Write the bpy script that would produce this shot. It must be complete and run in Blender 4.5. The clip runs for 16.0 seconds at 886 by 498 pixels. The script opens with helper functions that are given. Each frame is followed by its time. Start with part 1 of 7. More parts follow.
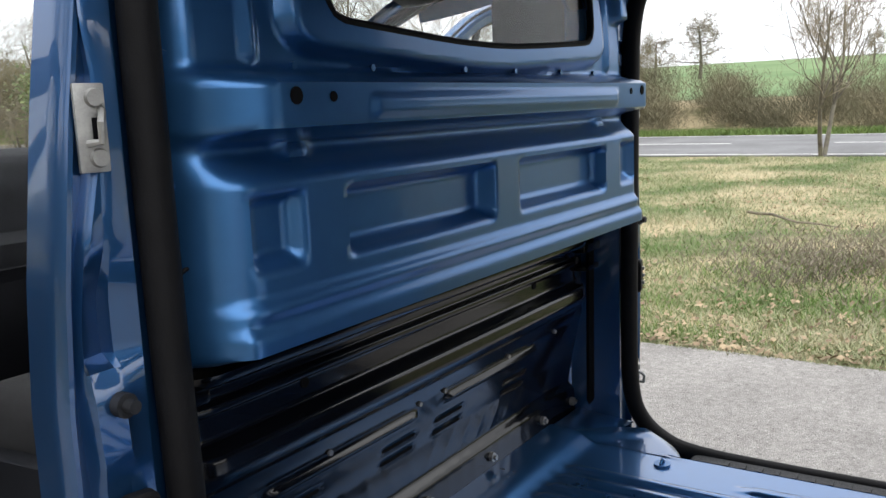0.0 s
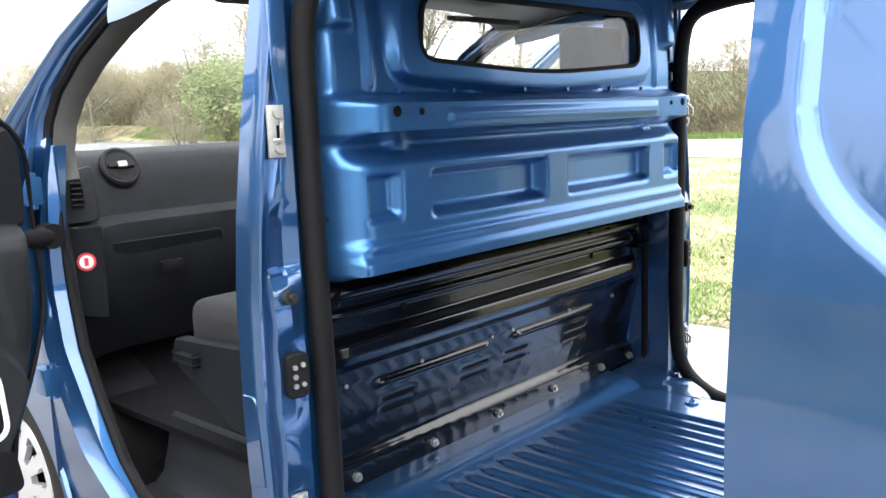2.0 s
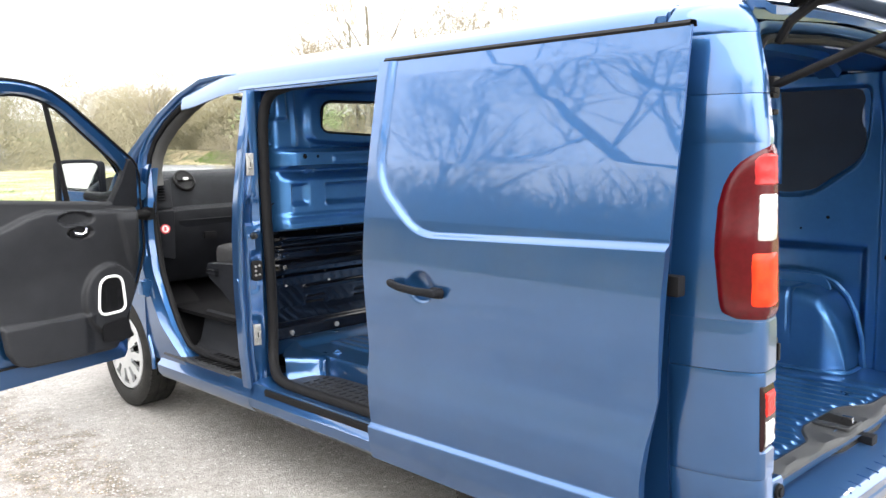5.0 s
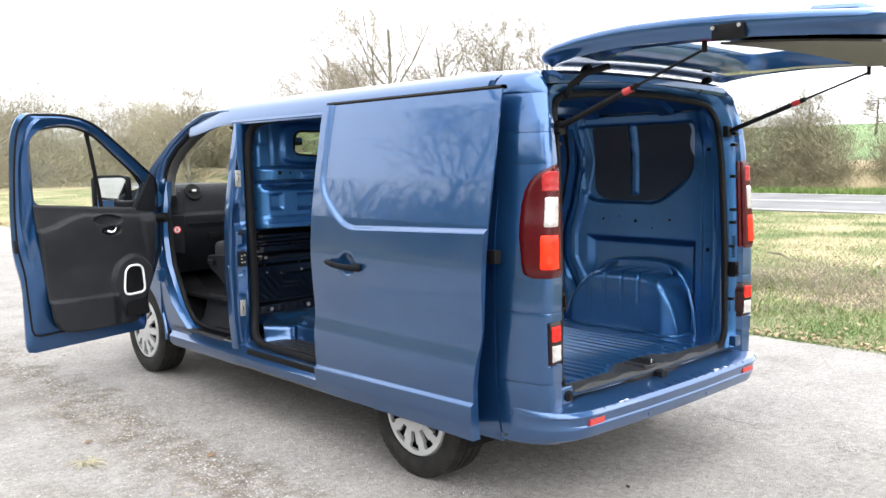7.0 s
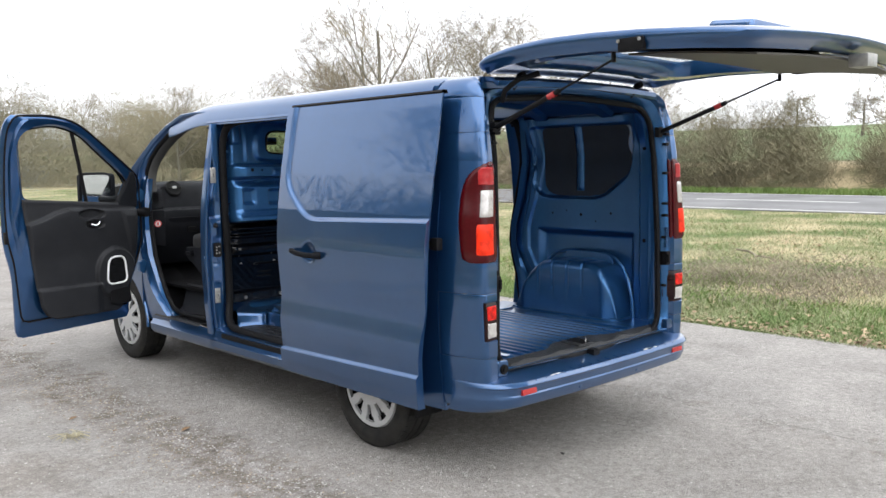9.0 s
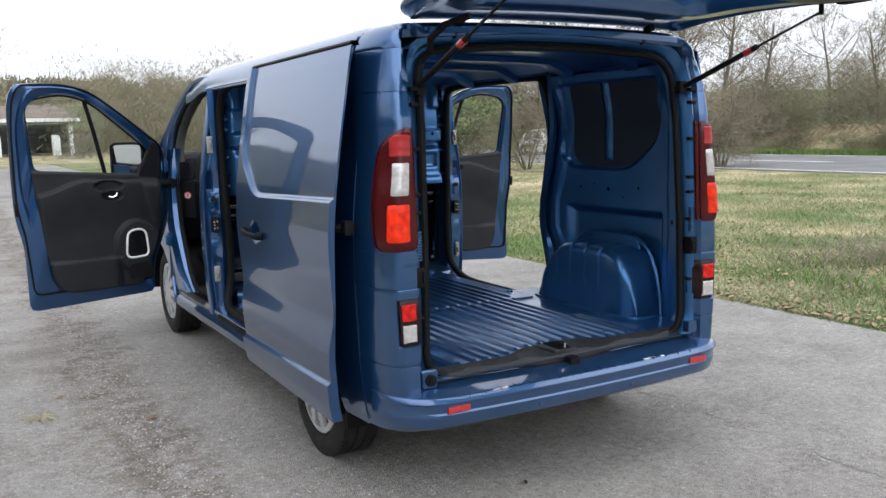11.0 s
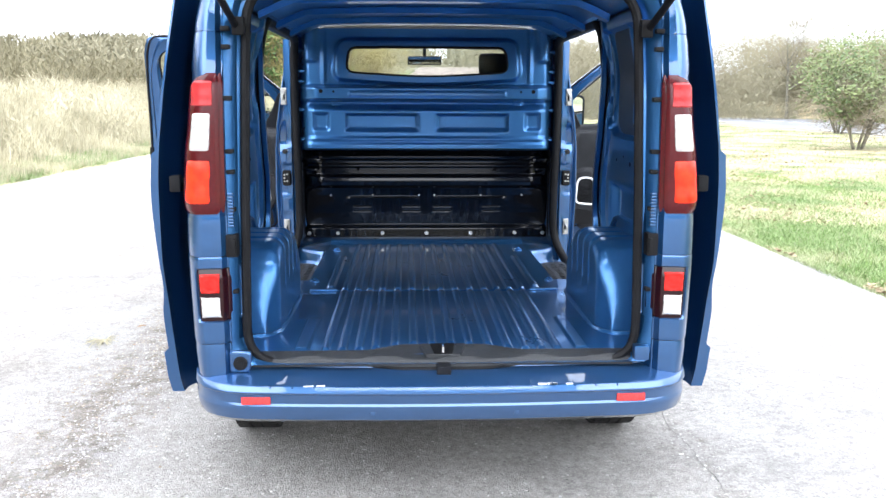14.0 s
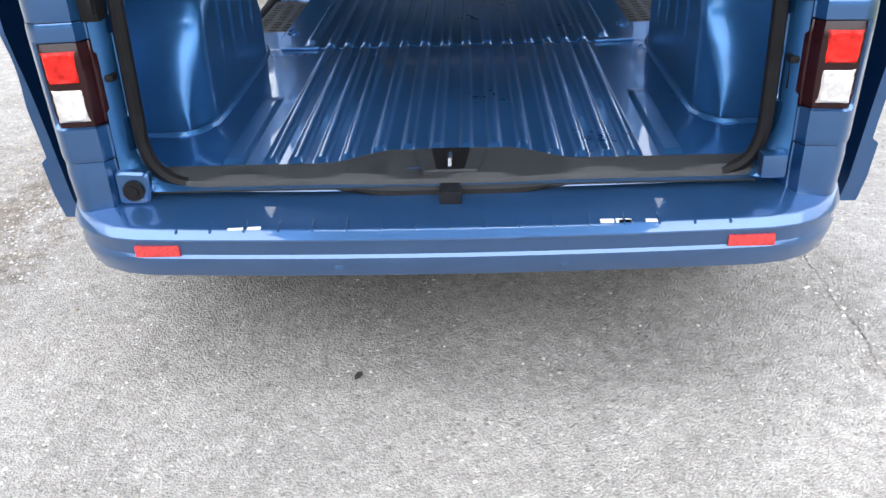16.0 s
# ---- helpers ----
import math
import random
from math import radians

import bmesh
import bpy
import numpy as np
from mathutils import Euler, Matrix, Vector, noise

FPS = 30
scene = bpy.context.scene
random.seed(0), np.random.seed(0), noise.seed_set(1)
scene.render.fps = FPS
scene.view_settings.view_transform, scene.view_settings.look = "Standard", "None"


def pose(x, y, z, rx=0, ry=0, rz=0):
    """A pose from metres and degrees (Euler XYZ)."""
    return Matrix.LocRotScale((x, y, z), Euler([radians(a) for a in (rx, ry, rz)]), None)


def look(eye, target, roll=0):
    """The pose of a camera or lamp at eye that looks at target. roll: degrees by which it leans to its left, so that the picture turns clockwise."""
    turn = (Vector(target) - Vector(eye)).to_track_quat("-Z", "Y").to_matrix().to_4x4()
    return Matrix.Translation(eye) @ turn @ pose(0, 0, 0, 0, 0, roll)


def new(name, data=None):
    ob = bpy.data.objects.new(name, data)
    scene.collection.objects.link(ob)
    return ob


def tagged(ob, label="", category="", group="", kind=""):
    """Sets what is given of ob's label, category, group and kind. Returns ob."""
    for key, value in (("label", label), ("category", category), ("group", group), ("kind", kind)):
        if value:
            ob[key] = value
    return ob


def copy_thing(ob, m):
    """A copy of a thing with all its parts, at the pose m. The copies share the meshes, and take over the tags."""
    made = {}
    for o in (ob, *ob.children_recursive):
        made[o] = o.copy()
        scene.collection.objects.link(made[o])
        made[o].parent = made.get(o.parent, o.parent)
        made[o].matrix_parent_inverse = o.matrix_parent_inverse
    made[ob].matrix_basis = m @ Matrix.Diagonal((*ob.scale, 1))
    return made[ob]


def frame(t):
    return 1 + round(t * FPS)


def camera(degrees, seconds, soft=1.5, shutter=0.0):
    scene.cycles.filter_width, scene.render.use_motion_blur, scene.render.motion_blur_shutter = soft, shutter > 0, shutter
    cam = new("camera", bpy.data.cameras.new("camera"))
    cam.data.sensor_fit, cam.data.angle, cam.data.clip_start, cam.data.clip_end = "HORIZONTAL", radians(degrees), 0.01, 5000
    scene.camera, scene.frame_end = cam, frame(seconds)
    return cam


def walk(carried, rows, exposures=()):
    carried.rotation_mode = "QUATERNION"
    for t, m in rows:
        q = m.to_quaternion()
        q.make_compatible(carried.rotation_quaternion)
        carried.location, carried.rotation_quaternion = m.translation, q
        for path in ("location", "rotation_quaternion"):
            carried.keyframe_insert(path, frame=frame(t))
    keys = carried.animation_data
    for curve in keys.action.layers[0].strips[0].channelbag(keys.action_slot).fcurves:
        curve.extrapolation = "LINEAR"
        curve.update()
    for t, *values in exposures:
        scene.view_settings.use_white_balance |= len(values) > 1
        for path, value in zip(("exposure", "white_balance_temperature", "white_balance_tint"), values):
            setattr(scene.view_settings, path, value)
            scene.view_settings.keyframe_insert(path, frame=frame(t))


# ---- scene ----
cam = camera(54.3, 16.0)
PATH = [
    (0, (-1.52, 1.708, 1.496), (0.129, 2.793, 1.172), -2.3),
    (0.5, (-1.548, 1.671, 1.483), (0.047, 2.811, 1.085), -2.0),
    (1, (-1.613, 1.615, 1.479), (-0.041, 2.792, 1.104), -1.8),
    (1.5, (-1.779, 1.457, 1.504), (-0.25, 2.693, 1.139), -1.2),
    (2, (-1.958, 1.201, 1.515), (-0.495, 2.528, 1.201), -2.1),
    (2.5, (-2.175, 0.9, 1.525), (-0.745, 2.27, 1.24), -1.8),
    (3, (-2.387, 0.578, 1.547), (-0.966, 1.953, 1.249), -1.8),
    (3.5, (-2.575, 0.198, 1.56), (-1.182, 1.597, 1.237), -1.1),
    (4, (-2.774, -0.162, 1.568), (-1.371, 1.23, 1.26), -1.4),
    (4.2, (-2.837, -0.313, 1.574), (-1.43, 1.08, 1.293), -1.5),
    (6.3, (-3.465, -1.852, 1.571), (-2.116, -0.391, 1.355), -0.2),
    (6.5, (-3.516, -1.967, 1.572), (-2.165, -0.507, 1.365), -0.5),
    (7, (-3.598, -2.236, 1.573), (-2.255, -0.768, 1.372), -0.9),
    (7.5, (-3.656, -2.459, 1.565), (-2.314, -0.99, 1.357), -0.7),
    (8, (-3.755, -2.575, 1.565), (-2.389, -1.13, 1.353), -0.4),
    (8.5, (-3.82, -2.656, 1.556), (-2.442, -1.222, 1.344), -0.8),
    (8.7, (-3.805, -2.679, 1.554), (-2.435, -1.237, 1.346), -0.8),
    (10.8, (-2.49, -2.73, 1.537), (-1.413, -1.061, 1.297), -1.4),
    (11, (-2.32, -2.831, 1.537), (-1.342, -1.108, 1.266), -1.5),
    (11.5, (-1.922, -2.835, 1.487), (-1.121, -1.02, 1.234), -1.9),
    (12, (-1.494, -2.913, 1.469), (-0.857, -1.032, 1.236), -1.2),
    (12.5, (-1.091, -2.961, 1.469), (-0.603, -1.039, 1.214), -0.8),
    (13, (-0.712, -2.929, 1.465), (-0.354, -0.979, 1.207), 0.3),
    (13.5, (-0.35, -2.933, 1.464), (-0.183, -0.964, 1.157), 0.8),
    (14, (-0.131, -2.845, 1.463), (-0.047, -0.875, 1.125), 0.2),
    (14.5, (-0.026, -2.662, 1.446), (-0.017, -0.718, 0.978), 0.7),
    (15, (0.085, -2.375, 1.408), (0.023, -0.475, 0.786), -0.4),
    (15.5, (0.094, -2.027, 1.386), (0.016, -0.181, 0.62), 0.0),
    (16, (0.056, -1.656, 1.332), (-0.021, 0.106, 0.388), -2.3),
]
EXPOSURES = [(t, 0.47 + stops, kelvin, 10) for t, stops, kelvin in (
    (0.0, 0.0, 6750), (0.5, 0.35, 6750), (1.0, 0.75, 6750), (1.5, 1.1, 6750), (2.5, 1.76, 6750), (3.0, 2.0, 6850), (3.5, 2.08, 7050), (4.2, 1.78, 7050), (6.5, 0.92, 6750),
    (7.0, 0.75, 6750), (8.5, 0.28, 6750), (11.0, -0.25, 6500), (12.0, 0.25, 6500), (12.5, 0.5, 6500), (14.0, 1.24, 6250), (14.5, 1.44, 6300), (15.0, 1.20, 6300), (15.5, 0.97, 6350), (16.0, 0.88, 6400))]
walk(cam, [(t, look(eye, target, roll)) for t, eye, target, roll in PATH], EXPOSURES)

# ---- world and light ----
world = bpy.data.worlds.new("overcast")
world.use_nodes = True
scene.world = world
wn = world.node_tree
wn.nodes.clear()
w_out = wn.nodes.new("ShaderNodeOutputWorld")
w_bg = wn.nodes.new("ShaderNodeBackground")
w_sky = wn.nodes.new("ShaderNodeTexSky")
w_sky.sky_type = "NISHITA"
w_sky.sun_disc = False
w_sky.sun_elevation, w_sky.sun_rotation = radians(58), radians(176)
w_sky.dust_density, w_sky.air_density = 6.0, 1.0
w_hsv = wn.nodes.new("ShaderNodeHueSaturation")
w_hsv.inputs["Saturation"].default_value = 0.12
w_mix = wn.nodes.new("ShaderNodeMix")
w_mix.data_type = "RGBA"
w_mix.inputs[0].default_value = 0.72
w_mix.inputs[7].default_value = (23.6, 24.7, 26.8, 1)
wn.links.new(w_sky.outputs[0], w_hsv.inputs["Color"])
wn.links.new(w_hsv.outputs[0], w_mix.inputs[6])
wn.links.new(w_mix.outputs[2], w_bg.inputs[0])
w_bg.inputs[1].default_value = 0.062
wn.links.new(w_bg.outputs[0], w_out.inputs[0])
sun_data = bpy.data.lights.new("sun", "SUN")
sun_data.energy, sun_data.angle, sun_data.color = 2.1, radians(110), (0.955, 0.98, 1.0)
sun = new("sun", sun_data)
sun.matrix_world = look((0, 0, 0), (0.04, 0.52, -0.85))

# ---- materials ----


def mat(name, color, rough=0.5, metal=0.0, coat=0.0, var=0.0, scale=8.0, bump=0.0, bscale=60.0, col2=None, spec=0.5, detail=5.0, rvar=0.0, trans=0.0, island=0.0, lo=0.45, hi=0.9):
    """A Principled material: two scales of noise vary the colour, a fine one gives relief."""
    m = bpy.data.materials.new(name)
    m.use_nodes = True
    nt = m.node_tree
    b = nt.nodes["Principled BSDF"]
    b.inputs["Roughness"].default_value = rough
    b.inputs["Metallic"].default_value = metal
    b.inputs["Coat Weight"].default_value = coat
    b.inputs["Coat Roughness"].default_value = 0.03
    b.inputs["Coat IOR"].default_value = 1.6 if metal > 0.6 and coat > 0.7 else 1.5
    b.inputs["Specular IOR Level"].default_value = spec
    b.inputs["Transmission Weight"].default_value = trans
    b.inputs["Base Color"].default_value = (*color, 1)
    geo = nt.nodes.new("ShaderNodeNewGeometry")
    if var or col2:
        n1 = nt.nodes.new("ShaderNodeTexNoise")
        n1.inputs["Scale"].default_value, n1.inputs["Detail"].default_value = scale, detail
        n2 = nt.nodes.new("ShaderNodeTexNoise")
        n2.inputs["Scale"].default_value, n2.inputs["Detail"].default_value = scale * 9.3, 3.0
        add = nt.nodes.new("ShaderNodeMath")
        add.operation = "MULTIPLY_ADD"
        add.inputs[1].default_value = 0.35
        ramp = nt.nodes.new("ShaderNodeMapRange")
        ramp.inputs[1].default_value, ramp.inputs[2].default_value = lo, hi
        mix = nt.nodes.new("ShaderNodeMix")
        mix.data_type = "RGBA"
        mix.inputs[6].default_value = (*(c * (1 - var) for c in color), 1)
        mix.inputs[7].default_value = (*(col2 or [min(1, c * (1 + var)) for c in color]), 1)
        for n in (n1, n2):
            nt.links.new(geo.outputs["Position"], n.inputs["Vector"])
        nt.links.new(n2.outputs[0], add.inputs[0])
        nt.links.new(n1.outputs[0], add.inputs[2])
        nt.links.new(add.outputs[0], ramp.inputs[0])
        last = ramp.outputs[0]
        if island:
            mm = nt.nodes.new("ShaderNodeMath")
            mm.operation = "MULTIPLY_ADD"
            mm.inputs[1].default_value = island
            nt.links.new(geo.outputs["Random Per Island"], mm.inputs[0])
            nt.links.new(last, mm.inputs[2])
            m2 = nt.nodes.new("ShaderNodeMath")
            m2.operation = "SUBTRACT"
            m2.use_clamp = True
            m2.inputs[1].default_value = island / 2
            nt.links.new(mm.outputs[0], m2.inputs[0])
            last = m2.outputs[0]
        nt.links.new(last, mix.inputs[0])
        nt.links.new(mix.outputs[2], b.inputs["Base Color"])
        if rvar:
            rr = nt.nodes.new("ShaderNodeMapRange")
            rr.inputs[3].default_value, rr.inputs[4].default_value = rough, rough + rvar
            nt.links.new(ramp.outputs[0], rr.inputs[0])
            nt.links.new(rr.outputs[0], b.inputs["Roughness"])
    if bump:
        n3 = nt.nodes.new("ShaderNodeTexNoise")
        n3.inputs["Scale"].default_value, n3.inputs["Detail"].default_value = bscale, 4.0
        nt.links.new(geo.outputs["Position"], n3.inputs["Vector"])
        bp = nt.nodes.new("ShaderNodeBump")
        bp.inputs["Strength"].default_value, bp.inputs["Distance"].default_value = bump, 0.01
        nt.links.new(n3.outputs[0], bp.inputs["Height"])
        nt.links.new(bp.outputs[0], b.inputs["Normal"])
    return m


PAINT = mat("blue_metallic_paint", (0.0185, 0.084, 0.222), 0.30, 0.8, 1.0, var=0.05, scale=3.0, bump=0.004, bscale=900)
# Body paint again, its colour lightened to stand for light inside the load bay.
PAINT_IN_LIT = mat("blue_paint_lit_inside", (0.034, 0.134, 0.320), 0.31, 0.76, 0.4, var=0.10, scale=4.0, bump=0.004, bscale=220, rvar=0.08)
# Same body paint, lightened for a lit floor and given a glossier coat.
PAINT_FLOOR_LIT = mat("blue_paint_lit_floor", (0.033, 0.132, 0.325), 0.27, 0.78, 0.9, var=0.08, scale=4.0, bump=0.0015, bscale=160, rvar=0.05)
PAINT_IN_LIT.node_tree.nodes["Principled BSDF"].inputs["Coat Roughness"].default_value = 0.10
PAINT_FLOOR_LIT.node_tree.nodes["Principled BSDF"].inputs["Coat Roughness"].default_value = 0.04
PAINT_BUMPER = mat("blue_bumper_paint", (0.027, 0.086, 0.212), 0.32, 0.65, 1.0, var=0.08, scale=5.0, bump=0.015, bscale=700, rvar=0.06)
PAINT_BUMPER.node_tree.nodes["Principled BSDF"].inputs["Coat Roughness"].default_value = 0.03
BOARD = mat("slate_lining_board", (0.013, 0.021, 0.036), 0.45, spec=0.4, var=0.15, scale=8, bump=0.08, bscale=300)
BLACK_COAT = mat("black_primer_gloss", (0.003, 0.0034, 0.005), 0.12, 0.0, 0.2, spec=0.25, var=0.3, scale=5.0, bump=0.02, bscale=300)
RUBBER = mat("black_rubber", (0.006, 0.006, 0.007), 0.6, spec=0.15, var=0.3, scale=20, bump=0.1, bscale=300)
PLASTIC = mat("charcoal_grained_plastic", (0.0085, 0.0093, 0.0120), 0.62, spec=0.11, var=0.2, scale=12, bump=0.25, bscale=900)
CARD = mat("grained_door_trim", (0.0125, 0.0135, 0.0165), 0.52, spec=0.28, var=0.2, scale=12, bump=0.25, bscale=900)
PLASTIC_LT = mat("grey_grained_plastic", (0.016, 0.017, 0.020), 0.5, spec=0.3, var=0.15, scale=12, bump=0.25, bscale=900)
TRIM_GREY = mat("grey_pillar_trim", (0.055, 0.055, 0.054), 0.6, spec=0.3, var=0.1, scale=15, bump=0.1, bscale=500)
PLASTIC_SILL = mat("worn_black_plastic", (0.017, 0.0185, 0.021), 0.45, spec=0.35, var=0.2, scale=14, bump=0.25, bscale=700)
TYRE = mat("tyre_rubber", (0.010, 0.010, 0.011), 0.75, spec=0.3, var=0.4, scale=15, bump=0.2, bscale=200, col2=(0.025, 0.024, 0.022))
RIM = mat("silver_wheel_cover", (0.55, 0.56, 0.57), 0.35, 0.35, 0.3, var=0.08, scale=10)
STEEL = mat("zinc_plated_steel", (0.36, 0.36, 0.35), 0.42, 0.8, var=0.2, scale=40, bump=0.05, bscale=300)
CHROME = mat("chrome", (0.75, 0.76, 0.78), 0.12, 1.0, var=0.05, scale=10)
WHITE_PL = mat("white_plastic", (0.72, 0.73, 0.74), 0.4, var=0.05, scale=20)
LAMP_RED = mat("dark_red_lens", (0.060, 0.003, 0.005), 0.2, 0.0, 0.08, spec=0.3, var=0.15, scale=60)
LAMP_BRIGHT = mat("bright_red_lens", (0.80, 0.030, 0.008), 0.3, 0.0, 0.05, spec=0.2, var=0.4, scale=30)
LAMP_FOG = mat("fog_lens", (0.52, 0.014, 0.010), 0.3, 0.0, 0.05, spec=0.2, var=0.6, scale=40)
REFLEX = mat("red_reflex", (0.42, 0.03, 0.03), 0.25, 0.0, 0.4, var=0.3, scale=150)
LAMP_WHITE = mat("clear_lamp_reflector", (0.52, 0.50, 0.49), 0.22, 0.3, 0.5, var=0.22, scale=55)
LAMP_SMOKE = mat("smoked_lens", (0.014, 0.002, 0.003), 0.2, 0.0, 0.1, spec=0.3, var=0.2, scale=50)
MIRROR = mat("mirror_glass", (0.85, 0.87, 0.88), 0.02, 1.0)
FABRIC = mat("black_woven_fabric", (0.012, 0.012, 0.0135), 0.9, var=0.3, scale=60, bump=0.4, bscale=500)
HEADLINER = mat("grey_headliner", (0.42, 0.42, 0.42), 0.9, var=0.06, scale=30, bump=0.2, bscale=400)
GLASS = bpy.data.materials.new("window_glass")
GLASS.use_nodes = True
_g = GLASS.node_tree
_gb = _g.nodes["Principled BSDF"]
_gb.inputs["Base Color"].default_value = (0.93, 0.96, 0.95, 1)
_gb.inputs["Roughness"].default_value, _gb.inputs["Transmission Weight"].default_value, _gb.inputs["IOR"].default_value = 0.0, 1.0, 1.02
_gb.inputs["Coat Weight"].default_value, _gb.inputs["Coat Roughness"].default_value = 0.35, 0.0
# Near-black for solid pieces: the shade inside holes, slots and wells as colour.
HOLE_SHADE = mat("hole_shade_black", (0.004, 0.004, 0.005), 0.9, spec=0.1, var=0.2, scale=40)
CARPET = mat("dark_floor_carpet", (0.006, 0.006, 0.007), 0.95, spec=0.1, var=0.3, scale=60, bump=0.4, bscale=400)
STICKER_R = mat("red_print", (0.6, 0.03, 0.04), 0.4, var=0.05, scale=50)
ROADTOP = mat("road_asphalt", (0.13, 0.13, 0.135), 0.8, var=0.2, scale=0.5, bump=0.3, bscale=60, col2=(0.19, 0.19, 0.195))
PAINTLINE = mat("white_road_paint", (0.75, 0.75, 0.72), 0.7, var=0.15, scale=6)
TURF = mat("turf_soil", (0.14, 0.16, 0.06), 0.95, var=0.3, scale=0.55, bump=0.9, bscale=30, col2=(0.41, 0.33, 0.20), detail=8, lo=0.55, hi=0.78)
GRASS = mat("grass_blades", (0.17, 0.265, 0.08), 0.75, var=0.2, scale=0.55, col2=(0.43, 0.405, 0.27), detail=8, island=0.5, lo=0.54, hi=0.88)
DRYGRASS = mat("dry_reeds", (0.31, 0.28, 0.18), 0.85, var=0.3, scale=0.8, col2=(0.55, 0.50, 0.35), detail=6, island=0.5)
FIELD = mat("green_field", (0.10, 0.19, 0.055), 0.9, var=0.2, scale=0.08, col2=(0.15, 0.225, 0.09), bump=0.3, bscale=5)
BARK = mat("grey_bark", (0.11, 0.095, 0.078), 0.9, var=0.35, scale=6, bump=0.6, bscale=40, col2=(0.19, 0.175, 0.13))
TWIG = mat("brown_twigs", (0.19, 0.16, 0.12), 0.9, var=0.35, scale=0.5, col2=(0.32, 0.28, 0.20), island=0.5)
HEDGE = mat("hedge_twigs", (0.115, 0.103, 0.060), 0.9, var=0.25, scale=0.25, col2=(0.215, 0.19, 0.115), island=0.35)
FARWOOD = mat("far_twigs", (0.14, 0.128, 0.08), 0.95, var=0.3, scale=0.06, col2=(0.26, 0.235, 0.155), island=0.4)
LEAF = mat("evergreen_leaves", (0.045, 0.10, 0.025), 0.55, var=0.3, scale=2.0, col2=(0.10, 0.18, 0.045), island=0.6)
BUD = mat("spring_buds", (0.085, 0.135, 0.035), 0.6, var=0.3, scale=2.0, col2=(0.17, 0.20, 0.07), island=0.6)
EARTH = mat("dark_soil", (0.06, 0.045, 0.033), 0.95, var=0.4, scale=3, bump=0.8, bscale=40, col2=(0.13, 0.1, 0.07))

# asphalt: aggregate, wear and stains
ASPHALT = bpy.data.materials.new("worn_grey_asphalt")
ASPHALT.use_nodes = True
_nt = ASPHALT.node_tree
_b = _nt.nodes["Principled BSDF"]
_b.inputs["Roughness"].default_value = 0.9
_b.inputs["Specular IOR Level"].default_value = 0.25
_geo = _nt.nodes.new("ShaderNodeNewGeometry")


def _noise(scale, detail, rough=0.6):
    n = _nt.nodes.new("ShaderNodeTexNoise")
    n.inputs["Scale"].default_value, n.inputs["Detail"].default_value, n.inputs["Roughness"].default_value = scale, detail, rough
    _nt.links.new(_geo.outputs["Position"], n.inputs["Vector"])
    return n.outputs[0]


def _range(src, a, b, c, d):
    r = _nt.nodes.new("ShaderNodeMapRange")
    for i, v in enumerate((a, b, c, d)):
        r.inputs[i + 1].default_value = v
    _nt.links.new(src, r.inputs[0])
    return r.outputs[0]


def _math(op, a, b):
    m = _nt.nodes.new("ShaderNodeMath")
    m.operation = op
    for i, v in enumerate((a, b)):
        if hasattr(v, "links"):
            _nt.links.new(v, m.inputs[i])
        else:
            m.inputs[i].default_value = v
    return m.outputs[0]


_vor = _nt.nodes.new("ShaderNodeTexVoronoi")
_vor.inputs["Scale"].default_value = 170
_nt.links.new(_geo.outputs["Position"], _vor.inputs["Vector"])
_sep = _nt.nodes.new("ShaderNodeSeparateColor")
_nt.links.new(_vor.outputs["Color"], _sep.inputs[0])
_stone = _range(_sep.outputs[0], 0.0, 1.0, 0.86, 1.14)
_fine = _range(_noise(70, 6, 0.7), 0.3, 0.7, 0.88, 1.12)
_gap = _range(_vor.outputs["Distance"], 0.35, 0.75, 1.0, 0.82)
_wear = _range(_noise(1.7, 10, 0.75), 0.35, 0.7, 0.80, 1.18)
_stain = _range(_noise(0.35, 7, 0.65), 0.30, 0.46, 0.72, 1.0)
_vor2 = _nt.nodes.new("ShaderNodeTexVoronoi")
_vor2.inputs["Scale"].default_value = 62
_nt.links.new(_geo.outputs["Position"], _vor2.inputs["Vector"])
_sep2 = _nt.nodes.new("ShaderNodeSeparateColor")
_nt.links.new(_vor2.outputs["Color"], _sep2.inputs[0])
_chip = _math("MULTIPLY", _range(_sep2.outputs[0], 0.80, 0.92, 0.0, 1.0), _range(_vor2.outputs["Distance"], 0.25, 0.45, 1.0, 0.0))
_pit = _math("MULTIPLY", _range(_sep2.outputs[1], 0.72, 0.9, 0.0, 1.0), _range(_vor2.outputs["Distance"], 0.25, 0.5, 1.0, 0.0))
_rough = _range(_noise(4.5, 8, 0.7), 0.42, 0.62, 0.25, 1.0)
_speck = _math("ADD", 1.0, _math("MULTIPLY", _rough, _math("SUBTRACT", _math("MULTIPLY", _chip, 0.60), _math("MULTIPLY", _pit, 0.50))))
_mid = _range(_noise(22, 6, 0.75), 0.32, 0.68, 0.74, 1.24)
_stone = _math("MULTIPLY", _stone, _math("MULTIPLY", _speck, _mid))
_v = _math("MULTIPLY", _math("MULTIPLY", _stone, _fine), _math("MULTIPLY", _gap, _math("MULTIPLY", _wear, _stain)))
_axis = _nt.nodes.new("ShaderNodeSeparateXYZ")
_nt.links.new(_geo.outputs["Position"], _axis.inputs[0])
_wob = _range(_noise(2.5, 5), 0.3, 0.7, -0.22, 0.22)


def _strip(x, core, wide):
    d = _math("ABSOLUTE", _math("ADD", _math("SUBTRACT", _axis.outputs[0], x), _wob), 0.0)
    return _range(d, core, wide, 1.0, 0.0)


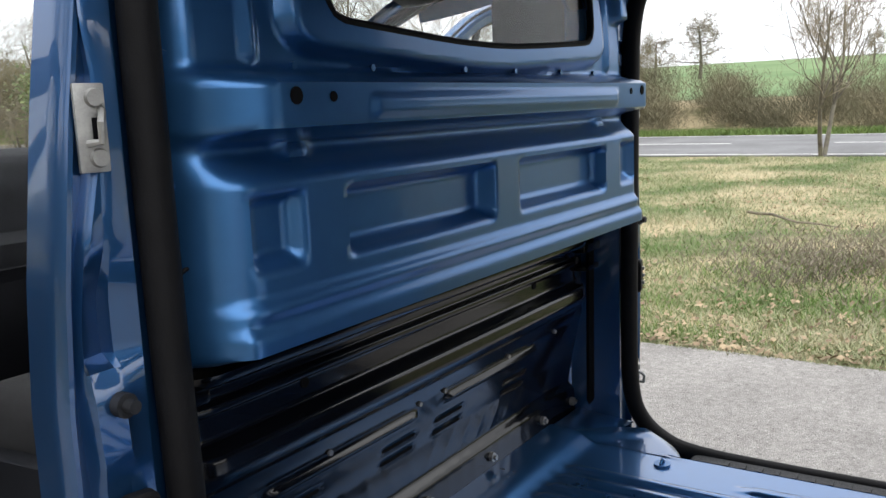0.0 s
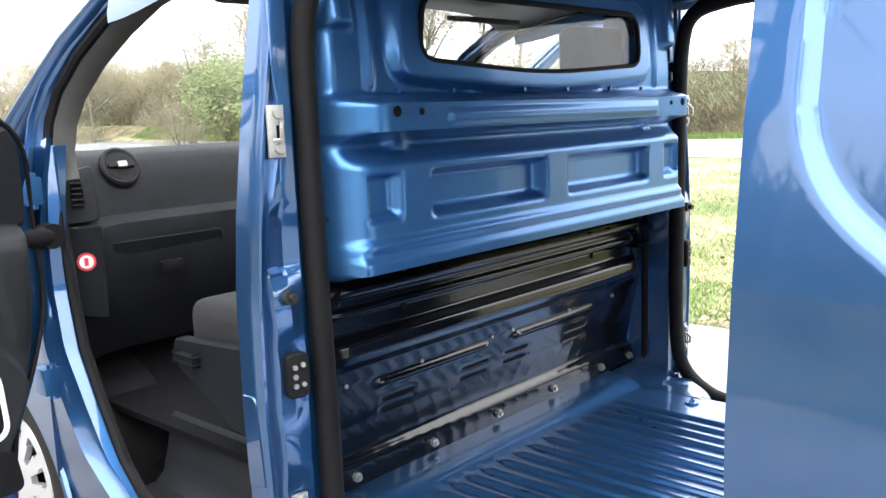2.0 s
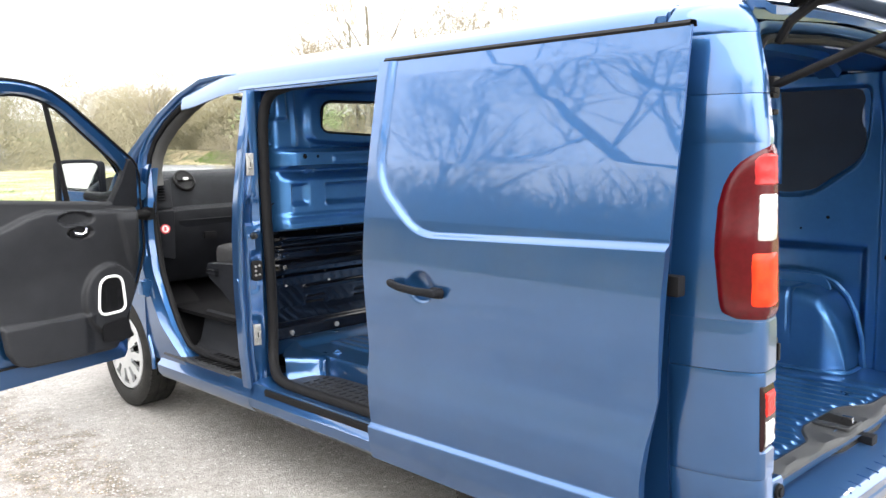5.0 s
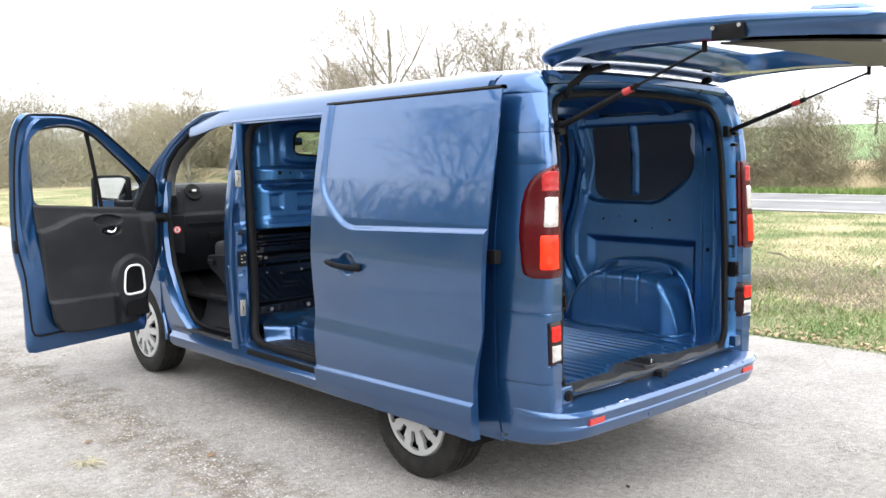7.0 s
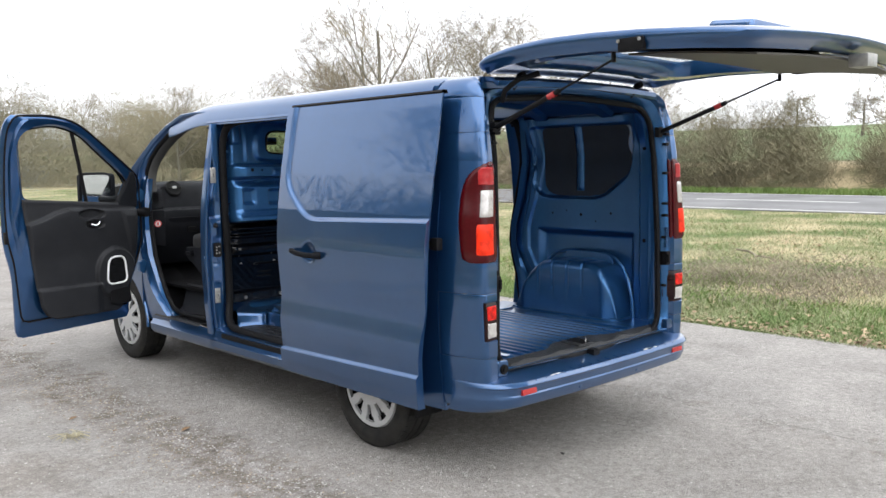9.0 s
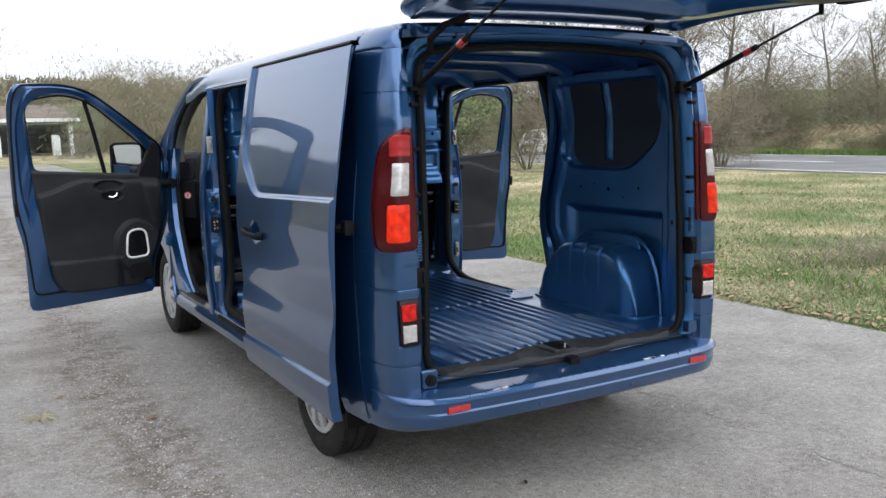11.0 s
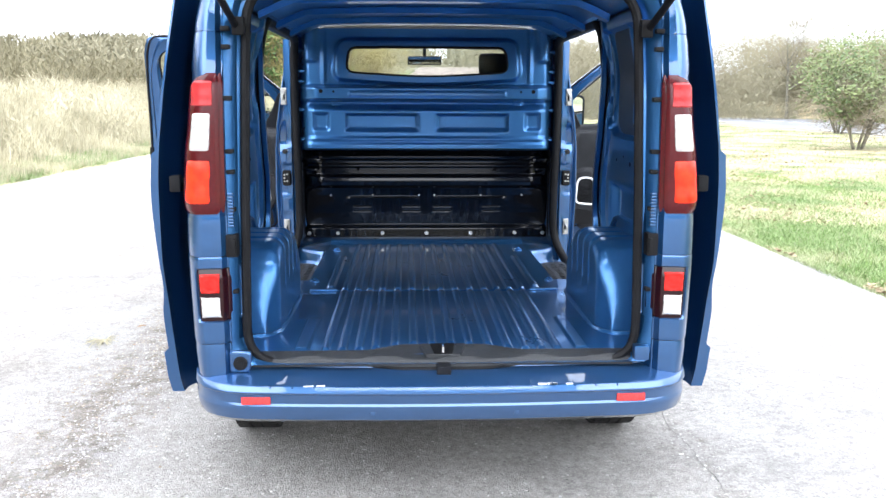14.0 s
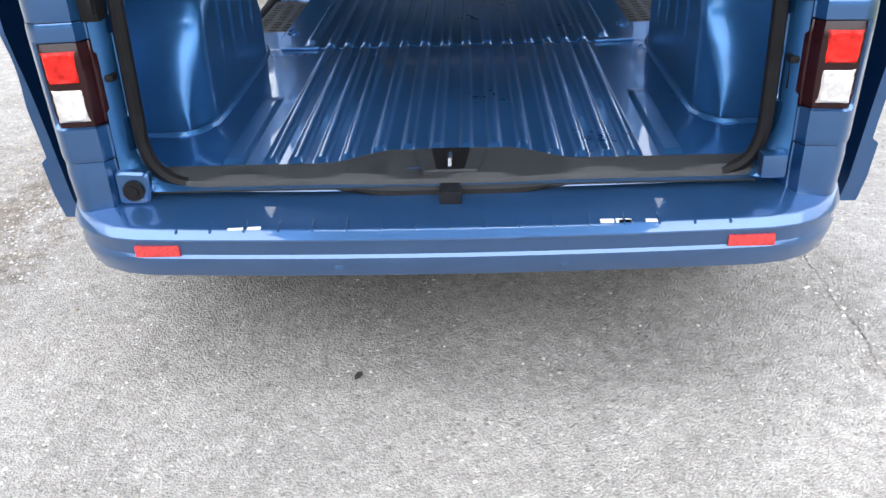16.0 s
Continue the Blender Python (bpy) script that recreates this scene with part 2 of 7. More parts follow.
# crumbled strip along the old joint, a fainter one along the crack, earth-brown patches beside them
_crumb = _math("MULTIPLY", _strip(-1.56, 0.06, 0.38), _range(_noise(7, 8, 0.8), 0.40, 0.56, 0.0, 1.0))
_faint = _math("MULTIPLY", _strip(1.08, 0.01, 0.12), _range(_noise(9, 6, 0.7), 0.45, 0.65, 0.0, 0.6))
_brown = _math("MULTIPLY", _strip(-2.2, 0.3, 1.9), _range(_noise(0.9, 9, 0.72), 0.47, 0.61, 0.0, 0.5))
_lane = _math("MULTIPLY", _strip(-0.26, 1.10, 1.40), _range(_noise(1.3, 8, 0.7), 0.35, 0.6, 0.03, 0.16))
_dark = _math("MAXIMUM", _math("MULTIPLY", _crumb, 1.0), _math("MAXIMUM", _lane, _math("MAXIMUM", _faint, _brown)))
_comb = _nt.nodes.new("ShaderNodeCombineColor")
for _i, (_c, _k) in enumerate(((0.330, 0.50), (0.313, 0.45), (0.296, 0.40))):
    _nt.links.new(_math("MULTIPLY", _math("MULTIPLY", _v, _c), _range(_dark, 0.0, 1.0, 1.0, _k)), _comb.inputs[_i])
_nt.links.new(_comb.outputs[0], _b.inputs["Base Color"])
_bump = _nt.nodes.new("ShaderNodeBump")
_bump.inputs["Strength"].default_value, _bump.inputs["Distance"].default_value = 0.9, 0.006
_nt.links.new(_math("ADD", _math("MULTIPLY", _vor.outputs["Distance"], -1.0), _noise(60, 5)), _bump.inputs["Height"])
_nt.links.new(_bump.outputs[0], _b.inputs["Normal"])

# ---- mesh helpers ----


def finish(bm, name, material, sharp=38):
    bmesh.ops.recalc_face_normals(bm, faces=bm.faces)
    me = bpy.data.meshes.new(name)
    bm.to_mesh(me)
    bm.free()
    me.materials.append(material)
    me.shade_smooth()
    me.set_sharp_from_angle(angle=radians(sharp))
    return me


def part(name, bm, material, parent, label="", sharp=38):
    """Links a bmesh as one mesh object under a thing or a part."""
    ob = new(name, finish(bm, name, material, sharp))
    ob.parent = parent
    return tagged(ob, label)


def thing(name, label, category, at=(0, 0, 0), group="", kind=""):
    ob = new(name)
    ob.location = at
    return tagged(ob, label, category, group, kind)


def table(rows):
    """A function that runs straight between the (key, value) rows."""
    ks, vs = [r[0] for r in rows], [r[1] for r in rows]
    return lambda k: float(np.interp(k, ks, vs))


def smooth(e0, e1, v):
    k = min(1.0, max(0.0, (v - e0) / (e1 - e0)))
    return k * k * (3 - 2 * k)


def inside(poly, u, v):
    """How far (u, v) lies inside the outline poly; minus outside."""
    best, odd = 1e9, False
    for (ax, ay), (bx, by) in zip(poly, poly[1:] + poly[:1]):
        dx, dy = bx - ax, by - ay
        k = min(1, max(0, ((u - ax) * dx + (v - ay) * dy) / (dx * dx + dy * dy)))
        best = min(best, math.hypot(u - ax - k * dx, v - ay - k * dy))
        if (ay > v) != (by > v) and u < (bx - ax) * (v - ay) / (by - ay) + ax:
            odd = not odd
    return best if odd else -best


def box(bm, x0, x1, y0, y1, z0, z1, bevel=0.0, seg=2, m=None):
    made = bmesh.ops.create_cube(bm, size=1)["verts"]
    for v in made:
        v.co = Vector((x0 + (v.co.x + 0.5) * (x1 - x0), y0 + (v.co.y + 0.5) * (y1 - y0), z0 + (v.co.z + 0.5) * (z1 - z0)))
    if bevel:
        edges = list({e for v in made for e in v.link_edges})
        made = list({v for v in bmesh.ops.bevel(bm, geom=edges, offset=bevel, segments=seg, profile=0.7, affect="EDGES")["verts"]} | {v for v in made if v.is_valid})
    if m is not None:
        for v in made:
            v.co = m @ v.co
    return made


def tube(bm, pts, r, n=8, closed=False, flat=1.0, cap=True):
    """A round bar along the points; r: one radius or one for each point."""
    pts = [Vector(p) for p in pts]
    rs = r if hasattr(r, "__len__") else [r] * len(pts)
    rings, up = [], None
    for i, p in enumerate(pts):
        a = pts[i - 1] if (i or closed) else p
        b = pts[(i + 1) % len(pts)] if (i < len(pts) - 1 or closed) else p
        d = (b - a).normalized()
        if up is None:
            up = d.orthogonal().normalized()
        up = (up - d * up.dot(d))
        up = up.normalized() if up.length > 1e-6 else d.orthogonal().normalized()
        side = d.cross(up)
        rings.append([bm.verts.new(p + (up * math.cos(k * math.tau / n) + side * math.sin(k * math.tau / n) * flat) * rs[i]) for k in range(n)])
    for i in range(len(rings) - (0 if closed else 1)):
        p, q = rings[i], rings[(i + 1) % len(rings)]
        for k in range(n):
            bm.faces.new((p[k], p[(k + 1) % n], q[(k + 1) % n], q[k]))
    if cap and not closed and n > 2:
        bm.faces.new(rings[0][::-1])
        bm.faces.new(rings[-1])
    return rings


def sheet(bm, f, us, vs, thick=0.0, skip=None, toward=None):
    """A surface f(u, v) over the grid us x vs; thick: how far its back lies behind it, along toward (a vector)."""
    grid = [[bm.verts.new(f(u, v)) for v in vs] for u in us]
    back = None
    if thick:
        off = Vector(toward) * thick
        back = [[bm.verts.new(p.co + off) for p in row] for row in grid]
    nu, nv = len(us), len(vs)
    keep = [[not (skip and skip((us[i] + us[i + 1]) / 2, (vs[j] + vs[j + 1]) / 2)) for j in range(nv - 1)] for i in range(nu - 1)]
    for i in range(nu - 1):
        for j in range(nv - 1):
            if not keep[i][j]:
                continue
            q = ((i, j), (i + 1, j), (i + 1, j + 1), (i, j + 1))
            bm.faces.new([grid[a][b] for a, b in q])
            if back:
                bm.faces.new([back[a][b] for a, b in reversed(q)])
                for (a, b), (c, d), (ni, nj) in (((i, j), (i + 1, j), (i, j - 1)), ((i + 1, j), (i + 1, j + 1), (i + 1, j)), ((i + 1, j + 1), (i, j + 1), (i, j + 1)), ((i, j + 1), (i, j), (i - 1, j))):
                    if not (0 <= ni < nu - 1 and 0 <= nj < nv - 1 and keep[ni][nj]):
                        bm.faces.new((grid[c][d], grid[a][b], back[a][b], back[c][d]))
    loose = [v for v in bm.verts if not v.link_faces]
    bmesh.ops.delete(bm, geom=loose, context="VERTS")
    return grid


def span(a, b, n):
    return [a + (b - a) * i / n for i in range(n + 1)]


def rounded(pts, r, seg=5):
    """An outline with its corners rounded; r: one radius or one for each corner."""
    out = []
    n = len(pts)
    for i in range(n):
        p, a, b = Vector(pts[i]), Vector(pts[i - 1]), Vector(pts[(i + 1) % n])
        rr = r[i] if hasattr(r, "__len__") else r
        rr = min(rr, (a - p).length * 0.48, (b - p).length * 0.48)
        s, e = p + (a - p).normalized() * rr, p + (b - p).normalized() * rr
        for k in range(seg + 1):
            t = k / seg
            out.append(tuple(s * (1 - t) ** 2 + p * 2 * t * (1 - t) + e * t * t))
    return out


def resample(pts, n):
    """n points evenly spread along a closed outline."""
    P = [Vector(p) for p in pts] + [Vector(pts[0])]
    L = [0.0]
    for a, b in zip(P, P[1:]):
        L.append(L[-1] + (b - a).length)
    out = []
    for i in range(n):
        s = L[-1] * i / n
        j = max(k for k in range(len(L) - 1) if L[k] <= s + 1e-9)
        t = (s - L[j]) / max(1e-9, L[j + 1] - L[j])
        out.append(P[j].lerp(P[j + 1], t))
    return out


def slab(bm, pts, f, depth, bevel=0.0):
    """A plate with the 2D outline pts; f(u, v, w) lays it into space, w running from 0 to depth."""
    if bevel:
        c = Vector((sum(p[0] for p in pts) / len(pts), sum(p[1] for p in pts) / len(pts)))
        ins = [tuple(Vector(p[:2]) + (c - Vector(p[:2])).normalized() * bevel) for p in pts]
        rings = [[bm.verts.new(f(u, v, w)) for u, v in o] for o, w in ((ins, 0), (pts, bevel), (pts, depth - bevel), (ins, depth))]
    else:
        rings = [[bm.verts.new(f(u, v, w)) for u, v in pts] for w in (0, depth)]
    bm.faces.new(rings[0])
    bm.faces.new(rings[-1][::-1])
    n = len(pts)
    for a, b in zip(rings, rings[1:]):
        for k in range(n):
            bm.faces.new((a[k], b[k], b[(k + 1) % n], a[(k + 1) % n]))


def ring(bm, loops, closed=True):
    """Joins loops of equally many points, one after the other."""
    rows = [[bm.verts.new(p) for p in lp] for lp in loops]
    n = len(rows[0])
    for a, b in zip(rows, rows[1:]):
        for k in range(n if closed else n - 1):
            bm.faces.new((a[k], b[k], b[(k + 1) % n], a[(k + 1) % n]))
    return rows


def flip(bm, side):
    """Mirrors a bmesh to the other flank of the van when side is 1; meshes are made for the passenger's flank, x < 0."""
    if side > 0:
        for v in bm.verts:
            v.co.x = -v.co.x
        bmesh.ops.reverse_faces(bm, faces=bm.faces)
    return bm

# ---- the van: y runs forward, x to its right, z up from the asphalt ----
van = thing("van", "blue panel van, doors and tailgate open, parked on asphalt", "van")
half = table([(0.28, 0.90), (0.42, 0.93), (0.6, 0.945), (0.9, 0.955), (1.15, 0.952), (1.3, 0.94), (1.5, 0.912), (1.7, 0.878), (1.82, 0.856), (1.88, 0.842), (1.93, 0.822), (1.96, 0.79)])
rear_y = table([(0.3, 0.10), (1.1, 0.105), (1.55, 0.125), (1.75, 0.15), (1.95, 0.21)])


def corner(z, u):
    """The rear corner of the passenger's flank at height z: u from the jamb (0) over the crease (0.22) round to the flank (1)."""
    w, y = half(z) - 0.045 + 0.033 * smooth(1.35, 1.75, z), rear_y(z)
    a, b, c, d, e = Vector((-0.722, y + 0.085)), Vector((-0.768, y + 0.008)), Vector((-(w - 0.065), y)), Vector((-(w - 0.004), y + 0.015)), Vector((-w - 0.018, y + 0.25))
    if u < 0.22:
        return a.lerp(b, u / 0.22)
    if u < 0.45:
        return b.lerp(c, (u - 0.22) / 0.23)
    t = (u - 0.45) / 0.55
    return c * (1 - t) ** 2 + d * 2 * t * (1 - t) + e * t * t


def corner_band(bm, z0, z1, u0=0.0, u1=1.0, off=0.0, rows=6, cols=16, thick=0.03, edge=0.006, shape=None):
    """A panel wrapped round the rear corner, its rim turned in."""
    us, vs = sorted(set(span(u0, u1, cols) + [k for k in (0.21, 0.22, 0.23) if u0 < k < u1])), span(z0, z1, rows)

    def f(u, z):
        p = corner(z, u)
        q = corner(z, min(1, u + 0.01)) - corner(z, max(0, u - 0.01))
        n = Vector((-q.y, q.x)).normalized()
        k = off
        if z in (z0, z1) or u in (u0, u1):
            k -= edge
        if shape:
            k += shape(u, z)
        return Vector((p.x + n.x * k, p.y + n.y * k, z))

    sheet(bm, f, us, vs, thick, toward=(0.6, 0.8, 0))


def roof_z(x, y):
    k = abs(x) / 0.74
    z = 1.995 - 0.018 * k ** 2.5
    z -= 0.06 * smooth(2.8, 3.35, y) + 0.02 * (1 - smooth(0.15, 0.6, y))
    return z


roof_in = table([(0.185, 0.03), (0.30, 0.012), (0.5, 0.0)])
roof_drop = table([(0.0, 0.0), (0.04, 0.014), (0.065, 0.033), (0.085, 0.057), (0.10, 0.092), (0.108, 0.127)])
bm = bmesh.new()
xs = sorted({s * v for s in (-1, 1) for v in [0.848, 0.84, 0.832, 0.825, 0.815, 0.805, 0.79, 0.775, 0.76, 0.74, 0.725, 0.71, 0.695] + span(0.0, 0.68, 10)})


def roof_f(x, y):
    e = max(0, abs(x) - 0.74)
    z = roof_z(max(-0.74, min(0.74, x)), y) - roof_drop(e)
    rib = 0.004 * (0.5 + 0.5 * math.cos(x / 0.19 * math.tau)) if abs(x) < 0.62 and 0.5 < y < 2.7 else 0
    z -= 0.022 * (1 - smooth(0.185, 0.25, y)) ** 2
    return Vector((x * (1 - roof_in(y) / 0.848 * min(1.0, abs(x) / 0.74)), y, z + rib))


sheet(bm, roof_f, xs, sorted(span(0.185, 0.45, 28) + span(0.48, 3.32, 36)), 0.025, skip=lambda x, y: abs(x) > 0.695 and y < 0.265 + 1.76 * (abs(x) - 0.70), toward=(0, 0, -1))
part("roof", bm, PAINT, van, "blue roof with shallow ribs")

ARCH_Y, ARCH_Z, ARCH_R = 0.97, 0.335, 0.385
FRONT_Y = 4.13


def arch_low(y, cy, low, r=ARCH_R):
    d = abs(y - cy)
    return max(low, ARCH_Z + math.sqrt(r * r - d * d)) if d < r else low


for side in (-1, 1):
    # outer quarter panel behind the sliding door's opening
    bm = bmesh.new()
    sheet(bm, lambda y, v: Vector((0.027 * (1 - smooth(0.36, 0.75, y)) - half(arch_low(y, ARCH_Y, 0.33) * (1 - v) + 1.86 * v), y, arch_low(y, ARCH_Y, 0.33) * (1 - v) + 1.86 * v)),
          span(0.36, 1.42, 50), span(0, 1, 24), 0.02, toward=(1, 0, 0))
    flip(bm, side)
    part("quarter_panel", bm, PAINT, van)
    # wheel arch lip
    bm = bmesh.new()
    tube(bm, [(-0.955, ARCH_Y - ARCH_R * math.cos(a), ARCH_Z + ARCH_R * math.sin(a)) for a in span(0, math.pi, 24)], 0.014, 6)
    flip(bm, side)
    part("arch_lip", bm, PLASTIC, van)
    # rear corner in bands, as the seams divide it
    for z0, z1 in ((1.6915, 1.86), (1.558, 1.6895), (1.072, 1.558), (0.932, 1.072)):
        bm = bmesh.new()
        corner_band(bm, z0, z1, off=-0.0015 if z0 == 1.072 else 0.0, edge=0.0015)
        flip(bm, side)
        part("corner_panel", bm, PAINT, van)
    # the corner's head rolls forward into the roof
    bm = bmesh.new()
    head_x, head_y, head_n = table([(0, 0.70), (0.22, 0.745), (0.45, 0.76), (0.75, 0.775), (1.0, 0.785)]), table([(0, 0.27), (0.22, 0.30), (0.45, 0.33), (0.75, 0.37), (1.0, 0.42)]), table([(0, 1.9), (0.5, 1.9), (1.0, 1.5)])

    def cap_f(u, v):
        if v > 1:
            return roof_f(-head_x(u) + 0.5 * (v - 1), head_y(u) + v - 1) + Vector((0, 0, 0.0015))
        a, b, n = corner(1.859, u), roof_f(-head_x(u), head_y(u)) + Vector((0, 0, 0.0015)), 2 / head_n(u)
        c, d = 1 - math.cos(v * math.pi / 2) ** n, math.sin(v * math.pi / 2) ** n
        return Vector((a.x + (b.x - a.x) * c, a.y + (b.y - a.y) * c, 1.859 + (b.z - 1.859) * d))

    sheet(bm, cap_f, sorted(span(0, 1, 22) + [0.21, 0.22, 0.23]), span(0, 1, 14) + [1.012, 1.025], 0.004, toward=(0.3, 0.6, -0.7))
    flip(bm, side)
    part("corner_cap", bm, PAINT, van)
    bm = bmesh.new()
    corner_band(bm, 0.622, 0.93, shape=lambda u, z: -0.016 * (smooth(0.0, 0.02, 0.53 - u) * smooth(0.0, 0.02, u - 0.07) * smooth(0.0, 0.010, z - 0.70) * smooth(0.0, 0.010, 0.89 - z)), rows=40, cols=60, edge=0.0015)
    flip(bm, side)
    part("corner_panel", bm, PAINT, van, "blue corner panel with a recess for the fog lamp")
    bm = bmesh.new()
    corner_band(bm, 0.37, 0.62, off=-0.001, rows=8, edge=0.003)
    flip(bm, side)
    part("bumper_corner", bm, PAINT, van)
    bm = bmesh.new()
    corner_band(bm, 1.074, 1.558, u0=0.0, u1=0.20, off=-0.004, rows=4, cols=4, edge=0.0)
    flip(bm, side)
    part("jamb_panel", bm, PAINT, van)
    # main lamp: its outer edge sweeps in towards the top
    def lens(z0, z1, u0, wide, off, rows, cols, edge, wave=0.0, thick=0.02):
        bm = bmesh.new()
        vs, us = span(0, 1, rows), span(0, 1, cols)

        def f(a, b):
            z = z0 + (z1 - z0) * b
            u = u0 + (wide(z) - u0) * a
            p = corner(z, u)
            q = corner(z, min(1, u + 0.01)) - corner(z, max(0, u - 0.01))
            n = Vector((-q.y, q.x)).normalized()
            k = off - edge * (max(abs(2 * a - 1), 0) ** 12 + abs(2 * b - 1) ** 16) + wave * math.sin(z * 700)
            return Vector((p.x + n.x * k, p.y + n.y * k, z))

        sheet(bm, f, us, vs, thick, toward=(0.6, 0.8, 0))
        return flip(bm, side)

    lamp_edge = table([(1.078, 0.76), (1.09, 0.80), (1.25, 0.83), (1.38, 0.825), (1.44, 0.80), (1.48, 0.76), (1.51, 0.70), (1.53, 0.62), (1.545, 0.52), (1.553, 0.40)])
    lamp = part("tail_lamp", lens(1.078, 1.553, 0.19, lamp_edge, 0.010, 30, 24, 0.012), LAMP_RED, van, "dark red tail lamp with clear and bright red sections")
    part("upper_lens", lens(1.436, 1.532, 0.27, lambda z: min(0.64, lamp_edge(z) - 0.06), 0.0125, 8, 12, 0.008, 0.0008, 0.01), mat("red_lens_upper", (0.36, 0.02, 0.022), 0.3, 0, 0.1, spec=0.3, var=0.2, scale=80), lamp)
    part("indicator_lens", lens(1.285, 1.428, 0.31, lambda z: 0.60 + 0.02 * smooth(1.30, 1.29, z), 0.0135, 10, 12, 0.009, 0.0006, 0.01), LAMP_WHITE, lamp)
    part("brake_lens", lens(1.108, 1.272, 0.30, lambda z: 0.64, 0.0135, 10, 12, 0.009, 0.0008, 0.01), LAMP_BRIGHT, lamp)
    # fog and reversing lamp
    bm = bmesh.new()
    corner_band(bm, 0.703, 0.887, u0=0.09, u1=0.515, off=0.002, rows=6, cols=10, edge=0.008)
    flip(bm, side)
    low = part("fog_lamp", bm, LAMP_SMOKE, van, "smoked lamp with a red and a clear lens")
    for nm, z0, z1, m in (("red_lens", 0.802, 0.870, LAMP_FOG), ("clear_lens", 0.718, 0.790, LAMP_WHITE)):
        bm = bmesh.new()
        corner_band(bm, z0, z1, u0=0.25, u1=0.455, off=0.0055, rows=14, cols=14, thick=0.008, edge=0.005, shape=lambda u, z: 0.0008 * math.cos(math.hypot((u - 0.35) * 0.25, z - (z0 + z1) / 2) * 420))
        flip(bm, side)
        part(nm, bm, m, low)

# frame of the tailgate's opening
open_out = rounded([(-0.748, 0.535), (0.748, 0.535), (0.748, 1.80), (0.70, 1.90), (0.0, 1.945), (-0.70, 1.90), (-0.748, 1.80)], [0.03, 0.03, 0.06, 0.05, 0.5, 0.05, 0.06], 5)
open_in = rounded([(-0.715, 0.53), (0.715, 0.53), (0.705, 1.1), (0.685, 1.855), (0.0, 1.895), (-0.685, 1.855), (-0.705, 1.1)], [0.13, 0.13, 0.3, 0.13, 0.4, 0.13, 0.3], 5)
N_OPEN = 120
o_out, o_in = resample(open_out, N_OPEN), resample(open_in, N_OPEN)
bm = bmesh.new()
back = [Vector((p.x * 1.17, 1.2 + (p.y - 1.2) * 1.015)) for p in o_in]
ring(bm, [[(p.x, rear_y(p.y) + 0.035, p.y) for p in o_out], [(a.x * 0.6 + b.x * 0.4, rear_y(a.y) + 0.05, a.y * 0.6 + b.y * 0.4) for a, b in zip(o_out, o_in)],
          [(a.x * 0.35 + b.x * 0.65, rear_y(a.y) + 0.085, a.y * 0.35 + b.y * 0.65) for a, b in zip(o_out, o_in)],
          [(p.x, rear_y(p.y) + 0.09, p.y) for p in o_in], [(p.x, rear_y(p.y) + 0.13, p.y) for p in o_in], [(p.x, rear_y(p.y) + 0.15, p.y) for p in back]])
part("tailgate_frame", bm, PAINT_IN_LIT, van)
bm = bmesh.new()
sheet(bm, lambda x, v: Vector((x, rear_y(1.9) + 0.03 - 0.012 * v, (1.90 + 0.045 * (1 - abs(x) / 0.75)) * (1 - v) + (roof_f(x, 0.185).z - 0.004) * v)), span(-0.745, 0.745, 30), [0, 0.5, 1], 0.02, toward=(0, 1, 0))
part("roof_header", bm, PAINT, van)
bm = bmesh.new()
tube(bm, [(p.x * 0.985, rear_y(p.y) + 0.078 - (0.02 * (1 - smooth(0.14, 0.30, abs(p.x))) if p.y < 0.6 else 0), p.y - (0.022 * (1 - smooth(0.14, 0.30, abs(p.x))) if p.y < 0.6 else 0)) for p in resample(open_in, 200)], 0.0165, 8, closed=True, flat=1.0)
part("tailgate_seal", bm, RUBBER, van)
# clip notches down the jambs
for side in (-1, 1):
    for z in (0.80, 0.93, 1.09, 1.22, 1.29, 1.47, 1.64, 1.70):
        bm = bmesh.new()
        box(bm, -0.752, -0.722, 0.145, 0.175, z - 0.008, z + 0.008, 0.006)
        flip(bm, side)
        part("jamb_clip", bm, RUBBER, van)
    bm = bmesh.new()
    box(bm, -0.757, -0.718, 0.13, 0.18, 0.925, 1.005, 0.006)
    box(bm, -0.735, -0.722, 0.12, 0.14, 0.94, 0.99, 0.004)
    flip(bm, side)
    part("buffer", bm, RUBBER, van)
    bm = bmesh.new()
    for k in range(11):
        box(bm, -0.748, -0.728, 0.14, 0.16, 1.03 + k * 0.011, 1.037 + k * 0.011, 0.002)
    flip(bm, side)
    part("vent_grille", bm, PAINT, van)

# rear bumper
bm = bmesh.new()
prof = [(0.185, 0.53), (0.172, 0.528), (0.165, 0.512), (0.09, 0.5035), (0.03, 0.4945), (0.016, 0.4926), (0.011, 0.4912), (0.007, 0.4885), (-0.006, 0.4745), (-0.0065, 0.470), (0.004, 0.463), (0.012, 0.428), (0.008, 0.420), (0.010, 0.405), (0.028, 0.366), (0.065, 0.344), (0.14, 0.34)]


def bump_f(u, v):
    y, z = prof[int(v)]
    k = abs(u)
    x = 0.83 * math.copysign(min(1.0, k), u)
    inset = 0.0 if k < 0.8 else 0.26 * ((k - 0.8) / 0.2) ** 2.0
    if k > 0.8:
        x = math.copysign(0.664 + 0.238 * math.sin((k - 0.8) / 0.2 * math.pi / 2), u)
    return Vector((x, y + inset + 0.012 * k * k, z + 0.010 * k * k))


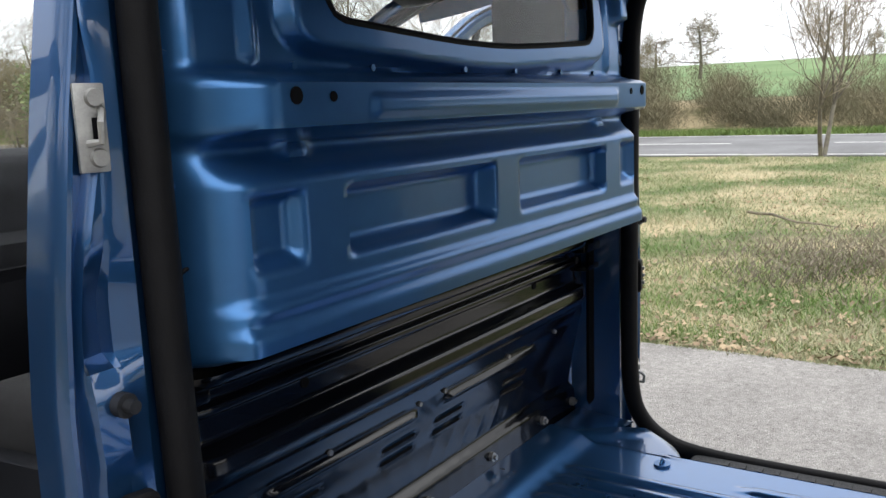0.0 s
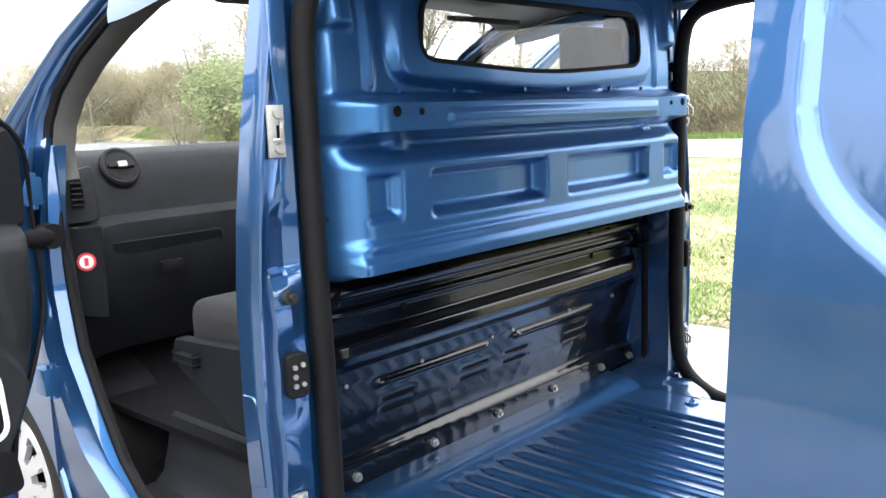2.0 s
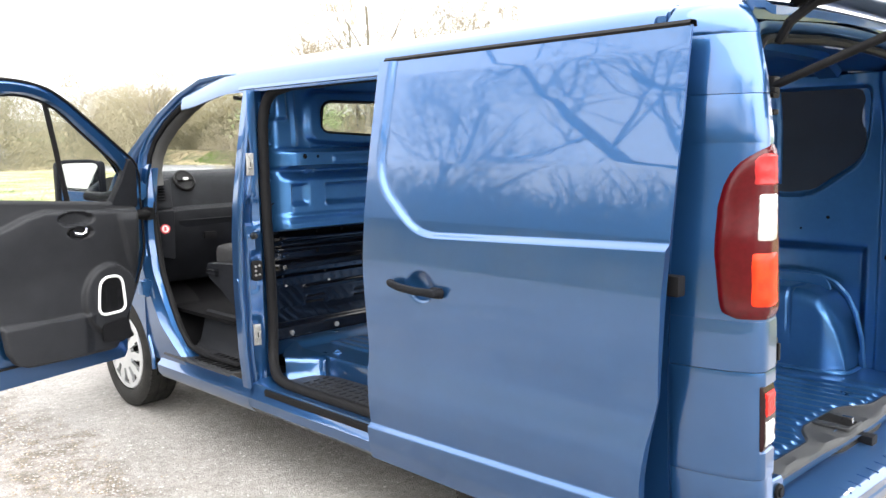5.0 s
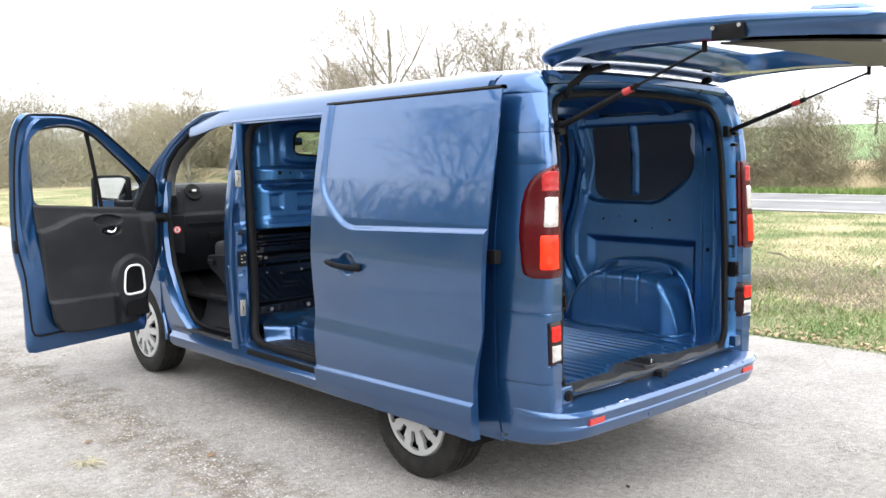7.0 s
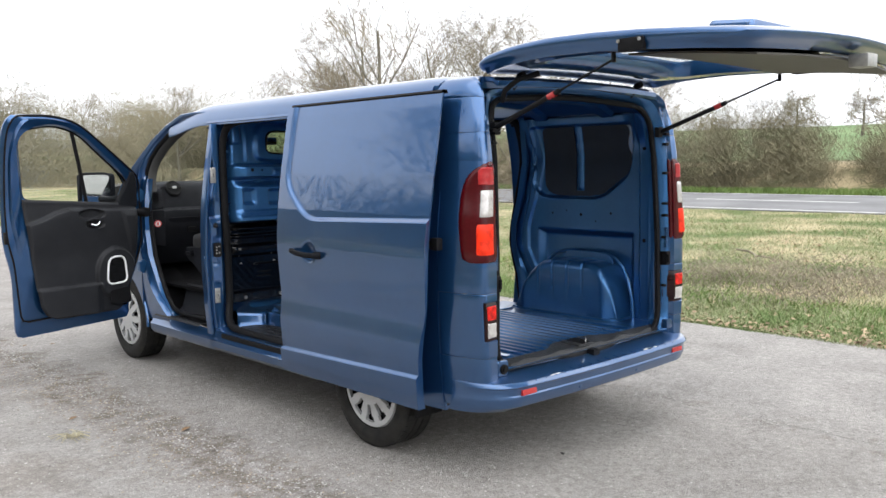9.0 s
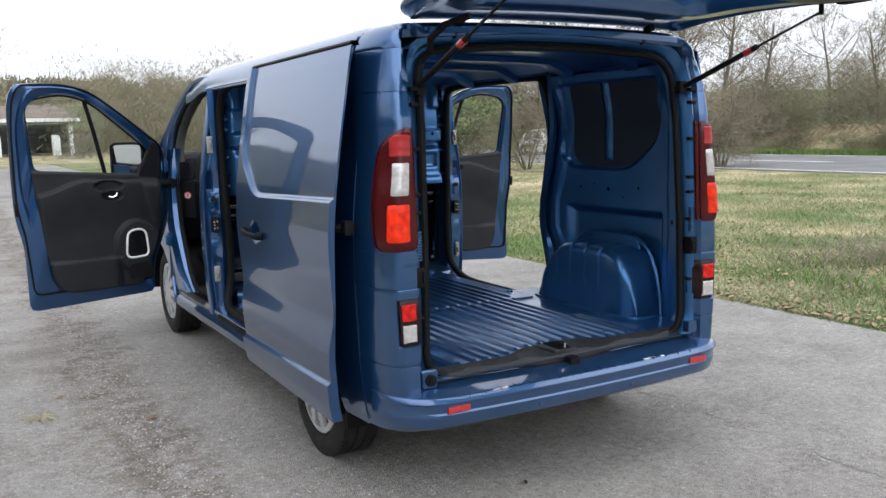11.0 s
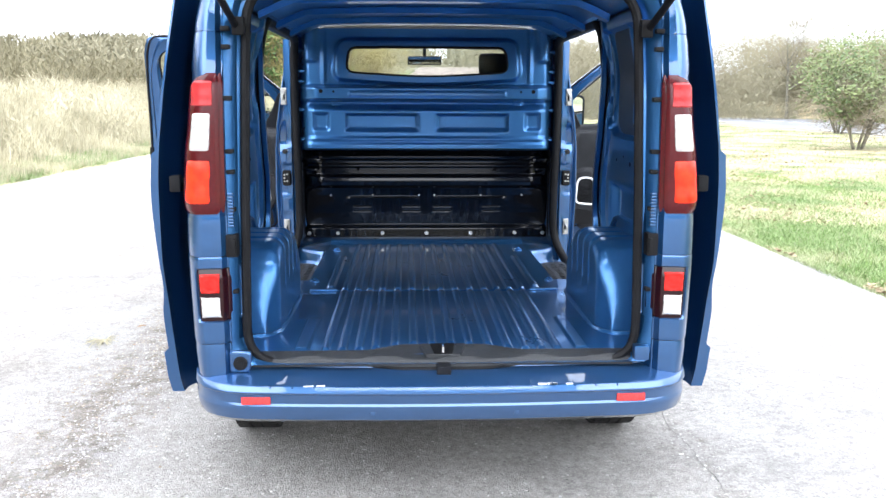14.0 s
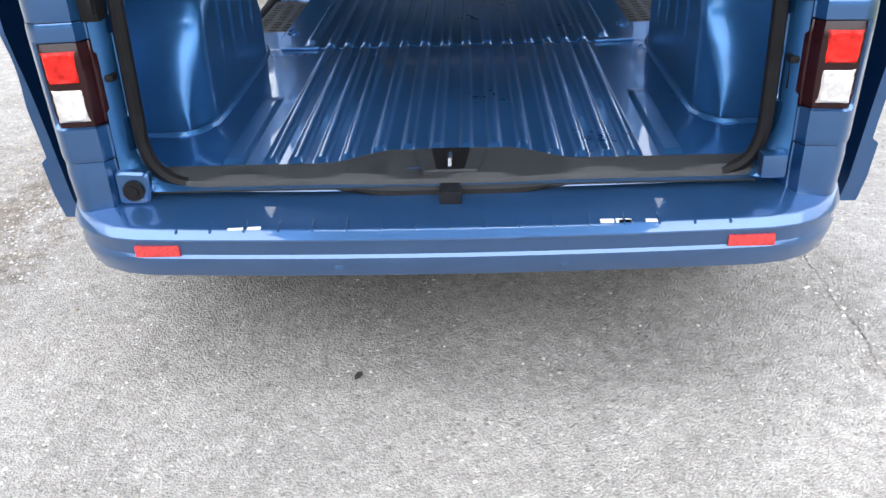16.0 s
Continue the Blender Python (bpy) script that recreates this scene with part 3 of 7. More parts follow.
sheet(bm, bump_f, span(-1, 1, 64), list(range(len(prof))), 0.012, toward=(0, 0.8, -0.2))
bumper = part("rear_bumper", bm, PAINT_BUMPER, van, "blue step bumper, scuffed on its ledge", sharp=32)
for side in (-1, 1):
    bm = bmesh.new()
    box(bm, -0.70, -0.60, 0.009, 0.045, 0.433, 0.460, 0.003)
    flip(bm, side)
    part("reflector", bm, REFLEX, bumper)
    for x in (0.25, 0.78):
        bm = bmesh.new()
        box(bm, -x - 0.011, -x + 0.011, 0.012 if x < 0.5 else 0.075, 0.09, 0.386, 0.408, 0.008)
        flip(bm, side)
        part("parking_sensor", bm, PAINT_BUMPER, bumper)
for k in range(17):
    bm = bmesh.new()
    x = -0.60 + k * 0.075
    m = Matrix.Translation((x, 0.018, 0.4965)) @ Matrix.Rotation(radians(8), 4, "X")
    box(bm, -0.0025, 0.0025, -0.010, 0.03, -0.008, 0.0, 0.001, m=m)
    part("tread_rib", bm, PAINT_BUMPER, bumper)
rng = random.Random(3)
for k in range(6):
    bm = bmesh.new()
    x = 0.42 + rng.uniform(-0.08, 0.08) if k < 4 else -0.45 + rng.uniform(-0.03, 0.03)
    box(bm, x - rng.uniform(0.008, 0.02), x + rng.uniform(0.008, 0.02), 0.014, 0.024 + 0.002 * k, 0.488, 0.4960)
    part("scuff", bm, WHITE_PL, bumper)
bm = bmesh.new()
slab(bm, rounded([(-0.758, 0.512), (-0.686, 0.512), (-0.680, 0.588), (-0.758, 0.592)], 0.014, 4), lambda u, v, w: Vector((u, 0.118 + w, v)), 0.03, 0.006)
part("bung_seat", bm, PAINT, van)
bm = bmesh.new()
tube(bm, [(-0.718, 0.110, 0.548), (-0.718, 0.13, 0.548)], [0.024, 0.026], 20)
tube(bm, [(-0.718, 0.104, 0.548), (-0.718, 0.12, 0.548)], 0.013, 16)
part("bung", bm, RUBBER, van)
bm = bmesh.new()
box(bm, 0.68, 0.735, 0.10, 0.14, 0.55, 0.605, 0.01)
part("cover_cap", bm, PAINT, van)

# load floor with its ribs
FLOOR = 0.552


mid = lambda x: 1 - smooth(0.13, 0.30, abs(x))
RIBS = (0.036, 0.106, 0.176, 0.248, 0.309, 0.370, 0.431)


def rib(x, y):
    a, h = abs(x), 0.0
    y0 = 0.236 + 0.07 * mid(x)
    if y0 < y < 2.645:
        k = min(abs(a - c) for c in RIBS)
        h = 0.0115 * (1 - smooth(0.0095, 0.0175, k))
        h *= smooth(y0, y0 + 0.027, y) * (1 - smooth(2.60, 2.64, y)) * smooth(0, 0.03, abs(y - 1.27))
        h += 0.0105 * (1 - smooth(0.021, 0.030, abs(a - 0.523))) * smooth(y0, y0 + 0.027, y) * (1 - smooth(0.70, 0.74, y))
        h += 0.0105 * (1 - smooth(0.012, 0.021, abs(a - 0.505))) * smooth(1.32, 1.35, y) * (1 - smooth(2.16, 2.22, y))
    h -= 0.005 * (1 - smooth(0.004, 0.012, abs(y - 1.27))) if a < 0.63 else 0
    h += 0.028 * smooth(2.62, 2.70, y)
    return h


def well(x, y):
    return (abs(x) > 0.63 and 1.50 < y) or (abs(x) > 0.80 and y > 1.2) or (abs(x) > 0.70 and 0.5 < y < 1.24)


bm = bmesh.new()
fx = set([-0.86, -0.80, 0.80, -0.75, -0.66, -0.645, -0.63, 0.63, 0.645, 0.66, 0.75, 0.86])
for c in RIBS:
    fx |= {round(s * c + d, 4) for s in (-1, 1) for d in (-0.0225, -0.0175, -0.0155, -0.0135, -0.0115, -0.0095, 0.0, 0.0095, 0.0115, 0.0135, 0.0155, 0.0175, 0.0225)}
for c in (0.505, 0.523):
    fx |= {round(s * c + d, 4) for s in (-1, 1) for d in (-0.030, -0.0255, -0.021, -0.0165, -0.012, 0.0, 0.012, 0.0165, 0.021, 0.0255, 0.030)}
fx = sorted(v for v in fx if abs(v) <= 0.86)
sheet(bm, lambda x, y: Vector((x, y, FLOOR + rib(x, y))), fx, sorted(span(0.20, 0.345, 30) + span(0.38, 2.775, 44) + [1.24, 1.25, 1.258, 1.264, 1.27, 1.276, 1.282, 1.29, 1.30, 1.32, 1.335, 1.35, 0.70, 0.72, 0.74, 2.16, 2.18, 2.20, 2.22, 2.60, 2.61, 2.62, 2.63, 2.64, 2.66, 2.68, 2.70]), 0.01, skip=well, toward=(0, 0, -1))
load_floor = part("load_floor", bm, PAINT_FLOOR_LIT, van, "ribbed blue steel load floor", sharp=70)
for i, (x, y) in enumerate(((-0.56, 2.42), (0.56, 2.42), (-0.6, 1.5), (0.6, 1.5))):
    bm = bmesh.new()
    tube(bm, [(x, y, FLOOR - 0.002), (x, y, FLOOR + 0.006)], 0.022, 14)
    tube(bm, [(x - 0.014, y, FLOOR + 0.006), (x, y, FLOOR + 0.016), (x + 0.014, y, FLOOR + 0.006)], 0.004, 6)
    part("lashing_eye", bm, PAINT_IN_LIT, load_floor)
for side in (-1, 1):
    bm = bmesh.new()
    box(bm, -0.60, -0.47, 1.255, 1.285, FLOOR + 0.001, FLOOR + 0.010, 0.004)
    flip(bm, side)
    part("seam_tab", bm, PAINT_IN_LIT, load_floor)

# black sill cover with the catch
bm = bmesh.new()
SILL = [(0.160, 0.530), (0.168, 0.546), (0.178, 0.553), (0.198, 0.558), (0.212, 0.5640), (0.219, 0.5625), (0.222, 0.548)]
sheet(bm, lambda x, i: Vector((x, SILL[int(i)][0] + mid(x) * (-0.012 if i < 3 else 0.075), SILL[int(i)][1] - 0.002 * mid(x) * (i < 3) + 0.003 * math.sin(x * 23) * (i == 2))), span(-0.69, 0.69, 70), list(range(7)), 0.01, toward=(0, 0, -1))
slab(bm, rounded([(-0.064, 0.0), (0.064, 0.0), (0.088, 0.12), (-0.088, 0.12)], 0.012, 3), lambda u, v, w: Vector((u, 0.166 + v, 0.560 + 0.06 * v - w)), 0.022, 0.003)
sill = part("sill_cover", bm, PLASTIC_SILL, van, "black grained plastic sill cover", sharp=30)
bm = bmesh.new()
slab(bm, rounded([(-0.032, 0.0), (0.032, 0.0), (0.047, 0.112), (-0.047, 0.112)], 0.008, 3), lambda u, v, w: Vector((u, 0.170 + v, 0.5625 + 0.06 * v - w)), 0.01, 0.001)
part("catch_well", bm, HOLE_SHADE, sill)
bm = bmesh.new()
tube(bm, [(0, 0.180, 0.558), (0.0, 0.178, 0.582), (0.0, 0.210, 0.582), (0, 0.220, 0.560)], 0.0055, 8)
part("striker_loop", bm, CHROME, sill)
bm = bmesh.new()
box(bm, -0.025, 0.025, 0.10, 0.16, 0.50, 0.535, 0.006)
part("drain_cover", bm, PLASTIC, sill)

# wheel boxes
for side in (-1, 1):
    box_top = table([(0.462, 0.0), (0.475, 0.10), (0.50, 0.20), (0.535, 0.275), (0.58, 0.325), (0.64, 0.35), (0.72, 0.357), (0.97, 0.357), (1.06, 0.335), (1.14, 0.27), (1.21, 0.18), (1.26, 0.09), (1.295, 0.0)])
    grooves = (0.70, 0.82, 0.94, 1.06)

    def wheel_box(y, v):
        h = box_top(y)
        xi = 0.634 + 0.05 * (1 - smooth(0.462, 0.56, y)) + 0.03 * smooth(1.18, 1.295, y)
        r = min(0.055, h * 0.45)
        if v < 0.4:
            x, z, nx, nzz = 0.87 - (0.87 - xi - r) * v / 0.4, h, 0.0, 1.0
        elif v < 0.6:
            a = (v - 0.4) / 0.2 * math.pi / 2
            x, z, nx, nzz = xi + r - r * math.sin(a), h - r + r * math.cos(a), -math.sin(a), math.cos(a)
        else:
            x, z, nx, nzz = xi, (h - r) * (1 - (v - 0.6) / 0.4), -1.0, 0.0
        g = min(abs(y - k) for k in grooves)
        dip = 0.008 * (1 - smooth(0.006, 0.016, g)) * smooth(0.15, 0.2, v) * (1 - smooth(0.76, 0.80, v))
        return Vector((-(x - nx * dip), y, FLOOR + z - nzz * dip))

    bm = bmesh.new()
    ysb = sorted(set(span(0.462, 0.64, 18) + span(0.64, 1.295, 60) + [k + d for k in grooves for d in (-0.016, -0.011, -0.006, 0.006, 0.011, 0.016)]))
    sheet(bm, wheel_box, ysb, [0, 0.14, 0.18, 0.24, 0.32, 0.4, 0.44, 0.48, 0.52, 0.56, 0.6, 0.66, 0.72, 0.755, 0.78, 0.81, 0.9, 1.0])
    flip(bm, side)
    wbox = part("wheel_box", bm, PAINT_IN_LIT, van, "blue pressed-steel wheel box", sharp=50)
    bm = bmesh.new()
    slab(bm, rounded([(0.58, 0.885), (1.0, 0.885), (0.97, 0.95), (0.62, 0.95)], 0.02, 3), lambda u, v, w: Vector((-0.815 - w, u, v)), 0.012, 0.003)
    flip(bm, side)
    part("flange", bm, PAINT_IN_LIT, wbox)
    bm = bmesh.new()
    lip = [(0.44, 0.0), (0.452, 0.13), (0.48, 0.24), (0.52, 0.315), (0.575, 0.368), (0.64, 0.395), (0.75, 0.402), (0.95, 0.402), (1.06, 0.382), (1.15, 0.315), (1.22, 0.22), (1.28, 0.11), (1.315, 0.0)]
    tube(bm, [(-0.828, y, FLOOR + z) for y, z in lip], 0.011, 6)
    flip(bm, side)
    part("arch_flange", bm, PAINT_IN_LIT, wbox)
    bm = bmesh.new()
    base = [(-0.815, 0.452), (-0.735, 0.448), (-0.690, 0.452), (-0.655, 0.480), (-0.632, 0.54), (-0.628, 0.70), (-0.628, 1.10), (-0.640, 1.24), (-0.66, 1.31)]
    tube(bm, [(x, y, FLOOR + 0.003) for x, y in base], 0.011, 6, flat=0.6)
    flip(bm, side)
    part("base_flange", bm, PAINT_IN_LIT, wbox)

    # inner wall of the load bay
    up_panel = rounded([(0.43, 1.79), (1.27, 1.79), (1.27, 1.37), (1.20, 1.30), (0.70, 1.29), (0.47, 1.46)], [0.05, 0.05, 0.06, 0.08, 0.10, 0.08], 4)
    low_panel = [(0.44, 1.10), (1.24, 1.10), (1.24, 0.60), (0.44, 0.60)]
    edge_y = table([(0.55, 1.28), (0.75, 1.33), (0.95, 1.44), (1.1, 1.44), (1.3, 1.37), (1.55, 1.32), (1.86, 1.36)])

    def wall_x(y, z):
        x = 0.835 - 0.05 * smooth(1.55, 1.9, z)
        d = inside(up_panel, y, z)
        x += 0.028 * smooth(0.0, 0.022, d)
        r = math.hypot(max(0, abs(z - 1.57) - 0.19), y - 0.88)
        x -= 0.016 * (1 - smooth(0.010, 0.026, r))
        x += 0.05 * smooth(0.0, 0.05, inside(low_panel, y, z))
        x -= 0.018 * (1 - smooth(0.02, 0.04, abs(y - edge_y(z) + 0.10)))
        x -= 0.012 * (1 - smooth(0.03, 0.045, abs(y - 0.36))) 
        x -= 0.05 * (1 - smooth(0.28, 0.52, y)) * smooth(1.62, 1.80, z)
        return x

    bm = bmesh.new()
    sheet(bm, lambda v, z: Vector((-wall_x(0.28 + v * (edge_y(z) - 0.28), z), 0.28 + v * (edge_y(z) - 0.28), z)), span(0, 1, 150), span(0.55, 1.83, 146), 0.01, toward=(-1, 0, 0))
    flip(bm, side)
    inner = part("inner_side_panel", bm, PAINT_IN_LIT, van, "pressed blue inner side panel with holes")
    bm = bmesh.new()
    b_lo = table([(1.318, 0.80), (1.322, 0.735), (1.34, 0.685), (1.46, 0.512), (1.50, 0.487), (1.54, 0.478), (1.73, 0.478), (1.76, 0.488), (1.772, 0.515)])
    b_hi = table([(1.318, 1.06), (1.325, 1.11), (1.35, 1.155), (1.38, 1.178), (1.42, 1.185), (1.74, 1.185), (1.763, 1.175), (1.772, 1.15)])
    flat_x = lambda z: 0.863 - 0.05 * smooth(1.55, 1.9, z) - 0.006
    for y0, y1, z0, z1 in ((b_lo, lambda z: 0.846, 1.318, 1.772), (lambda z: 0.914, b_hi, 1.318, 1.772), (lambda z: 0.846, lambda z: 0.914, 1.318, 1.352), (lambda z: 0.846, lambda z: 0.914, 1.768, 1.772)):
        sheet(bm, lambda k, z: Vector((-flat_x(z), y0(z) + (y1(z) - y0(z)) * k, z)), [0, 0.25, 0.5, 0.75, 1], sorted(set(span(z0, z1, 40))), 0.004, toward=(-1, 0, 0))
    flip(bm, side)
    part("lining_board", bm, BOARD, inner, "dark slate-grey lining board")
    for y, z, r in ((0.62, 1.21, 0.008), (0.86, 1.195, 0.010), (1.1, 1.20, 0.007), (0.74, 1.155, 0.005), (0.98, 1.22, 0.005), (0.36, 1.62, 0.012), (0.36, 1.05, 0.012)):
        bm = bmesh.new()
        x = wall_x(y, z)
        tube(bm, [(-x - 0.004, y, z), (-x + 0.0015, y, z)], r, 14)
        flip(bm, side)
        part("hole_disc", bm, HOLE_SHADE, inner)
    # pillar behind the sliding door's opening
    bm = bmesh.new()
    zz = span(0.42, 1.87, 40)
    bulge = table([(0.42, 1.36), (0.55, 1.38), (0.75, 1.40), (0.95, 1.46), (1.1, 1.46), (1.3, 1.40), (1.55, 1.35), (1.87, 1.38)])
    ring(bm, [[(-0.82, edge_y(z) - 0.02, z) for z in zz], [(-0.80, bulge(z) - 0.05, z) for z in zz], [(-0.805, bulge(z), z) for z in zz], [(-0.83, bulge(z) + 0.01, z) for z in zz], [(-min(half(z), 0.94) + 0.01, bulge(z) + 0.01, z) for z in zz], [(-half(z) + 0.003, bulge(z) - 0.02, z) for z in zz]], closed=False)
    flip(bm, side)
    part("rear_door_pillar", bm, PAINT_IN_LIT, van)

    # pillar between sliding and front door
    zz = span(0.36, 1.832, 90)

    kink = table([(0.36, 0.004), (0.70, 0.004), (0.80, 0.010), (1.00, 0.012), (1.10, 0.004), (1.24, -0.004), (1.36, 0.002), (1.44, 0.010), (1.55, 0.010), (1.61, -0.004), (1.86, -0.006)])

    def shape_b(z):
        pocket = smooth(1.19, 1.21, z) * (1 - smooth(1.27, 1.36, z))
        swell = smooth(1.04, 1.08, z) * (1 - smooth(1.15, 1.19, z)) + 0.5 * smooth(0.74, 0.78, z) * (1 - smooth(0.86, 0.90, z))
        k = 0.026 * pocket - 0.012 * swell
        n, w = kink(z), half(z)
        return [(-w, 2.695), (-w, 2.66), (-w, 2.630), (-w + 0.004, 2.622), (-w + 0.010, 2.621), (-w + 0.016 + n, 2.632), (-w + 0.021 + n, 2.634), (-w + 0.027 + n, 2.622), (-w + 0.032 + n, 2.618 + k * 0.6), (-0.882 + 0.5 * n, 2.618 + k), (-0.876 + 0.3 * n, 2.615 + k * 0.5), (-0.846, 2.612), (-0.838, 2.628), (-0.80, 2.63), (-0.792, 2.70), (-0.79, 2.78), (-0.76, 2.812), (-0.68, 2.815)]

    bm = bmesh.new()
    cols = [shape_b(z) for z in zz]
    ring(bm, [[(c[i][0], c[i][1], z) for c, z in zip(cols, zz)] for i in range(len(cols[0]))], closed=False)
    flip(bm, side)
    bpil = part("door_pillar", bm, PAINT, van, "blue pressed pillar with door strikers", sharp=30)
    if side < 0:
        bm = bmesh.new()
        slab(bm, rounded([(2.638, 0.748), (2.692, 0.745), (2.692, 0.945), (2.646, 0.948)], [0.012, 0.004, 0.004, 0.02], 4), lambda u, v, w: Vector((-half(v) - 0.0035 + w, u, v)), 0.02, 0.002)
        part("fuel_flap", bm, PAINT, bpil)
    for z0, z1 in ((1.436, 1.540), (0.621, 0.723)):
        c = shape_b((z0 + z1) / 2)
        cx, cy = -0.888, 2.610
        m = Matrix.Translation((cx, cy, 0)) @ Matrix.Rotation(radians(-14), 4, "Z")
        bm = bmesh.new()
        box(bm, -0.018, 0.018, -0.004, 0.004, z0, z1, 0.003, m=m)
        tube(bm, [m @ Vector(p) for p in ((-0.006, -0.003, z0 + 0.034), (0.004, -0.02, z0 + 0.036), (0.004, -0.022, z1 - 0.046), (0.010, -0.012, z1 - 0.034), (0.012, -0.003, z1 - 0.03))], 0.0048, 8)
        for zc in (z0 + 0.017, z1 - 0.017):
            tube(bm, [m @ Vector((0.005, -0.003, zc)), m @ Vector((0.005, -0.010, zc))], [0.012, 0.010], 14)
        flip(bm, side)
        strk = part("striker", bm, STEEL, bpil, "zinc-plated striker plate with a loop")
        bm = bmesh.new()
        box(bm, 0.0, 0.011, -0.0052, -0.003, z0 + 0.032, z1 - 0.04, 0.0, m=m)
        flip(bm, side)
        part("striker_slot", bm, HOLE_SHADE, strk)
    m = Matrix.Translation((-0.880, 2.604, 0.984)) @ Matrix.Rotation(radians(-14), 4, "Z")
    bm = bmesh.new()
    slab(bm, rounded([(-0.026, -0.048), (0.026, -0.048), (0.026, 0.048), (-0.026, 0.048)], 0.016), lambda u, v, w: m @ Vector((u, -0.012 + w, v)), 0.022, 0.004)
    flip(bm, side)
    plate = part("contact_plate", bm, RUBBER, bpil, "black contact block with brass pins")
    bm = bmesh.new()
    for u, v in ((-0.009, 0.02), (0.009, 0.024), (-0.009, 0.0), (-0.009, -0.02), (0.009, -0.018)):
        tube(bm, [m @ Vector((u, -0.013, v)), m @ Vector((u, -0.019, v))], 0.0055, 10)
    flip(bm, side)
    part("contact_pin", bm, STEEL, plate)
    bm = bmesh.new()
    tube(bm, [(-0.888, 2.625, 1.150), (-0.887, 2.596, 1.150)], 0.016, 14)
    tube(bm, [(-0.887, 2.606, 1.150), (-0.886, 2.582, 1.150)], 0.009, 12)
    flip(bm, side)
    part("buffer_stud", bm, PLASTIC_LT, bpil)

    # seal round the sliding door's opening
    bm = bmesh.new()
    path = [(-0.80, 2.25, 1.845), (-0.80, 2.44, 1.835), (-0.805, 2.55, 1.80), (-0.816, 2.592, 1.70), (-0.816, 2.600, 1.5), (-0.812, 2.602, 1.2), (-0.804, 2.602, 0.85), (-0.808, 2.597, 0.66), (-0.83, 2.570, 0.56), (-0.86, 2.50, 0.49), (-0.872, 2.40, 0.465), (-0.875, 2.2, 0.458), (-0.875, 1.8, 0.458), (-0.875, 1.55, 0.458), (-0.875, 1.44, 0.475), (-0.87, 1.42, 0.55), (-0.85, 1.43, 0.75), (-0.85, 1.485, 1.0), (-0.85, 1.43, 1.3), (-0.84, 1.375, 1.55), (-0.82, 1.39, 1.75), (-0.80, 1.43, 1.83), (-0.80, 1.6, 1.845)]
    pts = [Vector(p) for p in path]
    fine = []
    n = len(pts)
    for i in range(n):
        p0, p1, p2, p3 = pts[i - 1], pts[i], pts[(i + 1) % n], pts[(i + 2) % n]
        for k in range(5):
            t = k / 5
            fine.append(0.5 * (2 * p1 + (p2 - p0) * t + (2 * p0 - 5 * p1 + 4 * p2 - p3) * t * t + (3 * p1 - p0 - 3 * p2 + p3) * t ** 3))
    tube(bm, fine, 0.025, 12, closed=True)
    flip(bm, side)
    part("door_seal", bm, RUBBER, van)

    # side sill, cant rail and step
    bm = bmesh.new()
    sp = [(-0.91, 0.30), (-0.945, 0.33), (-0.95, 0.375), (-0.93, 0.395), (-0.92, 0.44), (-0.87, 0.452), (-0.67, 0.452), (-0.64, 0.47), (-0.628, 0.553)]
    ring(bm, [[(x, y, z) for y in span(1.40, 2.62, 20)] for x, z in sp], closed=False)
    flip(bm, side)
    part("side_sill", bm, PAINT, van)
    bm = bmesh.new()
    box(bm, -0.935, -0.91, 1.42, 2.50, 0.400, 0.432, 0.008)
    flip(bm, side)
    part("door_track", bm, RUBBER, van)
    bm = bmesh.new()
    slab(bm, rounded([(-0.85, 1.50), (-0.655, 1.50), (-0.655, 2.30), (-0.70, 2.41), (-0.85, 2.43)], [0.03, 0.05, 0.06, 0.06, 0.03]), lambda u, v, w: Vector((u, v, 0.475 - w)), 0.02, 0.006)
    for i in range(18):
        for j in range(3):
            y, x = 1.55 + i * 0.045, -0.83 + j * 0.055
            box(bm, x, x + 0.03, y, y + 0.012, 0.474, 0.479)
    flip(bm, side)
    part("step_mat", bm, PLASTIC_LT, van, "dark grey dimpled plastic step mat")
    # floor corner beside the pillar and the curved end wall of the step well
    bm = bmesh.new()
    well_in = lambda t: (-0.63 - 0.185 * t, 2.42 + 0.17 * t ** 1.6)
    rows = [[(-0.615, 2.36 + 0.40 * t, FLOOR + 0.002 + 0.028 * smooth(2.62, 2.70, 2.36 + 0.40 * t)) for t in span(0, 1, 20)]]
    for dx, dz in ((0.016, 0.003), (0.006, 0.003), (-0.004, 0.0), (-0.011, -0.006), (-0.015, -0.014), (-0.017, -0.026), (-0.019, -0.06), (-0.024, -0.080), (-0.036, -0.096)):
        rows.append([(well_in(t)[0] + dx * (1 - 0.6 * t), well_in(t)[1] + dx * 1.4, FLOOR + dz) for t in span(0, 1, 24)])
    ring(bm, rows, closed=False)
    ring(bm, [[(-0.615, 2.76, FLOOR + 0.03), (-0.80, 2.76, FLOOR + 0.03)], [(-0.615, 2.70, FLOOR + 0.03), (-0.805, 2.63, FLOOR + 0.012)], [(-0.7, 2.62, FLOOR + 0.004), (-0.815, 2.59, FLOOR + 0.003)]], closed=False)
    flip(bm, side)
    # body paint, darker than the lightened floor, to hold down its glare
    part("well_end", bm, PAINT, van)
    bm = bmesh.new()
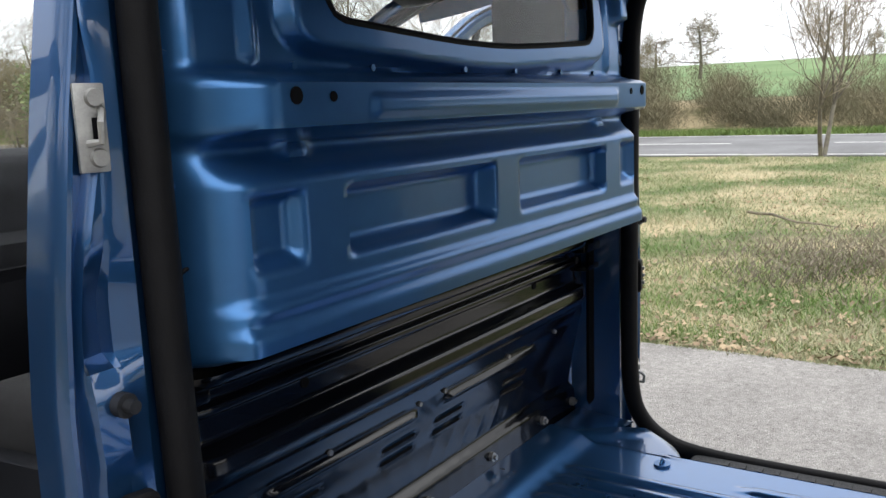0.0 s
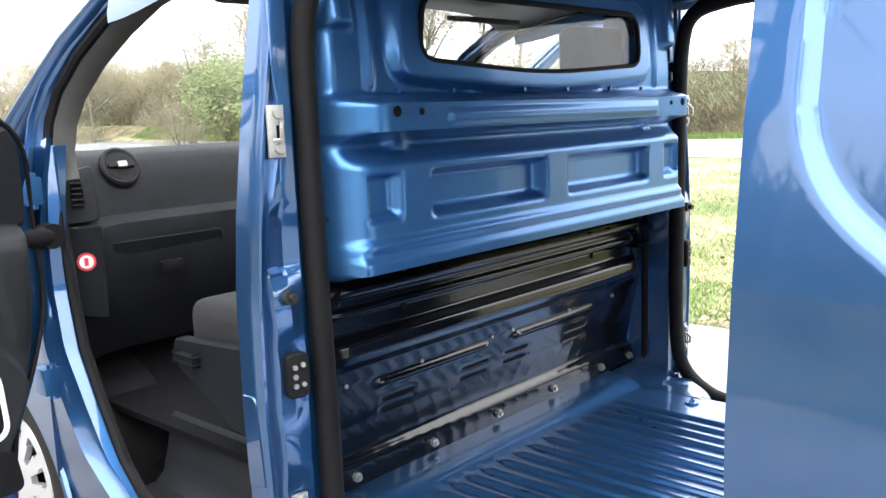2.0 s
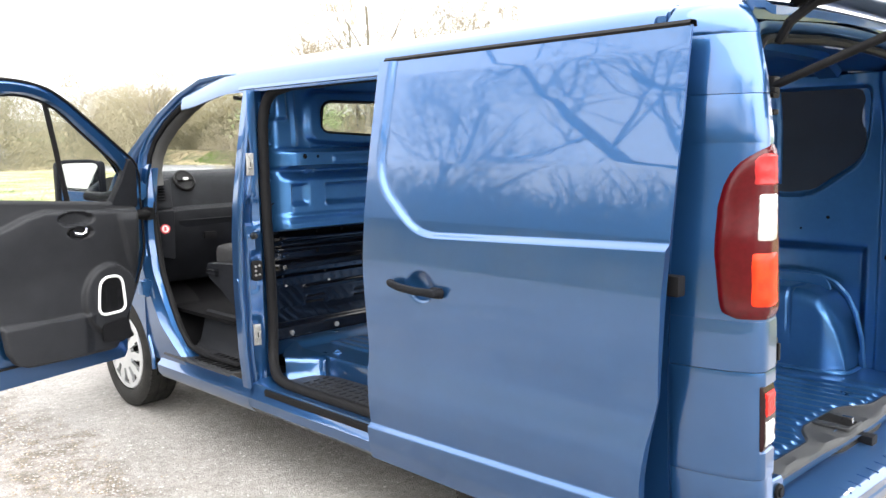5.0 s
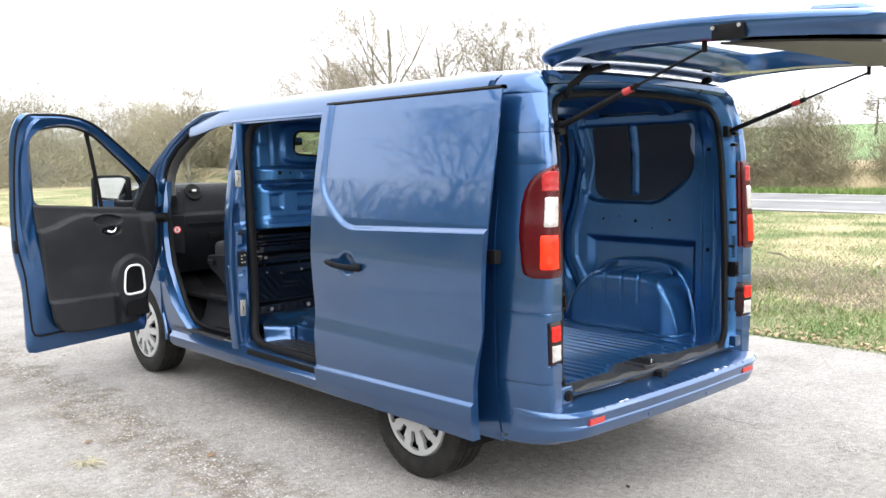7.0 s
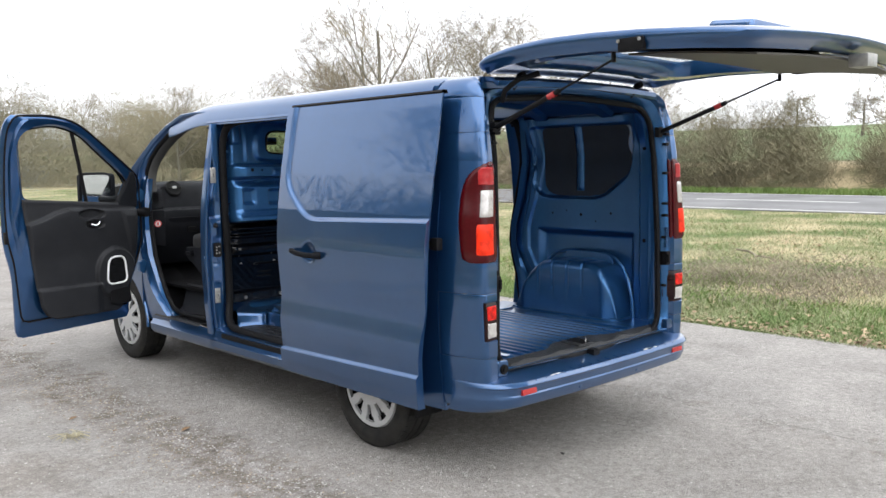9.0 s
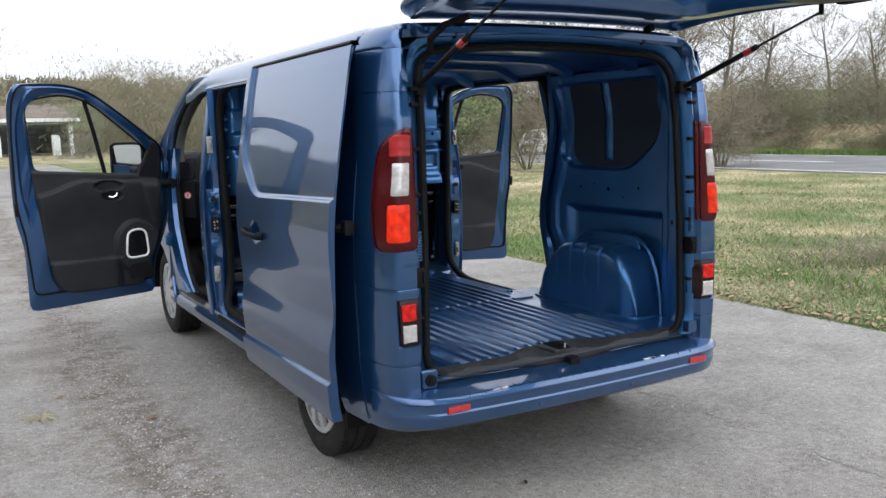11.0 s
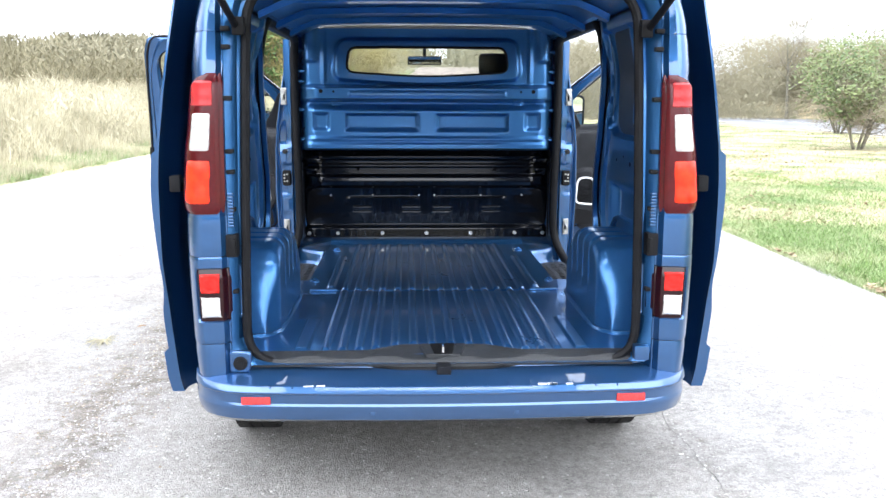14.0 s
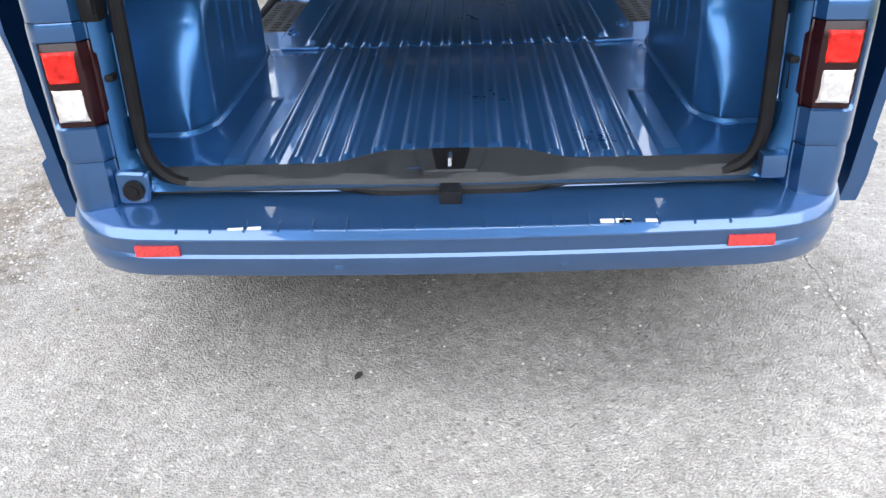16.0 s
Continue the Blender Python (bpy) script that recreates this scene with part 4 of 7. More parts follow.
    ring(bm, [[(-half(1.875) + 0.004, y, 1.875) for y in span(1.30, 2.74, 14)], [(-half(1.835), y, 1.84) for y in span(1.30, 2.74, 14)], [(-0.838, y, 1.825) for y in span(1.30, 2.74, 14)], [(-0.80, y, 1.85) for y in span(1.30, 2.74, 14)], [(-0.77, y, 1.845) for y in span(1.30, 2.74, 14)], [(-0.74, y, 1.89) for y in span(1.30, 2.74, 14)]], closed=False)
    for v in bm.verts:
        v.co.z -= 0.10 * smooth(2.70, 3.35, v.co.y)
    flip(bm, side)
    part("cant_rail", bm, PAINT, van)

# inside of the roof: skin and bows
bm = bmesh.new()
sheet(bm, lambda x, y: Vector((x, y, roof_z(x, y) - 0.068 - 0.06 * smooth(0.62, 0.8, abs(x)))), span(-0.80, 0.80, 24), span(0.26, 2.70, 24), 0.008, toward=(0, 0, 1))
part("roof_lining", bm, PAINT_IN_LIT, van)
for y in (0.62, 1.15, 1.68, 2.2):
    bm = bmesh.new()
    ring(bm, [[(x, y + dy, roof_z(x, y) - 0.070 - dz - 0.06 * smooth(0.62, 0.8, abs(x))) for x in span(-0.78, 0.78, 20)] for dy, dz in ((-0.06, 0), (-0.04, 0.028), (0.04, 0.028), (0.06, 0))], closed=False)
    part("roof_bow", bm, PAINT_IN_LIT, van)
for x in (-0.33, 0.33):
    bm = bmesh.new()
    slab(bm, rounded([(-0.12, -0.035), (0.12, -0.035), (0.12, 0.035), (-0.12, 0.035)], 0.015), lambda u, v, w: Vector((x + u, 0.38 + v, roof_z(x, 0.38) - 0.073 - w)), 0.012, 0.003)
    part("roof_lamp", bm, WHITE_PL, van, "white courtesy lamp under the roof")

# ---- bulkhead between cab and load bay ----
WIN = rounded([(-0.50, 1.635), (0.0, 1.605), (0.50, 1.635), (0.48, 1.785), (-0.48, 1.785)], [0.05, 0.2, 0.05, 0.05, 0.05], 4)
WINF = rounded([(-0.58, 1.59), (0.0, 1.555), (0.58, 1.59), (0.555, 1.835), (-0.555, 1.835)], [0.07, 0.2, 0.07, 0.07, 0.07], 4)
REC = [(0.05, 1.268), (0.505, 1.268), (0.505, 1.388), (0.05, 1.388)]
REC2 = [(0.60, 1.272), (0.705, 1.272), (0.705, 1.392), (0.60, 1.392)]
edge_x = table([(0.57, 0.785), (0.63, 0.80), (0.8, 0.81), (1.13, 0.79), (1.9, 0.79)])


def bulk_y(x, z):
    a = abs(x)
    y = 2.60 + 0.02 * smooth(1.6, 1.9, z)
    band = smooth(1.452, 1.478, z) * (1 - smooth(1.538, 1.562, z))
    y -= 0.095 * band * (1 - 0.85 * smooth(0.672, 0.80, a))
    y -= 0.055 * smooth(1.205, 1.238, z) * (1 - smooth(1.400, 1.448, z)) * (1 - smooth(0.69, 0.79, a))
    y -= 0.068 * smooth(1.160, 1.172, z) * (1 - smooth(1.195, 1.250, z)) * (1 - smooth(0.72, 0.79, a))
    y -= 0.012 * smooth(0.52, 0.55, a) * (1 - smooth(0.585, 0.60, a)) * smooth(1.432, 1.438, z) * (1 - smooth(1.452, 1.458, z))
    for r in (REC, REC2):
        y += (0.036 if r is REC else 0.026) * smooth(0.0, 0.018, inside(r, a, z)) * smooth(r[0][1], r[0][1] + 0.034, z)
    y -= 0.030 * smooth(-0.012, 0.012, inside(WINF, x, z))
    y -= 0.012 * (1 - smooth(0.006, 0.014, abs(a - 0.635))) * smooth(1.56, 1.58, z)
    y -= 0.03 * smooth(1.69, 1.71, z) * smooth(0.665, 0.70, a) * (1 - smooth(0.75, 0.78, a))
    y -= 0.006 * (1 - smooth(0.004, 0.010, abs(z - 1.512))) * (1 - smooth(0.48, 0.485, a))
    y -= 0.006 * (1 - smooth(0.004, 0.010, abs(z - 1.496))) * (1 - smooth(0.48, 0.485, a))
    y += 0.06 * smooth(0.735, 0.79, a) * (1 - smooth(1.86, 1.9, z))
    return y


black_prof = table([(0.57, 2.775), (0.64, 2.780), (0.66, 2.798), (0.74, 2.786), (0.86, 2.754), (0.905, 2.735), (0.930, 2.695), (0.955, 2.680), (0.985, 2.684), (0.995, 2.722), (1.040, 2.720), (1.046, 2.700), (1.060, 2.700), (1.066, 2.714), (1.088, 2.712), (1.096, 2.680), (1.114, 2.674), (1.121, 2.702), (1.150, 2.685), (1.172, 2.64), (1.185, 2.62)])


def black_y(x, z):
    a = abs(x)
    y = black_prof(z)
    y = y + (2.745 - y) * smooth(0.66, 0.80, a) * (1 if z > 0.88 else 0.2)
    if z < 0.86:
        y -= 0.014 * (1 - smooth(0.004, 0.012, abs(z - 0.838))) * smooth(0.05, 0.07, a) * (1 - smooth(0.50, 0.52, a))
        k = (x / 0.06) % 1.0
        y -= 0.0006 * smooth(0.15, 0.5, k) * (1 - smooth(0.5, 0.85, k)) * (1 - smooth(0.64, 0.66, z))
        for cx in (0.10, 0.42):
            for cz in (0.755, 0.787):
                y += 0.003 * (1 - smooth(0.004, 0.010, abs(z - cz))) * (1 - smooth(0.058, 0.068, abs(a - cx)))
        # pressed herring-bone ribs on both sides of the middle
        for k in range(7):
            d = abs((a - 0.05 - 0.075 * k) - 0.55 * (z - 0.72)) * 0.88
            y -= 0.0007 * (1 - smooth(0.004, 0.012, d)) * smooth(0.655, 0.67, z) * (1 - smooth(0.735, 0.745, z))
    return y


bm = bmesh.new()
ux = span(-1, 1, 150)
sheet(bm, lambda u, z: Vector((u * edge_x(z), bulk_y(u * edge_x(z), z), z)), ux, span(1.158, 1.90, 100), 0.008, skip=lambda u, z: inside(WIN, u * edge_x(z), z) > 0, toward=(0, 1, 0))
bulk = part("bulkhead", bm, PAINT_IN_LIT, van, "pressed blue steel bulkhead with a window", sharp=60)
bm = bmesh.new()
zs = sorted(span(0.572, 1.185, 96) + [0.9865, 0.9935, 1.0405, 1.0455, 1.0605, 1.0655, 1.0885, 1.0955, 1.1145, 1.1205])
sheet(bm, lambda u, z: Vector((u * edge_x(z), black_y(u * edge_x(z), z), z)), ux, zs, 0.006, toward=(0, 1, 0))
part("lower_bulkhead", bm, BLACK_COAT, van, "glossy black lower bulkhead with louvres and bolts", sharp=60)
bm = bmesh.new()
wl = resample(WIN, 90)
tube(bm, [(p.x, bulk_y(0.53, 1.7) + 0.001, p.y) for p in wl], 0.008, 8, closed=True)
part("window_seal", bm, RUBBER, bulk)
bm = bmesh.new()
slab(bm, [tuple(p) for p in wl], lambda u, v, w: Vector((u, bulk_y(0.53, 1.7) + 0.012 + w, v)), 0.004)
pane = part("window_pane", bm, GLASS, bulk)
pane.visible_shadow = False
for x in (-0.765, -0.58, -0.29, 0, 0.29, 0.58, 0.765):
    bm = bmesh.new()
    y = black_y(x, 0.607)
    tube(bm, [(x, y + 0.004, 0.607), (x, y - 0.010, 0.607)], 0.0125, 12)
    tube(bm, [(x, y - 0.010, 0.607), (x, y - 0.018, 0.607)], 0.007, 6)
    part("bolt", bm, STEEL, van)
for x in (-0.35, -0.05, 0.05, 0.35, -0.62, 0.62):
    for z in (0.86, ):
        bm = bmesh.new()
        tube(bm, [(x, black_y(x, z) + 0.004, z), (x, black_y(x, z) - 0.006, z)], 0.006, 8)
        part("rivet", bm, STEEL, van)
for x, z, r in ((-0.648, 1.519, 0.012), (-0.572, 1.517, 0.0075), (0.648, 1.519, 0.012), (0.572, 1.517, 0.0075)):
    bm = bmesh.new()
    y = bulk_y(x, z)
    tube(bm, [(x, y + 0.006, z), (x, y - 0.0015, z)], r, 14)
    part("bulkhead_hole", bm, HOLE_SHADE, bulk)
for x, z in ((-0.30, 1.135), (-0.46, 1.135), (0.40, 1.135), (0.52, 1.135), (-0.44, 1.03), (0.44, 1.03), (0.66, 1.06)):
    bm = bmesh.new()
    y = black_y(x, z)
    tube(bm, [(x, y + 0.006, z), (x, y - 0.002, z)], 0.010, 12)
    part("bulkhead_hole", bm, HOLE_SHADE, bulk)
for x in (-0.42, -0.10, 0.10, 0.42):
    for z in (0.755, 0.787):
        bm = bmesh.new()
        y = black_y(x, z) - 0.0005
        slab(bm, rounded([(-0.060, -0.006), (0.060, -0.006), (0.060, 0.008), (-0.060, 0.008)], 0.006, 2), lambda u, v, w: Vector((x + u, y + w, z + v)), 0.006)
        part("louvre_slot", bm, HOLE_SHADE, van)
for x in (-0.36, -0.10, 0.10, 0.36, -0.55, 0.55):
    bm = bmesh.new()
    tube(bm, [(x, bulk_y(x, 1.565) + 0.004, 1.565), (x, bulk_y(x, 1.565) - 0.006, 1.565)], 0.006, 8)
    part("rivet", bm, PAINT_IN_LIT, bulk)
for s in (-1, 1):
    for z in (1.222, 1.403, 1.575, 1.64, 1.76):
        bm = bmesh.new()
        slab(bm, [(-0.815, -0.022), (-0.752, 0.006), (-0.815, 0.016)], lambda u, v, w: Vector((u, 2.622 + w, z + v + 0.3 * w)), 0.045, 0.003)
        flip(bm, s)
        part("edge_tab", bm, PAINT_IN_LIT, bulk)
    for z in (1.70, 1.272):
        bm = bmesh.new()
        tube(bm, [(-0.755 + 0.024 * math.cos(a), 2.628 - 0.012 * math.sin(a), z + 0.026 * math.sin(a)) for a in span(0, math.tau * 15 / 16, 15)], 0.0032, 6, closed=True)
        flip(bm, s)
        part("cable_ring", bm, RUBBER, bulk)
    bm = bmesh.new()
    box(bm, -0.80, -0.68, 2.685, 2.73, 1.075, 1.10, 0.008)
    box(bm, -0.80, -0.70, 2.69, 2.74, 1.02, 1.035, 0.005)
    flip(bm, s)
    part("bracket", bm, BLACK_COAT, van)

# ---- doors ----
gap = lambda y: 0.083 + 0.019 * (1.62 - y) / 1.32
SD_UPR = rounded([(0.0, 2.1), (1.53, 2.1), (1.545, 1.432), (1.31, 1.25), (0.0, 1.288)], [0.01, 0.06, 0.10, 0.09, 0.01], 6)
for side in (-1, 1):
    bm = bmesh.new()

    def skin(y, z):
        x = half(z) + gap(y)
        d = inside(SD_UPR, y, z)
        x -= 0.019 * smooth(-0.011, 0.011, d)
        lip = 0.532 - 0.027 * y
        x += 0.018 * (1 - smooth(lip - 0.010, lip + 0.010, z))
        x -= 0.017 * smooth(0.645, 0.80, z) * (1 - smooth(0.80, 1.12, z))
        k = math.hypot((y - 1.285) / 0.075, (z - 1.068) / 0.062)
        x -= 0.026 * (1 - min(1.0, k * k)) ** 1.5
        return x

    edge_r = table([(0.35, 0.39), (0.60, 0.375), (0.72, 0.355), (0.85, 0.322), (1.29, 0.30), (1.6, 0.295), (1.89, 0.30)])
    ys = span(0, 1, 160)
    zs = sorted(span(0.355, 0.47, 10) + span(0.475, 0.55, 22) + span(0.56, 1.215, 80) + span(1.2175, 1.315, 45) + span(1.32, 1.878, 70))
    yy = lambda v, z: edge_r(z) + v * (1.607 - edge_r(z))
    grid = [[bm.verts.new((-skin(yy(v, z), z), yy(v, z), z)) for z in zs] for v in ys]
    inn = [[bm.verts.new((-(half(z) + gap(yy(v, z)) - 0.062 + 0.035 * smooth(0.38, 0.46, abs(v - 0.5)) + 0.012 * math.sin(z * 9) * math.sin(v * 7)), yy(v, z), z)) for z in span(zs[0], zs[-1], 24)] for v in span(0, 1, 20)]
    for g, inv in ((grid, False), (inn, True)):
        for i in range(len(g) - 1):
            for j in range(len(g[0]) - 1):
                q = [g[i][j], g[i + 1][j], g[i + 1][j + 1], g[i][j + 1]]
                bm.faces.new(q[::-1] if inv else q)
    bmesh.ops.bridge_loops(bm, edges=[e for e in bm.edges if len(e.link_faces) == 1])
    flip(bm, side)
    door = part("sliding_door", bm, PAINT, van, "blue sliding door slid open along the flank", sharp=40)
    bm = bmesh.new()
    ring(bm, [[(-half(1.878) - gap(y) + dx, y, 1.876 + dz) for y in span(0.305, 1.60, 20)] for dx, dz in ((0.055, 0.0), (0.018, 0.0), (0.015, 0.008), (0.022, 0.017), (0.05, 0.017), (0.055, 0.0))], closed=False)
    flip(bm, side)
    part("top_seal", bm, RUBBER, door)
    bm = bmesh.new()
    xh = half(1.09) + gap(1.28)
    hp = [(-xh - 0.002, 1.432, 1.069), (-xh - 0.022, 1.42, 1.069), (-xh - 0.030, 1.36, 1.061), (-xh - 0.030, 1.27, 1.056), (-xh - 0.027, 1.18, 1.057), (-xh - 0.002, 1.167, 1.057)]
    tube(bm, hp, [0.015, 0.018, 0.019, 0.019, 0.019, 0.015], 10, flat=0.7)
    box(bm, -xh - 0.022, -xh + 0.004, 1.168, 1.212, 1.038, 1.076, 0.008)
    flip(bm, side)
    part("door_handle", bm, PLASTIC, door, "black plastic door handle")
    # guide arms and catch at the rear edge
    bm = bmesh.new()
    tube(bm, [(-0.99, 0.37, 1.16), (-0.95, 0.345, 1.165), (-0.93, 0.345, 1.165)], 0.018, 8)
    box(bm, -0.985, -0.945, 0.295, 0.345, 1.135, 1.195, 0.01)
    flip(bm, side)
    part("hinge_arm", bm, RUBBER, door)
    bm = bmesh.new()
    tube(bm, [(-0.875, 1.50, 1.80), (-0.86, 1.50, 1.82), (-0.84, 1.50, 1.83)], 0.010, 8)
    flip(bm, side)
    part("upper_arm", bm, RUBBER, door)
    bm = bmesh.new()
    tube(bm, [(-0.985, 1.50, 0.45), (-0.96, 1.50, 0.43), (-0.92, 1.50, 0.42)], 0.012, 8)
    flip(bm, side)
    part("lower_arm", bm, RUBBER, door)

# front doors, swung wide open
DH, DE = Vector((-0.945, 3.625)), Vector((-1.935, 3.475))
dd = (DE - DH).normalized()
dout = Vector((dd.y, -dd.x))
if dout.y < 0:
    dout = -dout


leaf_half = table([(1.3, 0.94), (1.5, 0.912), (1.7, 0.878), (1.82, 0.848), (1.88, 0.815)])


def dpt(s, z, w):
    """A point of the passenger's front door: s from the hinge, w outward from the inner face."""
    w2 = w - (0.972 - leaf_half(min(z, 1.88))) * 0.9
    p = DH + dd * s + dout * w2
    return Vector((p.x, p.y, z))


D_OUT = rounded([(0.0, 0.97), (0.05, 0.82), (0.125, 0.66), (0.14, 0.435), (0.985, 0.40), (0.985, 0.84), (1.03, 1.02), (1.035, 1.80), (1.0, 1.905), (0.72, 1.915), (0.52, 1.865), (0.28, 1.69), (0.02, 1.48), (0.0, 1.40)],
                [0.05, 0.1, 0.1, 0.03, 0.05, 0.2, 0.2, 0.1, 0.04, 0.2, 0.2, 0.2, 0.03, 0.03], 5)
D_WIN = rounded([(0.10, 1.275), (0.90, 1.335), (0.945, 1.80), (0.70, 1.845), (0.52, 1.79), (0.14, 1.47)], [0.03, 0.05, 0.10, 0.2, 0.2, 0.05], 5)
D_CARD = rounded([(0.03, 1.24), (0.06, 1.285), (0.895, 1.345), (0.85, 0.95), (0.80, 0.56), (0.70, 0.50), (0.20, 0.53), (0.17, 0.66), (0.07, 0.84), (0.03, 1.0)], [0.04, 0.02, 0.03, 0.2, 0.08, 0.08, 0.06, 0.1, 0.1, 0.06], 5)
ND = 110
d_o, d_w = resample(D_OUT, ND), resample(D_WIN, ND)


def align(a, b):
    """Turns loop b so that its points lie opposite those of loop a."""
    c = sum(b, Vector((0, 0))) / len(b)
    best = min(range(len(b)), key=lambda k: sum((a[i] - b[(i + k) % len(b)]).length for i in range(0, len(a), 6)))
    return [b[(i + best) % len(b)] for i in range(len(b))]


d_w = align(d_o, d_w)
for side in (-1, 1):
    bm = bmesh.new()
    ins = [a.lerp(b, 0.12) for a, b in zip(d_o, d_w)]
    ins2 = [a.lerp(b, 0.45) for a, b in zip(d_o, d_w)]
    loops = [[dpt(p.x, p.y, 0.065) for p in d_w], [dpt(p.x, p.y, 0.02) for p in d_w], [dpt(p.x, p.y, 0.0) for p in [a.lerp(b, 0.85) for a, b in zip(d_o, d_w)]],
             [dpt(p.x, p.y, 0.0) for p in ins2], [dpt(p.x, p.y, 0.022) for p in [a.lerp(b, 0.36) for a, b in zip(d_o, d_w)]], [dpt(p.x, p.y, 0.03) for p in [a.lerp(b, 0.10) for a, b in zip(d_o, d_w)]], [dpt(p.x, p.y, 0.05) for p in d_o], [dpt(p.x, p.y, 0.065) for p in d_o], [dpt(p.x, p.y, 0.078) for p in ins], [dpt(p.x, p.y, 0.065) for p in d_w]]
    ring(bm, loops)
    flip(bm, side)
    fdoor = part("front_door", bm, PAINT, van, "blue front door swung wide open", sharp=35)
    # thin black bead standing in for the shaded channel round the door frame
    bm = bmesh.new()
    tube(bm, [dpt(p.x, p.y, 0.022) for p in [a.lerp(b, 0.12) for a, b in zip(d_o, d_w)]], 0.0065, 6, closed=True)
    flip(bm, side)
    part("channel_shade_bead", bm, RUBBER, fdoor)
    # pane and bar
    bm = bmesh.new()
    slab(bm, [tuple(p) for p in d_w], lambda u, v, w: dpt(u, v, 0.045 + w), 0.004)
    flip(bm, side)
    pn = part("door_glass", bm, GLASS, fdoor)
    pn.visible_shadow = False
    bm = bmesh.new()
    tube(bm, [dpt(p.x, p.y, 0.035) for p in d_w], 0.010, 6, closed=True)
    tube(bm, [dpt(0.565, 1.825, 0.045), dpt(0.50, 1.60, 0.045), dpt(0.43, 1.30, 0.045)], 0.014, 8)
    flip(bm, side)
    part("glass_channel", bm, RUBBER, fdoor)
    bm = bmesh.new()
    slab(bm, rounded([(0.06, 1.25), (0.23, 1.265), (0.16, 1.42), (0.115, 1.53), (0.07, 1.47)], 0.03), lambda u, v, w: dpt(u, v, -0.018 + w), 0.055, 0.01)
    flip(bm, side)
    part("mirror_sail", bm, PLASTIC, fdoor)
    # trim card, shaped by a height field
    bm = bmesh.new()
    card_l = table([(0.505, 0.27), (0.515, 0.235), (0.535, 0.218), (0.60, 0.205), (0.66, 0.19), (0.74, 0.145), (0.84, 0.105), (0.95, 0.078), (1.05, 0.07), (1.2, 0.07), (1.26, 0.075), (1.285, 0.09)])
    card_r = table([(0.505, 0.70), (0.515, 0.75), (0.54, 0.80), (0.60, 0.835), (0.80, 0.862), (0.95, 0.88), (1.345, 0.922)])

    ridge = table([(0.05, 1.235), (0.30, 1.245), (0.45, 1.255), (0.60, 1.262), (0.70, 1.238), (0.80, 1.195), (0.90, 1.17)])

    def card_w(s, z):
        # armrest shelf, speaker pod, pocket and hinge-side bolster, each standing proud of the panel
        w, zr = -0.018, ridge(s)
        w -= 0.030 * (1 - smooth(zr - 0.006, zr + 0.014, z)) * smooth(zr - 0.34, zr - 0.02, z)
        w -= 0.028 * (1 - smooth(0.712, 0.730, z)) * smooth(0.36, 0.44, s)
        k = math.hypot((s - 0.265) / 0.165, (z - 0.785) / 0.195)
        w -= 0.030 * (1 - smooth(0.88, 1.0, k)) * smooth(0.52, 0.60, z)
        w -= 0.018 * smooth(0.08, 0.11, s) * (1 - smooth(0.16, 0.19, s - 0.25 * (z - 1.1))) * smooth(0.90, 1.0, z) * (1 - smooth(1.19, 1.25, z))
        k = math.hypot((s - 0.44) / 0.105, (z - 1.222) / 0.040)
        w += 0.042 * (1 - smooth(0.7, 1.0, k))
        k = math.hypot((s - 0.42) / 0.075, (z - 1.15) / 0.034)
        w += 0.026 * (1 - smooth(0.75, 1.0, k))
        return w

    def card_p(a, b):
        zl, zr = 0.505 + 0.78 * b, 0.505 + 0.84 * b
        return Vector((card_l(zl) + (card_r(zr) - card_l(zl)) * a, zl + (zr - zl) * a))

    def card_f(a, b):
        p = card_p(a, b)
        e = min(a, 1 - a) * 0.72
        e = min(e, b * 0.8, (1 - b) * 0.8)
        return dpt(p.x, p.y, card_w(p.x, p.y) * smooth(-0.012, 0.016, e))

    sheet(bm, card_f, span(0, 1, 110), span(0, 1, 110))
    flip(bm, side)
    card = part("door_card", bm, CARD, fdoor, "charcoal plastic door trim with pocket", sharp=50)
    bm = bmesh.new()
    oval = rounded([(0.195, 0.715), (0.355, 0.705), (0.335, 0.905), (0.21, 0.905)], [0.045, 0.055, 0.06, 0.05], 6)
    tube(bm, [dpt(u, v, -0.052) for u, v in oval], 0.0075, 8, closed=True)
    flip(bm, side)
    part("speaker_ring", bm, WHITE_PL, card, "pale oval speaker surround")
    bm = bmesh.new()
    slab(bm, oval, lambda u, v, w: dpt(u, v, -0.048 + w), 0.004)
    flip(bm, side)
    part("speaker_grille", bm, RUBBER, card)
    # closed black plate painting the shade inside the pocket
    bm = bmesh.new()
    slab(bm, rounded([(0.17, 0.56), (0.34, 0.56), (0.34, 0.66), (0.19, 0.68)], 0.03), lambda u, v, w: dpt(u, v, -0.058 + w), 0.01)
    flip(bm, side)
    part("pocket_opening", bm, RUBBER, card)
    bm = bmesh.new()
    tube(bm, [dpt(0.455, 1.155, -0.02), dpt(0.445, 1.145, -0.045), dpt(0.42, 1.138, -0.05), dpt(0.395, 1.15, -0.045), dpt(0.385, 1.168, -0.035)], 0.009, 8)
    flip(bm, side)
    part("door_pull", bm, CHROME, card)
    bm = bmesh.new()
    slab(bm, rounded([(0.36, 1.12), (0.47, 1.12), (0.47, 1.18), (0.36, 1.18)], 0.02), lambda u, v, w: dpt(u, v, -0.026 + w), 0.01)
    flip(bm, side)
    part("pull_recess", bm, RUBBER, card)
    # latch on the free edge
    bm = bmesh.new()
    m0 = dpt(1.025, 1.10, 0.03)
